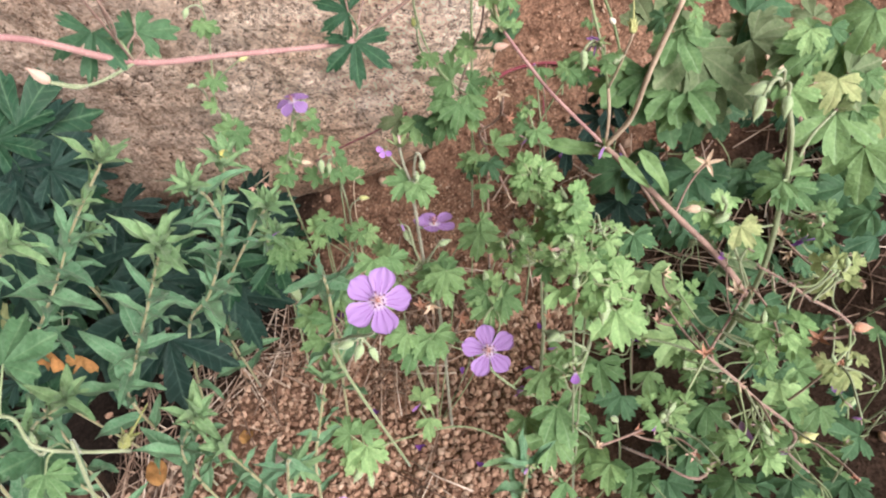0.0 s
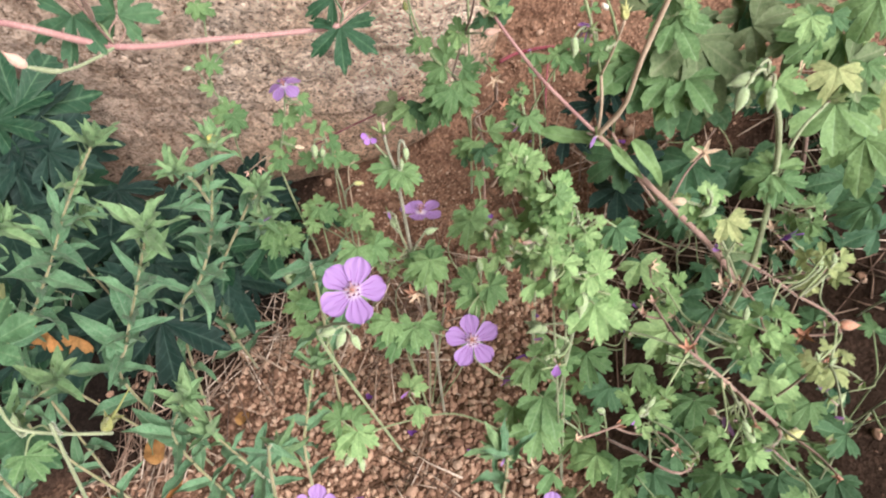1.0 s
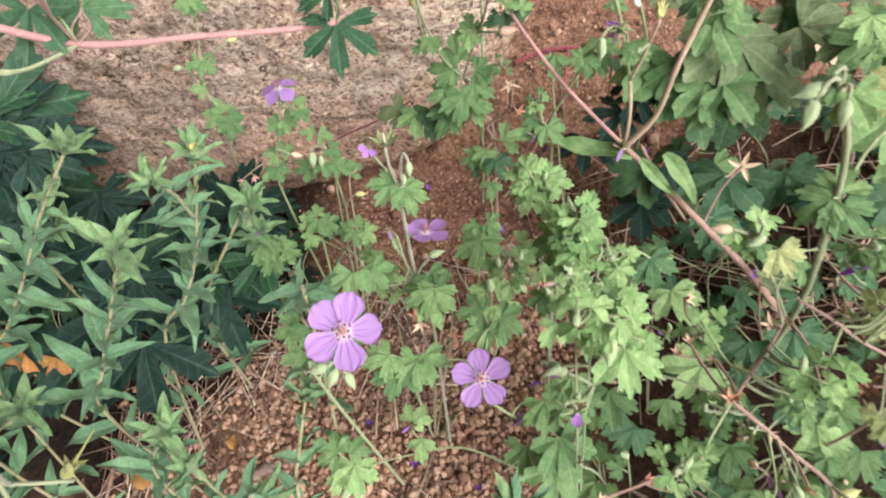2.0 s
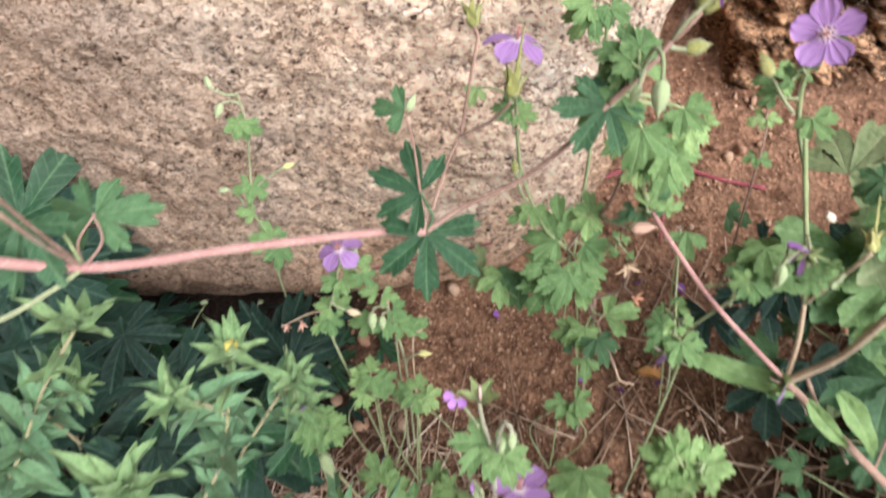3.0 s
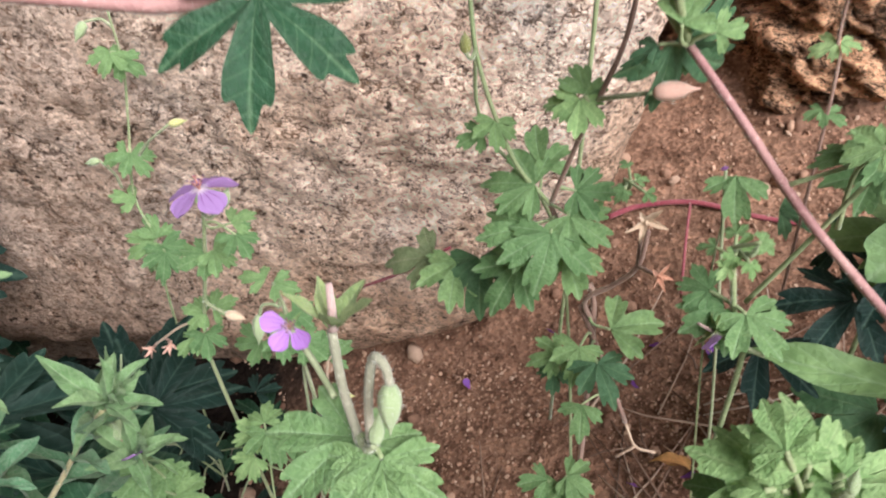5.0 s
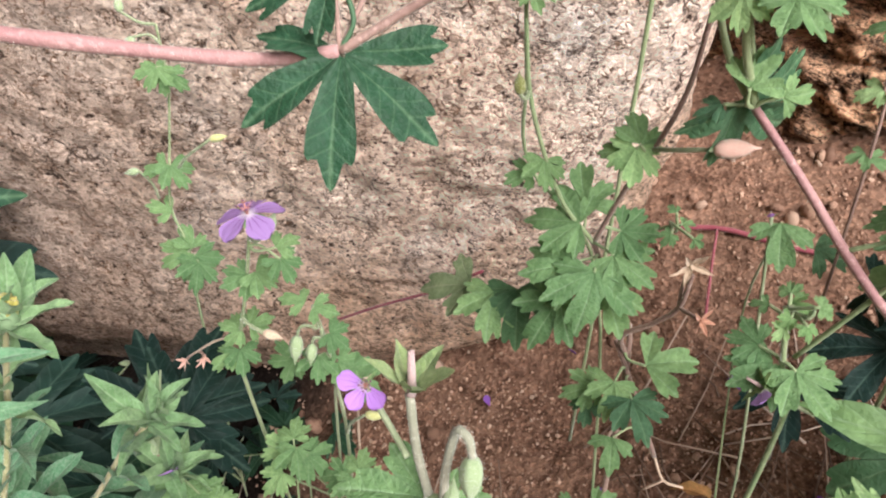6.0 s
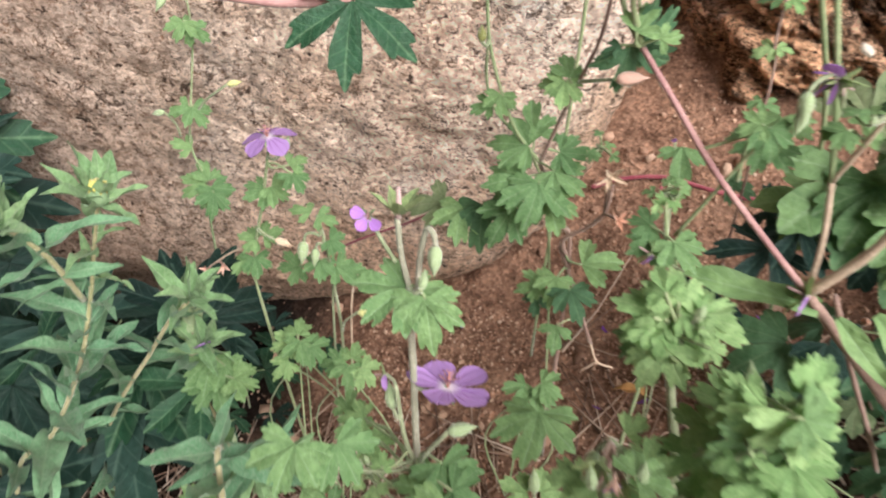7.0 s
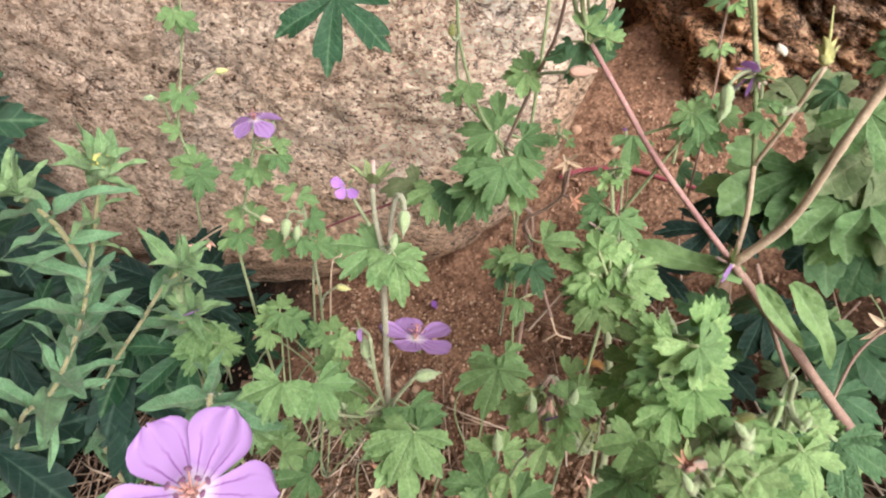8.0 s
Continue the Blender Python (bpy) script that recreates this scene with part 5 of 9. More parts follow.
p.leaf(0.0128, pose(0.027, 0.375, 0.0895, 1, -21, 106), "three", M_LEAF, root=(0.028, 0.38, -0.0104))

p = Plant("geranium_seedling", (0.075, 0.36, 0.0017), "small wild geranium with bright green tip leaves", "plant", "small geraniums on bare soil")
p.stem([(0.075, 0.36, 0.0017), (0.0702, 0.345, 0.1818), (0.0637, 0.342, 0.2044), (0.0584, 0.34, 0.2244)], 0.0011, 0.0008, M_GREEN)
p.twig((0.0599, 0.346, 0.2211))
p.leaf(0.0064, pose(0.0605, 0.3451, 0.2231, 18, 51, -131), "three", M_BRIGHT)
p.leaf(0.0035, pose(0.0565, 0.3319, 0.228, -43, -34, 166), "young", M_BRIGHT)
p.leaf(0.0038, pose(0.0592, 0.3435, 0.2268, 39, -18, -12), "young", M_LEAF)
p.leaf(0.0033, pose(0.0592, 0.3295, 0.2281, -31, 12, -165), "young", M_BRIGHT)
p.leaf(0.0046, pose(0.0553, 0.3429, 0.2231, -6, -17, 77), "three", M_LEAF)
p.leaf(0.0039, pose(0.0603, 0.3299, 0.2333, -3, 36, -78), "young", M_LEAF)
p.leaf(0.0045, pose(0.0561, 0.3318, 0.2254, -20, -37, 151), "three", M_BRIGHT)
p.bud(0.0025, pose(0.0601, 0.332, 0.2288, 52, -27, 164), M_BUD)
p.leaf(0.0129, pose(0.0611, 0.342, 0.2065, -19, -22, 138), "broad", M_LEAF)
p.leaf(0.0129, pose(0.0648, 0.338, 0.2084, -23, 16, -152), "broad", M_LEAF)
p.leaf(0.0088, pose(0.0573, 0.345, 0.2091, 5, -38, 72), "broad", M_LEAF)
p.leaf(0.0163, pose(0.0715, 0.4, 0.2149, -35, 3, 175), "three", M_LEAF, root=(0.1, 0.42, 0.0202))
p.wilted(0.0063, pose(0.0681, 0.4, 0.2165, 23, 29, 149), M_PETAL_DEEP, 1, root=(0.1, 0.42, 0.0202))

p = Plant("geranium_seedling", (0.135, 0.47, 0.0402), "thin wild geranium seedling before the brown rock", "plant", "small geraniums on bare soil")
p.stem([(0.13, 0.465, 0.0377), (0.116, 0.465, 0.214), (0.1106, 0.463, 0.2407), (0.1082, 0.462, 0.2622)], 0.0009, 0.0007, M_BROWN)
p.leaf(0.0104, pose(0.1106, 0.463, 0.2407, -37, -39, 117), "three", M_BRIGHT)
p.leaf(0.0083, pose(0.1116, 0.463, 0.2407, -2, 29, -107), "three", M_BRIGHT)
p.leaf(0.0118, pose(0.1079, 0.462, 0.2632, -12, -32, 72), "three", M_LEAF)
p.leaf(0.0114, pose(0.1086, 0.462, 0.2643, 43, 10, -25), "three", M_LEAF)
p.leaf(0.0083, pose(0.1112, 0.462, 0.2624, -40, 27, -169), "three", M_BRIGHT)
p.leaf(0.0088, pose(0.1154, 0.465, 0.2139, -22, 38, -132), "three", M_LEAF)
p.leaf(0.0079, pose(0.1139, 0.465, 0.2151, -28, -25, 113), "three", M_LEAF)

p = Plant("geranium", (0.16, 0.45, 0.0451), "wild geranium with a pale veined mauve flower", "plant")
p.stem([(0.15, 0.44, 0.0401), (0.1323, 0.42, 0.2009), (0.0951, 0.39, 0.2878), (0.0892, 0.386, 0.3092), (0.0876, 0.384, 0.3227)], 0.0014, 0.001, M_GREEN)
p.flower(0.0241, pose(0.0891, 0.383, 0.3274, 61, -19, -19), 0.12, 0.4, M_PETAL, 5, root=(0.0876, 0.384, 0.3227), spread=0)
p.bud(0.0096, pose(0.0776, 0.386, 0.3084, 11, 48, 140), M_LIME, root=(0.0919, 0.389, 0.2919))
p.twig((0.0897, 0.392, 0.3085))
p.leaf(0.0036, pose(0.0889, 0.3887, 0.3111, 34, 66, -96), "three", M_LEAF)
p.leaf(0.0038, pose(0.0845, 0.3832, 0.312, -74, -11, 158), "young", M_LEAF)
p.leaf(0.0046, pose(0.089, 0.3908, 0.3131, 27, 27, -30), "young", M_LEAF)
p.leaf(0.003, pose(0.0869, 0.379, 0.3133, -29, 36, -125), "three", M_LEAF)
p.leaf(0.0034, pose(0.0856, 0.3918, 0.3091, -47, -17, 136), "young", M_LEAF)
p.leaf(0.0032, pose(0.0899, 0.3856, 0.3141, 47, 42, -93), "young", M_LEAF)
p.leaf(0.0044, pose(0.0823, 0.3793, 0.3113, -33, -32, 146), "three", M_LEAF)
p.leaf(0.008, pose(0.0814, 0.386, 0.3008, -9, -41, 63), "broad", M_LEAF)
p.leaf(0.0108, pose(0.0979, 0.386, 0.2921, -32, 36, -165), "broad", M_LEAF)
p.leaf(0.012, pose(0.0691, 0.384, 0.3575, -60, 18, 162), "three", M_LEAF)
p.leaf(0.0139, pose(0.0908, 0.36, 0.2477, -24, 11, 159), "broad", M_LEAF)
p.leaf(0.0114, pose(0.086, 0.36, 0.2422, -18, -12, 101), "broad", M_LEAF)
p.leaf(0.014, pose(0.0886, 0.355, 0.2403, -22, -1, 148), "broad", M_LEAF)
p.bud(0.0074, pose(0.0875, 0.335, 0.2606, 150, -2, -24), M_BUD, root=(0.0935, 0.35, 0.2597))
p.wilted(0.0156, pose(0.0926, 0.335, 0.2695, -144, -59, -49), M_PETAL_DEEP, 2, root=(0.0935, 0.35, 0.2597))

p = Plant("geranium", (0.045, 0.425, 0.0029), "slender wild geranium with a drooping mauve flower", "plant")
p.stem([(0.045, 0.425, 0.0029), (0.0218, 0.41, 0.1735), (-0.0089, 0.415, 0.2162), (-0.0123, 0.405, 0.2506), (-0.0145, 0.39, 0.2887), (-0.0131, 0.375, 0.3107)], 0.0009, 0.0007, M_GREEN)
p.flower(0.0231, pose(-0.0145, 0.372, 0.3248, -3, 6, 15), -0.4, 0.4, M_PETAL, 5, root=(-0.0131, 0.375, 0.3107), spread=0)
p.leaf(0.0092, pose(-0.0159, 0.395, 0.2797, 17, -26, 78), "broad", M_LEAF)
p.leaf(0.0092, pose(-0.013, 0.395, 0.2788, -22, 40, -107), "broad", M_LEAF)
p.leaf(0.008, pose(-0.016, 0.395, 0.2818, 31, -16, 19), "three", M_LEAF)
p.leaf(0.0095, pose(-0.0313, 0.4, 0.2869, -28, -14, 164), "three", M_BRIGHT)

p = Plant("geranium", (0.03, 0.48, 0.0073), "wild geranium with pale stems and broad leaves against the boulder", "plant")
p.stem([(0.03, 0.48, 0.0073), (0.0236, 0.45, 0.2714), (0.0162, 0.44, 0.3073)], 0.0012, 0.001, M_GREEN)
p.stem([(0.0162, 0.44, 0.3073), (0.0095, 0.438, 0.3215), (0.002, 0.436, 0.3464)], 0.0008, 0.0007, M_BROWN)
p.stem([(0.0162, 0.44, 0.3073), (0.0131, 0.438, 0.3217), (0.0085, 0.436, 0.3486)], 0.0008, 0.0007, M_BROWN)
p.stem([(0.0162, 0.44, 0.3073), (0.0172, 0.438, 0.3219), (0.0167, 0.436, 0.3451)], 0.0008, 0.0007, M_BROWN)
p.stem([(0.0162, 0.44, 0.3073), (0.0198, 0.438, 0.322), (0.0212, 0.436, 0.3471)], 0.0008, 0.0007, M_BROWN)
p.leaf(0.0125, pose(0.0128, 0.438, 0.308, 1, -38, 99), "broad", M_LEAF)
p.leaf(0.0146, pose(0.0134, 0.438, 0.3033, -41, -17, 148), "broad", M_LEAF)
p.leaf(0.0108, pose(0.0217, 0.438, 0.3063, -26, 30, -137), "broad", M_LEAF)
p.leaf(0.0121, pose(0.0153, 0.438, 0.3058, -35, 7, -180), "broad", M_LEAF)

p = Plant("geranium", (-0.1, 0.4, -0.0492), "wild geranium with one open mauve flower before the boulder", "plant")
p.stem([(-0.1, 0.4, -0.0492), (-0.1188, 0.392, 0.1011), (-0.1163, 0.388, 0.1314), (-0.1045, 0.38, 0.1693), (-0.0977, 0.376, 0.1952)], 0.0011, 0.0008, M_GREEN)
p.flower(0.0240, pose(-0.0959, 0.374, 0.2057, 3, -8, 20), -0.30, 0.4, M_PETAL, 5, root=(-0.0977, 0.376, 0.1952), spread=0)
p.leaf(0.011, pose(-0.1015, 0.378, 0.1772, -25, -44, 157), "broad", M_LEAF)
p.leaf(0.0108, pose(-0.0985, 0.378, 0.1793, -46, 32, -120), "broad", M_LEAF)
p.leaf(0.0098, pose(-0.0883, 0.376, 0.1925, 20, 26, -32), "three", M_LEAF)
p.leaf(0.0095, pose(-0.0863, 0.374, 0.1895, -49, 15, -133), "broad", M_LEAF)
p.leaf(0.0107, pose(-0.1128, 0.386, 0.1424, 10, -33, 97), "broad", M_LEAF)
p.leaf(0.0106, pose(-0.1095, 0.386, 0.1448, 24, 31, -34), "broad", M_LEAF)
p.leaf(0.0112, pose(-0.1155, 0.386, 0.1311, -41, 5, -152), "broad", M_LEAF)
p.leaf(0.0112, pose(-0.1189, 0.386, 0.1285, -17, -22, 146), "three", M_LEAF)
p.bud(0.0074, pose(-0.0897, 0.374, 0.1989, 43, 22, 151), M_BUD)
p.bud(0.0074, pose(-0.1004, 0.38, 0.1487, -127, -59, -49), M_TAN)
p.stem([(-0.1137, 0.387, 0.1381), (-0.1287, 0.39, 0.1294), (-0.1447, 0.392, 0.1152)], 0.0007, 0.0006, M_STRAW)
p.dry_star(0.0114, pose(-0.1467, 0.392, 0.1128, -73, -33, 167), M_SALMON, rise=55)
p.dry_star(0.0125, pose(-0.1359, 0.39, 0.1192, -85, -65, -169), M_SALMON, rise=60)
p.dry_star(0.0108, pose(-0.127, 0.388, 0.1217, -83, -70, -155), M_SALMON, rise=60)

p = Plant("geranium_seedling", (-0.075, 0.4, -0.041), "small wild geranium with nodding hairy buds", "plant", "small geraniums on bare soil")
p.stem([(-0.075, 0.4, -0.041), (-0.0733, 0.392, 0.0782), (-0.0749, 0.388, 0.1179), (-0.0765, 0.384, 0.1459), (-0.0787, 0.38, 0.1663)], 0.0011, 0.0008, M_PALE)
p.stem([(-0.078, 0.395, -0.0428), (-0.077, 0.39, 0.1041), (-0.0733, 0.388, 0.1296)], 0.0009, 0.0007, M_PALE)
p.stem([(-0.07, 0.4, -0.0393), (-0.0671, 0.39, 0.1064), (-0.0599, 0.388, 0.1288)], 0.0008, 0.0006, M_STRAW)
p.bud(0.0102, pose(-0.0853, 0.378, 0.152, 159, -13, -27), M_BUD, root=(-0.0784, 0.382, 0.157), arch=0.005)
p.bud(0.0082, pose(-0.0804, 0.38, 0.1476, 159, -13, -27), M_BUD, root=(-0.077, 0.382, 0.1539), arch=0.003)
p.bud(0.0077, pose(-0.0622, 0.385, 0.1083, -114, -63, -54), M_LIME, root=(-0.0724, 0.39, 0.0887))
p.leaf(0.0103, pose(-0.0787, 0.38, 0.1663, -19, 43, -101), "three", M_LEAF)
p.leaf(0.0102, pose(-0.0815, 0.38, 0.1673, 18, -29, 86), "three", M_LEAF)
p.leaf(0.0102, pose(-0.0741, 0.382, 0.1528, -33, 32, -106), "broad", M_LEAF)
p.leaf(0.0113, pose(-0.0799, 0.384, 0.1381, -34, -9, -166), "broad", M_LEAF)
p.leaf(0.0119, pose(-0.0731, 0.386, 0.1346, -34, 30, -121), "broad", M_LEAF)
p.leaf(0.0122, pose(-0.0936, 0.39, 0.1275, -5, -48, 124), "broad", M_LEAF)
p.leaf(0.0126, pose(-0.0653, 0.39, 0.1224, 30, 24, -28), "three", M_LEAF)
p.leaf(0.0109, pose(-0.0685, 0.386, 0.132, 9, 36, -60), "three", M_LEAF)

p = Plant("geranium_seedling", (-0.09, 0.38, -0.0493), "low tuft of small wild geranium leaves", "plant", "small geraniums on bare soil")
p.leaf(0.0135, pose(-0.0903, 0.376, 0.0898, -26, -4, -158), "broad", M_LEAF, root=(-0.088, 0.372, -0.05))
p.leaf(0.0127, pose(-0.0964, 0.378, 0.0845, -7, -30, 118), "broad", M_BRIGHT, root=(-0.088, 0.372, -0.05))
p.leaf(0.0128, pose(-0.0851, 0.375, 0.0878, -16, 19, -106), "broad", M_LEAF, root=(-0.088, 0.372, -0.05))
p.leaf(0.0115, pose(-0.0935, 0.38, 0.0898, 20, -2, 20), "broad", M_LEAF, root=(-0.088, 0.372, -0.05))
p.leaf(0.0115, pose(-0.0951, 0.37, 0.0791, -17, -15, 153), "broad", M_BRIGHT, root=(-0.088, 0.372, -0.05))
p.leaf(0.0131, pose(-0.0624, 0.37, 0.0854, -26, -13, -166), "broad", M_LEAF, root=(-0.065, 0.37, -0.0428))
p.leaf(0.0124, pose(-0.056, 0.37, 0.085, -23, 17, -115), "broad", M_BRIGHT, root=(-0.065, 0.37, -0.0428))
p.leaf(0.0113, pose(-0.0679, 0.372, 0.0843, -4, -24, 103), "broad", M_LEAF, root=(-0.065, 0.37, -0.0428))
p.leaf(0.0104, pose(-0.0624, 0.375, 0.0851, 30, 4, 9), "broad", M_LEAF, root=(-0.065, 0.37, -0.0428))

p = Plant("geranium_seedling", (-0.165, 0.44, -0.0639), "slender wild geranium seedling standing before the boulder", "plant", "small geraniums on bare soil")
p.stem([(-0.165, 0.44, -0.0639), (-0.1741, 0.445, 0.0866), (-0.1745, 0.447, 0.1314), (-0.1815, 0.45, 0.1535), (-0.1754, 0.452, 0.1905), (-0.1706, 0.452, 0.2167), (-0.1696, 0.45, 0.2408)], 0.0009, 0.0006, M_GREEN)
p.leaf(0.0132, pose(-0.1754, 0.448, 0.1768, -55, 11, -126), "broad", M_LEAF)
p.leaf(0.0121, pose(-0.1772, 0.448, 0.1765, -14, -55, 131), "three", M_LEAF)
p.leaf(0.0126, pose(-0.1801, 0.448, 0.1509, 38, -45, 86), "three", M_LEAF)
p.leaf(0.0155, pose(-0.1701, 0.445, 0.1293, -50, 19, -139), "broad", M_LEAF)
p.leaf(0.0155, pose(-0.1736, 0.445, 0.1306, -23, -43, 159), "broad", M_LEAF)
p.leaf(0.0145, pose(-0.1714, 0.445, 0.133, 52, 6, 41), "three", M_LEAF)
p.leaf(0.0152, pose(-0.1675, 0.443, 0.1269, -37, -15, -152), "broad", M_LEAF)
p.leaf(0.0111, pose(-0.1703, 0.45, 0.2203, -46, -49, 160), "broad", M_LEAF)
p.leaf(0.0113, pose(-0.169, 0.45, 0.2205, -56, 40, -127), "three", M_LEAF)
p.bud(0.0073, pose(-0.1521, 0.447, 0.1932, -53, -75, -99), M_LIME, root=(-0.1733, 0.45, 0.1746))
p.bud(0.0071, pose(-0.1924, 0.447, 0.172, -156, 72, 32), M_BUD, root=(-0.1869, 0.45, 0.1563))
p.leaf(0.0109, pose(-0.1723, 0.448, 0.2232, -41, -17, -159), "broad", M_LEAF)
p.bud(0.0071, pose(-0.1827, 0.447, 0.2455, 6, 54, 135), M_BUD)
p.bud(0.0083, pose(-0.1794, 0.447, 0.2356, 143, 10, -21), M_BUD)

p = Plant("geranium", (0.01, 0.265, -0.0359), "wild geranium with a hairy nodding bud and mauve flowers", "plant")
p.stem([(0.012, 0.262, -0.0357), (0.0039, 0.262, 0.1261), (-0.0036, 0.266, 0.1567), (-0.0079, 0.27, 0.199), (-0.0102, 0.272, 0.2237)], 0.0014, 0.0012, M_FUZZ)
p.stem([(-0.0102, 0.272, 0.2237), (-0.0132, 0.275, 0.2308), (-0.0153, 0.278, 0.2401)], 0.001, 0.001, M_FUZZ)
p.wilted(0.0244, pose(-0.015, 0.278, 0.2406, 7, 5, 156), M_PETAL_DEEP, 0, root=(-0.0153, 0.278, 0.2401), rise=38)
p.flower(0.0097, pose(-0.0237, 0.281, 0.2369, 46, 0, 17), 0.2, 0.36, M_PETAL_DEEP, 3, root=(-0.0147, 0.275, 0.2285), spread=75)
p.bud(0.0069, pose(-0.0033, 0.268, 0.2405, 162, -16, -28), M_BUD, root=(-0.0075, 0.27, 0.2253), arch=0.004, thick=1.1)
p.leaf(0.0157, pose(-0.0108, 0.272, 0.2232, -12, -15, 143), "broad", M_LEAF, root=(-0.0102, 0.272, 0.2237))
p.leaf(0.0135, pose(-0.0051, 0.268, 0.2242, -39, 12, -168), "broad", M_LEAF, root=(-0.0102, 0.272, 0.2237))
p.leaf(0.01, pose(-0.0081, 0.27, 0.2241, -7, 22, -114), "broad", M_LEAF, root=(-0.0102, 0.272, 0.2237))
p.bud(0.0046, pose(-0.0061, 0.268, 0.227, 36, 32, 147), M_BUD)
p.stem([(-0.0036, 0.266, 0.1567), (-0.009, 0.268, 0.17), (-0.0125, 0.27, 0.1881)], 0.001, 0.0008, M_PALE)
p.bud(0.0074, pose(-0.0132, 0.27, 0.1789, 17, 47, 141), M_BUD)
p.flower(0.0250, pose(0.002, 0.272, 0.19, -15, 8, 25), 0.12, 0.4, M_PETAL, 5, root=(-0.0074, 0.27, 0.1894), spread=0)
p.wilted(0.0112, pose(-0.0165, 0.274, 0.188, -109, 75, 82), M_PETAL, 1, root=(-0.0125, 0.27, 0.1881))
p.bud(0.0077, pose(0.0046, 0.262, 0.1833, -75, -73, -80), M_BUD, root=(-0.0036, 0.266, 0.1567))
p.leaf(0.0145, pose(0.0036, 0.262, 0.1692, -21, 17, -140), "broad", M_LEAF)
p.leaf(0.015, pose(0.0021, 0.258, 0.1621, -20, -10, 143), "broad", M_LEAF)
p.leaf(0.0116, pose(0.0081, 0.255, 0.1676, -12, 22, -96), "broad", M_LEAF)
p.leaf(0.0085, pose(-0.0269, 0.285, 0.1532, 7, -29, 94), "broad", M_BRIGHT)
p.leaf(0.0101, pose(-0.0302, 0.285, 0.1507, -21, -3, -171), "broad", M_LEAF)
p.leaf(0.0103, pose(-0.0242, 0.28, 0.15, -25, 14, -137), "broad", M_BRIGHT)
p.twig((-0.023, 0.276, 0.1346))
p.leaf(0.0052, pose(-0.0187, 0.2667, 0.1503, -6, 38, -59), "three", M_BRIGHT)
p.leaf(0.0054, pose(-0.023, 0.2688, 0.1435, -12, -34, 107), "young", M_BRIGHT)
p.leaf(0.0046, pose(-0.0207, 0.2667, 0.1542, 18, -22, 30), "three", M_BRIGHT)
p.leaf(0.0057, pose(-0.016, 0.2615, 0.1515, -1, 32, -170), "young", M_BRIGHT)
p.leaf(0.0043, pose(-0.0256, 0.268, 0.1483, -9, -20, 104), "three", M_BRIGHT)
p.leaf(0.005, pose(-0.0137, 0.2596, 0.1646, 33, 1, 0), "young", M_BRIGHT)
p.leaf(0.0045, pose(-0.0177, 0.262, 0.1472, -39, 14, -165), "three", M_BRIGHT)
p.bud(0.0032, pose(-0.0213, 0.262, 0.1578, 33, 35, 146), M_BUD)
p.bud(0.0031, pose(-0.018, 0.262, 0.1615, -16, 61, 129), M_BUD)
p.leaf(0.0084, pose(-0.0342, 0.29, 0.1492, 22, 3, 10), "broad", M_LEAF)
p.dry_star(0.0172, pose(-0.0097, 0.29, 0.0897, -5, -7, 159), M_RUST, rise=35)
p.leaf(0.0204, pose(-0.0598, 0.33, 0.0176, -11, -28, 114), "broad", M_LEAF)
p.leaf(0.0187, pose(-0.083, 0.34, 0.0272, 20, -6, 38), "broad", M_LEAF)
p.leaf(0.0176, pose(-0.0778, 0.335, 0.0252, 7, 22, -53), "broad", M_LEAF)

p = Plant("geranium", (-0.02, 0.22, -0.0534), "wild geranium with an open pale mauve flower", "plant", "flowering geraniums")
p.stem([(-0.02, 0.235, -0.0509), (-0.0565, 0.225, 0.1186), (-0.0472, 0.215, 0.1561), (-0.0263, 0.194, 0.1903), (-0.0188, 0.182, 0.2295)], 0.0013, 0.0009, M_GREEN)
p.flower(0.0300, pose(-0.0185, 0.1785, 0.2345, 28, 3, 3), 0.1, 0.40, M_PETAL, 5, root=(-0.0188, 0.183, 0.227), spread=-14)
p.leaf(0.0135, pose(-0.0301, 0.24, 0.1943, -17, -11, 177), "broad", M_LEAF)
p.leaf(0.0125, pose(-0.0215, 0.245, 0.1912, -26, 17, -130), "broad", M_LEAF)
p.leaf(0.0161, pose(-0.0758, 0.26, 0.118, -5, -30, 115), "broad", M_LEAF)
p.leaf(0.0164, pose(-0.0722, 0.25, 0.1071, -25, -18, -178), "broad", M_LEAF)
p.leaf(0.0164, pose(-0.0624, 0.25, 0.1253, 21, -23, 71), "three", M_LEAF)
p.leaf(0.0179, pose(-0.0756, 0.27, 0.1289, 22, -8, 22), "three", M_LEAF)
p.bud(0.0096, pose(-0.0345, 0.2, 0.1721, 141, 10, -21), M_BUD)
p.bud(0.0086, pose(-0.0302, 0.2, 0.1695, 173, -42, -37), M_BUD)
p.bud(0.0096, pose(-0.0386, 0.2, 0.1745, -171, 68, 18), M_BUD)
p.leaf(0.0181, pose(-0.0085, 0.22, 0.144, -14, -9, 174), "broad", M_LEAF, root=(0, 0.265, -0.0392))
p.leaf(0.0155, pose(-0.0128, 0.22, 0.1549, -6, -18, 125), "broad", M_LEAF, root=(0, 0.265, -0.0392))
p.leaf(0.0165, pose(0.0029, 0.225, 0.1482, -14, 6, -151), "broad", M_LEAF, root=(0, 0.265, -0.0392))
p.leaf(0.0155, pose(0.0097, 0.235, 0.1909, -22, -5, 172), "broad", M_LEAF, root=(0, 0.265, -0.0392))
p.leaf(0.0141, pose(0.0065, 0.235, 0.1816, -21, 2, -149), "broad", M_LEAF, root=(0, 0.265, -0.0392))
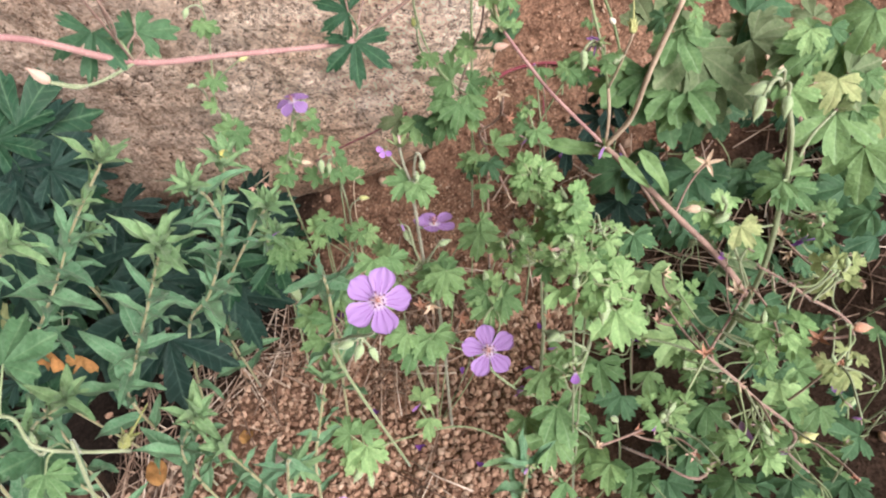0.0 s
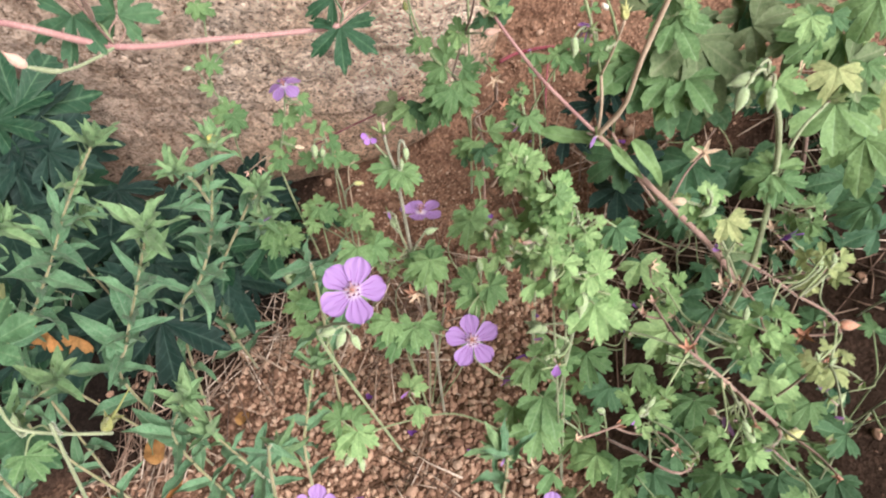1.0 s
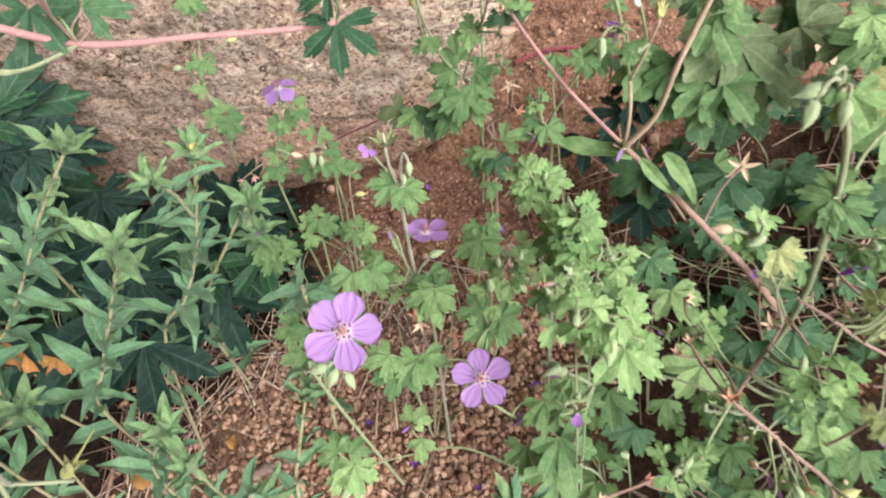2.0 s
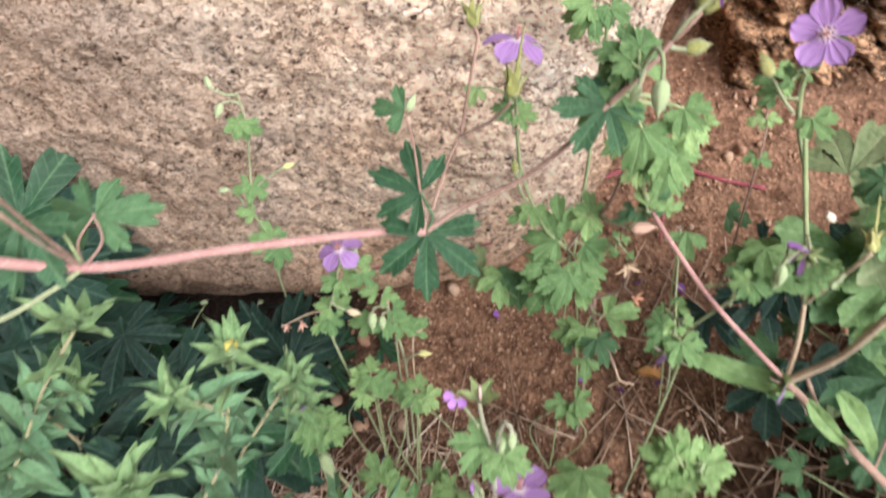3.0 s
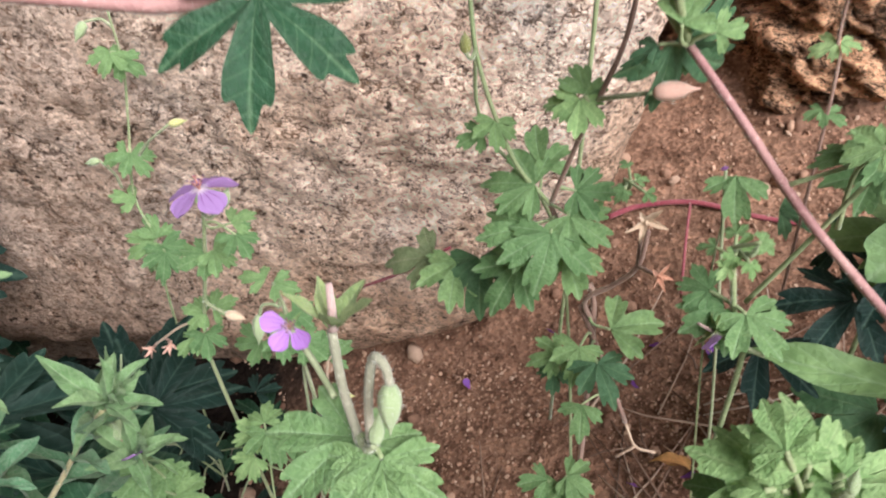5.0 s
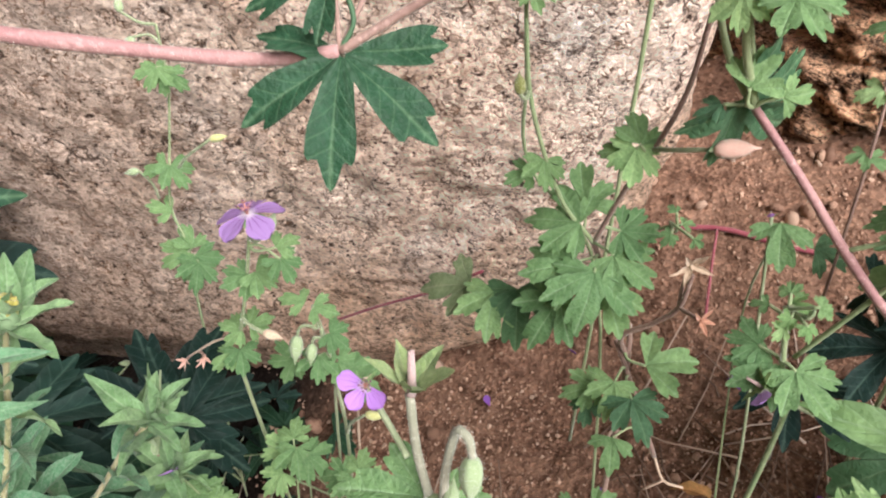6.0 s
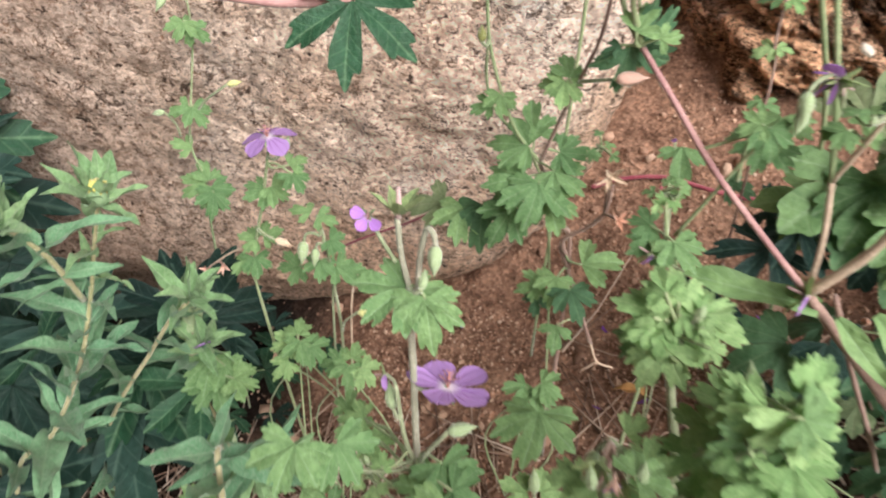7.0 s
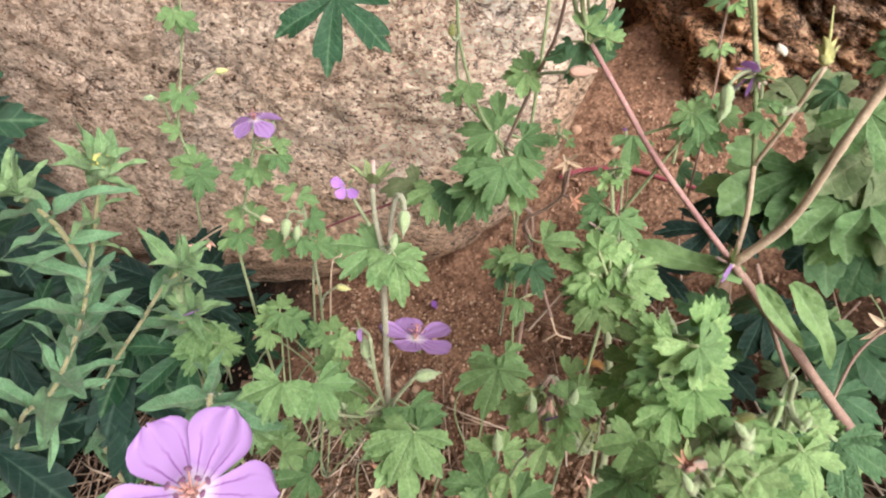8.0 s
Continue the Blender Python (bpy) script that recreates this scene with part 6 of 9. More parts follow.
p.leaf(0.016, pose(-0.0002, 0.22, 0.1496, -12, -8, 143), "broad", M_LEAF, root=(0, 0.265, -0.0392))
p.dry_star(0.0148, pose(0.001, 0.24, 0.1554, -69, -38, 169), M_TAN, root=(0, 0.265, -0.0392), rise=45)
p.dry_star(0.0137, pose(0.0176, 0.245, 0.1383, -59, -48, 174), M_RUST, root=(0.01, 0.265, -0.0359), rise=40)

p = Plant("geranium", (0.05, 0.24, -0.0269), "wild geranium with an open pale mauve flower", "plant", "flowering geraniums")
p.stem([(0.05, 0.24, -0.0269), (0.0723, 0.225, 0.0671), (0.0529, 0.218, 0.0994), (0.0358, 0.213, 0.129), (0.033, 0.214, 0.147)], 0.0011, 0.0008, M_GREEN)
p.flower(0.0315, pose(0.0333, 0.211, 0.1508, 26, -2, -1), 0.05, 0.36, M_PETAL, 5, root=(0.033, 0.214, 0.146), spread=10)
p.wilted(0.0156, pose(0.0575, 0.215, 0.1044, 162, -47, -39), M_PETAL_DEEP, 2)
p.leaf(0.0193, pose(0.0672, 0.22, 0.1156, -24, 13, -177), "broad", M_LEAF)
p.leaf(0.0188, pose(0.0602, 0.215, 0.0699, -9, 2, 176), "broad", M_LEAF)
p.leaf(0.0165, pose(0.0356, 0.24, 0.1557, -22, -10, 173), "broad", M_LEAF)
p.leaf(0.0146, pose(0.0323, 0.245, 0.1599, -8, -25, 88), "broad", M_LEAF)
p.leaf(0.0143, pose(0.0418, 0.24, 0.1635, -5, 19, -113), "broad", M_LEAF)
p.leaf(0.0257, pose(0.0772, 0.21, 0.0932, -12, 2, -153), "broad", M_LEAF)
p.leaf(0.0233, pose(0.0763, 0.2, 0.076, -16, -7, 158), "broad", M_LEAF)
p.leaf(0.0193, pose(0.0303, 0.3, 0.1562, -20, -3, -180), "broad", M_LEAF)

p = Plant("geranium_seedling", (-0.03, 0.2, -0.0601), "small sprawling wild geranium sprig on gravel", "plant", "small geraniums on bare soil")
p.stem([(0.06, 0.235, -0.0055), (0.0203, 0.24, 0.0117), (-0.0211, 0.23, 0.0126), (-0.0509, 0.225, -0.0003)], 0.0009, 0.0007, M_GREEN)
p.leaf(0.0216, pose(-0.05, 0.225, 0.0087, -13, -3, -175), "young", M_BRIGHT)
p.leaf(0.0187, pose(-0.0622, 0.23, 0.016, 4, -22, 70), "broad", M_LEAF)
p.leaf(0.0165, pose(-0.0539, 0.23, 0.0162, 16, 10, -26), "broad", M_LEAF)
p.leaf(0.0153, pose(-0.0586, 0.22, 0.0007, -23, -15, 167), "young", M_BRIGHT)
p.leaf(0.0141, pose(-0.0092, 0.235, 0.0559, 18, 7, -28), "broad", M_BRIGHT)
p.leaf(0.0169, pose(-0.0041, 0.235, 0.0328, -20, 4, 180), "three", M_BRIGHT)
p.wilted(0.0153, pose(-0.0088, 0.23, 0.0608, -161, -61, -52), M_PETAL_DEEP, 1, root=(-0.0044, 0.236, 0.0228))
p.bud(0.0123, pose(-0.0564, 0.22, -0.0179, 141, 24, -16), M_BUD)
p.bud(0.0109, pose(-0.0509, 0.22, -0.0275, 155, -28, -31), M_BUD)

p = Plant("geranium", (-0.045, 0.12, -0.0787), "wild geranium with open mauve flower close to the gravel", "plant", "flowering geraniums")
p.stem([(-0.045, 0.14, -0.0753), (-0.0359, 0.105, 0.1407), (-0.034, 0.110, 0.1607)], 0.001, 0.0008, M_GREEN)
p.flower(0.0196, pose(-0.034, 0.110, 0.1674, 16, 7, 8), 0.1, 0.4, M_PETAL, 5, root=(-0.034, 0.110, 0.1607), spread=0)

p = Plant("geranium", (0.08, 0.13, -0.0357), "wild geranium with open mauve flower among leaves", "plant", "flowering geraniums")
p.stem([(0.08, 0.15, -0.0323), (0.0717, 0.105, 0.1524), (0.0707, 0.111, 0.1643)], 0.001, 0.0008, M_GREEN)
p.flower(0.0193, pose(0.0692, 0.111, 0.1673, 15, -4, -2), 0.1, 0.4, M_PETAL, 5, root=(0.0707, 0.111, 0.1643), spread=0)

p = Plant("geranium", (0.08, 0.27, -0.0119), "leafy wild geranium with bright young leaves and pale buds", "plant")
p.stem([(0.08, 0.27, -0.0119), (0.075, 0.268, 0.08), (0.068, 0.265, 0.17), (0.06, 0.275, 0.205), (0.057, 0.277, 0.222)], 0.0015, 0.001, M_PALE)
p.stem([(0.068, 0.265, 0.17), (0.078, 0.255, 0.2), (0.0713, 0.25, 0.2282)], 0.0012, 0.001, M_PALE)
p.stem([(0.075, 0.268, 0.08), (0.062, 0.258, 0.1847), (0.0505, 0.253, 0.2004), (0.044, 0.25, 0.2062)], 0.0007, 0.0006, M_PALE)
p.stem([(0.075, 0.268, 0.08), (0.062, 0.255, 0.1844), (0.0573, 0.24, 0.1915)], 0.0007, 0.0006, M_PALE)
p.twig((0.0573, 0.284, 0.2183))
p.leaf(0.0067, pose(0.0553, 0.2694, 0.2316, 6, 24, -79), "young", M_BRIGHT)
p.leaf(0.0075, pose(0.0523, 0.2721, 0.2278, -16, 17, 148), "young", M_BRIGHT)
p.leaf(0.005, pose(0.0539, 0.28, 0.2277, 39, -11, 1), "young", M_BRIGHT)
p.leaf(0.009, pose(0.0596, 0.2817, 0.2187, -10, 10, -171), "young", M_BRIGHT)
p.leaf(0.005, pose(0.0494, 0.2686, 0.2299, -13, -6, 113), "three", M_BRIGHT)
p.leaf(0.0066, pose(0.059, 0.2705, 0.2333, 18, 28, -37), "three", M_BRIGHT)
p.leaf(0.0065, pose(0.0523, 0.2688, 0.2253, -23, -17, 125), "young", M_BRIGHT)
p.leaf(0.0073, pose(0.0503, 0.2694, 0.2373, 22, -31, 9), "young", M_BRIGHT)
p.leaf(0.0049, pose(0.06, 0.2661, 0.2315, 19, 36, -88), "young", M_BRIGHT)
p.leaf(0.0058, pose(0.0489, 0.2678, 0.2266, -4, -35, 118), "three", M_BRIGHT)
p.bud(0.0039, pose(0.0515, 0.27, 0.227, 46, -46, 173), M_BUD)
p.twig((0.0605, 0.281, 0.2151))
p.leaf(0.0063, pose(0.0601, 0.2768, 0.2214, 13, -1, -26), "young", M_BRIGHT)
p.leaf(0.0065, pose(0.0576, 0.2777, 0.2177, -16, 6, 142), "three", M_BRIGHT)
p.leaf(0.0059, pose(0.0593, 0.2775, 0.2243, 25, -14, -1), "young", M_BRIGHT)
p.leaf(0.0059, pose(0.0618, 0.2748, 0.2187, -18, 18, -146), "young", M_BRIGHT)
p.leaf(0.0044, pose(0.0537, 0.2721, 0.2224, -33, -31, 117), "young", M_BRIGHT)
p.leaf(0.0052, pose(0.0613, 0.2759, 0.2267, 41, 18, -16), "young", M_BRIGHT)
p.leaf(0.006, pose(0.0619, 0.279, 0.2124, -15, 8, 165), "young", M_BRIGHT)
p.leaf(0.0054, pose(0.0521, 0.2697, 0.2293, 23, -55, 50), "young", M_BRIGHT)
p.leaf(0.0052, pose(0.0629, 0.2655, 0.2265, -14, 39, -87), "young", M_BRIGHT)
p.bud(0.0033, pose(0.0586, 0.267, 0.2336, 51, 0, 157), M_BUD)
p.leaf(0.0098, pose(0.0522, 0.28, 0.2144, -26, -14, 130), "broad", M_LEAF)
p.leaf(0.0104, pose(0.0628, 0.275, 0.2251, -7, 34, -104), "broad", M_BRIGHT)
p.wilted(0.0167, pose(0.0581, 0.268, 0.2202, 139, 26, -16), M_PETAL_DEEP, 0, root=(0.0572, 0.275, 0.2217))
p.wilted(0.0112, pose(0.0687, 0.248, 0.2293, 31, 19, 152), M_PETAL_DEEP, 0, root=(0.0713, 0.25, 0.2282))
p.wilted(0.0157, pose(0.045, 0.249, 0.2008, 139, 8, -21), M_PETAL_DEEP, 0)
p.wilted(0.0125, pose(0.0497, 0.246, 0.1974, 176, -43, -37), M_PETAL, 1)
p.leaf(0.0111, pose(0.0507, 0.272, 0.2287, 11, -24, 83), "young", M_BRIGHT)
p.leaf(0.0099, pose(0.054, 0.27, 0.2348, 48, -1, 12), "young", M_BRIGHT)
p.leaf(0.0102, pose(0.0592, 0.27, 0.2321, 22, 10, -64), "broad", M_BRIGHT)
p.leaf(0.0116, pose(0.0537, 0.268, 0.2223, -32, 1, 154), "young", M_BRIGHT)
p.leaf(0.0124, pose(0.0719, 0.236, 0.2188, -12, 6, 172), "broad", M_BRIGHT)
p.leaf(0.0112, pose(0.076, 0.238, 0.2238, -17, 26, -136), "young", M_BRIGHT)
p.leaf(0.0087, pose(0.0765, 0.243, 0.2285, 34, 35, -67), "broad", M_BRIGHT)
p.leaf(0.0097, pose(0.0694, 0.24, 0.2167, -30, -15, 128), "broad", M_BRIGHT)
p.leaf(0.0087, pose(0.0722, 0.24, 0.2284, 45, 5, -25), "young", M_BRIGHT)
p.leaf(0.0086, pose(0.0633, 0.25, 0.218, -14, -28, 67), "young", M_BRIGHT)
p.leaf(0.0130, pose(0.0710, 0.2380, 0.2380, -72, 21, -157), "broad", M_BRIGHT, root=(0.0713, 0.25, 0.2182))
p.leaf(0.0106, pose(0.0730, 0.2400, 0.2400, 15, 59, -45), "broad", M_BRIGHT, root=(0.0713, 0.25, 0.2182))
p.leaf(0.0101, pose(0.0720, 0.2360, 0.2390, -45, 50, -114), "broad", M_LEAF, root=(0.0713, 0.25, 0.2182))
p.leaf(0.0098, pose(0.0680, 0.2400, 0.2350, -74, -30, 177), "young", M_BRIGHT, root=(0.0713, 0.25, 0.2182))
p.leaf(0.0082, pose(0.0630, 0.2430, 0.2330, -11, -54, 99), "young", M_BRIGHT, root=(0.0713, 0.25, 0.2182))
p.leaf(0.0060, pose(0.0650, 0.2430, 0.2350, 49, -29, 30), "young", M_BRIGHT, root=(0.0713, 0.25, 0.2182))
p.leaf(0.0072, pose(0.0750, 0.2430, 0.2400, 55, 25, 1), "young", M_LEAF, root=(0.0713, 0.25, 0.2182))
p.leaf(0.0133, pose(0.0690, 0.2400, 0.2290, -79, -3, -175), "broad", M_LEAF, root=(0.0713, 0.25, 0.2182))
p.bud(0.0112, pose(0.068, 0.25, 0.2273, -124, 75, 56), M_BUD, root=(0.0722, 0.251, 0.2170), arch=0.003)
p.bud(0.0100, pose(0.0704, 0.25, 0.224, 31, 36, 146), M_BUD, root=(0.0723, 0.25, 0.2245))
p.bud(0.0100, pose(0.0693, 0.25, 0.2176, 158, 48, -6), M_BUD)
p.twig((0.0713, 0.251, 0.2103))
p.leaf(0.0043, pose(0.0665, 0.2352, 0.2274, 0, 7, -138), "three", M_BRIGHT)
p.leaf(0.005, pose(0.0647, 0.2361, 0.2244, -19, -18, 113), "three", M_BRIGHT)
p.leaf(0.0043, pose(0.069, 0.2456, 0.2216, 34, 21, -20), "three", M_BRIGHT)
p.leaf(0.0047, pose(0.0679, 0.2341, 0.2257, -19, 33, -146), "three", M_BRIGHT)
p.leaf(0.0056, pose(0.0662, 0.2508, 0.2131, -10, -35, 91), "young", M_BRIGHT)
p.leaf(0.0044, pose(0.0688, 0.24, 0.2278, 23, -23, -35), "young", M_LEAF)
p.leaf(0.004, pose(0.0698, 0.2419, 0.2151, -21, 24, -161), "three", M_BRIGHT)
p.leaf(0.0037, pose(0.0633, 0.2437, 0.2232, 6, -35, 55), "three", M_BRIGHT)
p.leaf(0.0043, pose(0.0732, 0.2414, 0.2204, -13, 24, -115), "young", M_BRIGHT)
p.bud(0.0029, pose(0.0687, 0.237, 0.2251, 44, -49, 175), M_BUD)
p.leaf(0.0115, pose(0.0737, 0.243, 0.2198, -24, 11, 176), "broad", M_BRIGHT)
p.leaf(0.0091, pose(0.0759, 0.245, 0.2224, -4, 40, -104), "broad", M_BRIGHT)
p.leaf(0.009, pose(0.0781, 0.25, 0.2241, 20, 9, -41), "broad", M_LEAF)
p.leaf(0.0093, pose(0.0711, 0.24, 0.2182, -26, -9, 137), "broad", M_LEAF)
p.leaf(0.0107, pose(0.0644, 0.25, 0.2076, -9, -16, 124), "broad", M_BRIGHT)
p.leaf(0.0113, pose(0.0693, 0.24, 0.2092, -15, 21, -153), "broad", M_BRIGHT)
p.leaf(0.0121, pose(0.0688, 0.25, 0.2021, -23, 6, 170), "broad", M_LEAF)
p.bud(0.0068, pose(0.0416, 0.25, 0.2022, 153, -2, -24), M_BUD)
p.bud(0.008, pose(0.0457, 0.248, 0.1975, 158, -13, -27), M_BUD)
p.bud(0.0068, pose(0.0477, 0.246, 0.1956, -170, -41, -36), M_TAN)
p.bud(0.0064, pose(0.0418, 0.25, 0.1916, 158, 49, -6), M_BUD)
p.dry_star(0.0136, pose(0.0408, 0.238, 0.2141, 114, -46, -39), M_SEPAL, rise=45)
p.dry_star(0.0129, pose(0.0461, 0.236, 0.2106, -144, -74, -92), M_SEPAL, rise=55)
p.dry_star(0.0084, pose(0.0434, 0.234, 0.2142, 147, -65, -57), M_SALMON, rise=60)
p.dry_star(0.0089, pose(0.0409, 0.238, 0.2017, -82, 54, 136), M_SALMON, rise=50)
p.dry_star(0.008, pose(0.0446, 0.246, 0.191, -68, 14, 153), M_RUST, rise=40)
p.leaf(0.0076, pose(0.0534, 0.25, 0.2021, -10, 33, -100), "broad", M_LEAF)
p.twig((0.0547, 0.246, 0.1885))
p.leaf(0.0037, pose(0.0545, 0.2427, 0.1948, 3, 53, -72), "three", M_YELLOW)
p.leaf(0.0029, pose(0.0537, 0.2458, 0.1877, -31, -28, 164), "young", M_YELLOW)
p.leaf(0.0028, pose(0.0527, 0.2413, 0.1995, 37, 11, 33), "young", M_YELLOW)
p.leaf(0.0037, pose(0.0577, 0.2459, 0.1893, -24, 17, -132), "three", M_YELLOW)
p.leaf(0.0035, pose(0.0501, 0.2447, 0.1918, 5, -20, 61), "young", M_YELLOW)
p.leaf(0.0026, pose(0.0549, 0.2338, 0.2074, 26, 10, -38), "three", M_YELLOW)
p.bud(0.0021, pose(0.0505, 0.232, 0.206, 3, 54, 136), M_BUD)
p.wilted(0.006, pose(0.0418, 0.25, 0.1763, -71, -75, -98), M_PETAL_DEEP, 1)
p.leaf(0.0077, pose(0.0481, 0.255, 0.2045, 18, 26, -43), "three", M_BRIGHT)

p = Plant("geranium", (0.1, 0.2, -0.0172), "leafy wild geranium with rusty dry calyces and bright leaves", "plant")
p.stem([(0.1, 0.2, -0.0172), (0.0658, 0.19, 0.2438), (0.0621, 0.19, 0.2502)], 0.0008, 0.0006, M_PALE)
p.stem([(0.1, 0.2, -0.0172), (0.0744, 0.2, 0.2454), (0.0795, 0.205, 0.25)], 0.0008, 0.0006, M_PALE)
p.dry_star(0.007, pose(0.0517, 0.172, 0.2739, -1, 10, 154), M_SEPAL, rise=50)
p.dry_star(0.0045, pose(0.0509, 0.17, 0.2765, -15, 25, 150), M_RUST, rise=60)
p.twig((0.0664, 0.191, 0.2535))
p.leaf(0.0046, pose(0.0652, 0.1888, 0.2587, 24, 22, -52), "young", M_BRIGHT)
p.leaf(0.0042, pose(0.0619, 0.1858, 0.2597, -41, -15, 107), "three", M_BRIGHT)
p.leaf(0.0032, pose(0.0601, 0.1831, 0.2677, 34, -27, -32), "young", M_BRIGHT)
p.leaf(0.0045, pose(0.0675, 0.1886, 0.2571, -11, -7, -148), "young", M_BRIGHT)
p.leaf(0.0037, pose(0.0618, 0.1906, 0.2578, 6, -18, 79), "young", M_BRIGHT)
p.leaf(0.0035, pose(0.0606, 0.1794, 0.2726, 13, -9, -26), "young", M_BRIGHT)
p.leaf(0.0034, pose(0.0614, 0.1796, 0.2635, -9, 31, -169), "young", M_BRIGHT)
p.leaf(0.0037, pose(0.0586, 0.1842, 0.268, 23, -42, -5), "young", M_BRIGHT)
p.leaf(0.004, pose(0.0615, 0.1757, 0.2707, 20, 24, -99), "young", M_BRIGHT)
p.leaf(0.005, pose(0.0616, 0.1873, 0.2541, -8, -24, 107), "three", M_BRIGHT)
p.bud(0.0023, pose(0.059, 0.177, 0.2745, 52, -24, 163), M_BUD)
p.bud(0.0023, pose(0.0597, 0.177, 0.2742, -12, 59, 131), M_BUD)
p.bud(0.0022, pose(0.0588, 0.177, 0.2758, -14, 60, 130), M_BUD)
p.twig((0.0627, 0.186, 0.252))
p.leaf(0.0029, pose(0.0556, 0.1723, 0.2712, 20, 12, -100), "three", M_BRIGHT)
p.leaf(0.004, pose(0.06, 0.1839, 0.2546, -23, -15, 119), "young", M_BRIGHT)
p.leaf(0.0035, pose(0.059, 0.181, 0.264, 32, 15, -48), "young", M_LEAF)
p.leaf(0.0042, pose(0.0628, 0.1828, 0.2547, -42, -1, -167), "three", M_BRIGHT)
p.leaf(0.0041, pose(0.0572, 0.1833, 0.2567, -22, -39, 111), "young", M_BRIGHT)
p.leaf(0.0037, pose(0.0565, 0.1743, 0.2732, 33, -13, -23), "young", M_BRIGHT)
p.leaf(0.0032, pose(0.0609, 0.1797, 0.2563, -39, 7, -173), "young", M_BRIGHT)
p.leaf(0.0036, pose(0.0558, 0.1826, 0.2617, 41, -9, 20), "three", M_BRIGHT)
p.leaf(0.0034, pose(0.0607, 0.1754, 0.2678, -14, 39, -128), "three", M_BRIGHT)
p.bud(0.0022, pose(0.0534, 0.172, 0.27, 5, 53, 137), M_BUD)
p.twig((0.0748, 0.196, 0.242))
p.leaf(0.0034, pose(0.0692, 0.1868, 0.2556, 17, -4, -57), "young", M_LEAF)
p.leaf(0.0045, pose(0.0677, 0.1875, 0.2528, -11, -13, 88), "three", M_LEAF)
p.leaf(0.0031, pose(0.0686, 0.1875, 0.258, 50, -5, 16), "three", M_LEAF)
p.leaf(0.0038, pose(0.0683, 0.182, 0.2599, 26, 27, -99), "young", M_LEAF)
p.leaf(0.0048, pose(0.0689, 0.1923, 0.2464, -13, 6, 111), "three", M_LEAF)
p.leaf(0.0047, pose(0.075, 0.1926, 0.251, 22, 24, -84), "three", M_LEAF)
p.leaf(0.0048, pose(0.0704, 0.1891, 0.2465, -8, 0, 141), "three", M_LEAF)
p.leaf(0.0034, pose(0.0636, 0.1861, 0.2594, 43, -43, -19), "three", M_LEAF)
p.leaf(0.0046, pose(0.0777, 0.1935, 0.2442, 3, 11, -161), "young", M_LEAF)
p.bud(0.0023, pose(0.0629, 0.182, 0.2648, 43, -50, 175), M_BUD)
p.twig((0.0843, 0.211, 0.2437))
p.leaf(0.0028, pose(0.0772, 0.1999, 0.2573, 28, 40, -77), "young", M_BRIGHT)
p.leaf(0.0037, pose(0.0758, 0.1983, 0.2562, -21, 17, 151), "three", M_BRIGHT)
p.leaf(0.003, pose(0.0775, 0.2035, 0.2559, 55, -31, -13), "young", M_BRIGHT)
p.leaf(0.0031, pose(0.0812, 0.2031, 0.2509, -20, 39, -170), "three", M_BRIGHT)
p.leaf(0.0045, pose(0.0722, 0.1962, 0.2587, -5, 3, 138), "young", M_BRIGHT)
p.leaf(0.0035, pose(0.0819, 0.2056, 0.2544, 37, 5, -42), "young", M_BRIGHT)
p.leaf(0.0041, pose(0.0816, 0.2041, 0.2476, -3, 11, -145), "young", M_BRIGHT)
p.leaf(0.0028, pose(0.0727, 0.1993, 0.2605, 37, -22, -7), "three", M_LEAF)
p.leaf(0.0046, pose(0.0874, 0.2101, 0.2473, -14, 56, -99), "young", M_BRIGHT)
p.bud(0.0022, pose(0.0771, 0.197, 0.259, 50, -31, 166), M_BUD)
p.leaf(0.0077, pose(0.0809, 0.2, 0.2506, -16, 18, -160), "broad", M_BRIGHT)
p.leaf(0.0078, pose(0.0811, 0.205, 0.2458, -27, 9, 144), "broad", M_BRIGHT)
p.bud(0.0053, pose(0.0769, 0.21, 0.2464, -174, 68, 17), M_POD, root=(0.0815, 0.21, 0.2478))
p.leaf(0.0073, pose(0.0602, 0.2, 0.2406, -23, -10, 104), "broad", M_BRIGHT)
p.leaf(0.0108, pose(0.0619, 0.22, 0.2227, -21, -8, 156), "broad", M_BRIGHT)
p.leaf(0.0134, pose(0.0988, 0.22, 0.2345, -21, 20, -174), "broad", M_SHADE)
p.leaf(0.0089, pose(0.0558, 0.2, 0.234, -21, 7, 170), "broad", M_LEAF)

p = Plant("geranium", (0.03, 0.35, -0.0148), "low wild geranium with hairy buds near the path", "plant")
p.stem([(0.03, 0.35, -0.0148), (0.0388, 0.33, 0.0419), (0.0383, 0.335, 0.0633)], 0.001, 0.0008, M_PALE)
p.leaf(0.0139, pose(0.0355, 0.335, 0.0623, -2, -19, 79), "broad", M_BRIGHT)
p.leaf(0.0139, pose(0.0411, 0.335, 0.0642, 17, 21, -46), "broad", M_BRIGHT)
p.leaf(0.017, pose(0.0376, 0.33, 0.0511, -17, -4, 160), "broad", M_BRIGHT)
p.leaf(0.0166, pose(0.0459, 0.33, 0.054, -12, 20, -145), "broad", M_BRIGHT)
p.bud(0.0093, pose(0.0559, 0.32, 0.0924, -171, -40, -36), M_BUD, root=(0.0466, 0.33, 0.0495))
p.bud(0.0102, pose(0.0382, 0.333, 0.0658, 28, 39, 144), M_BUD)

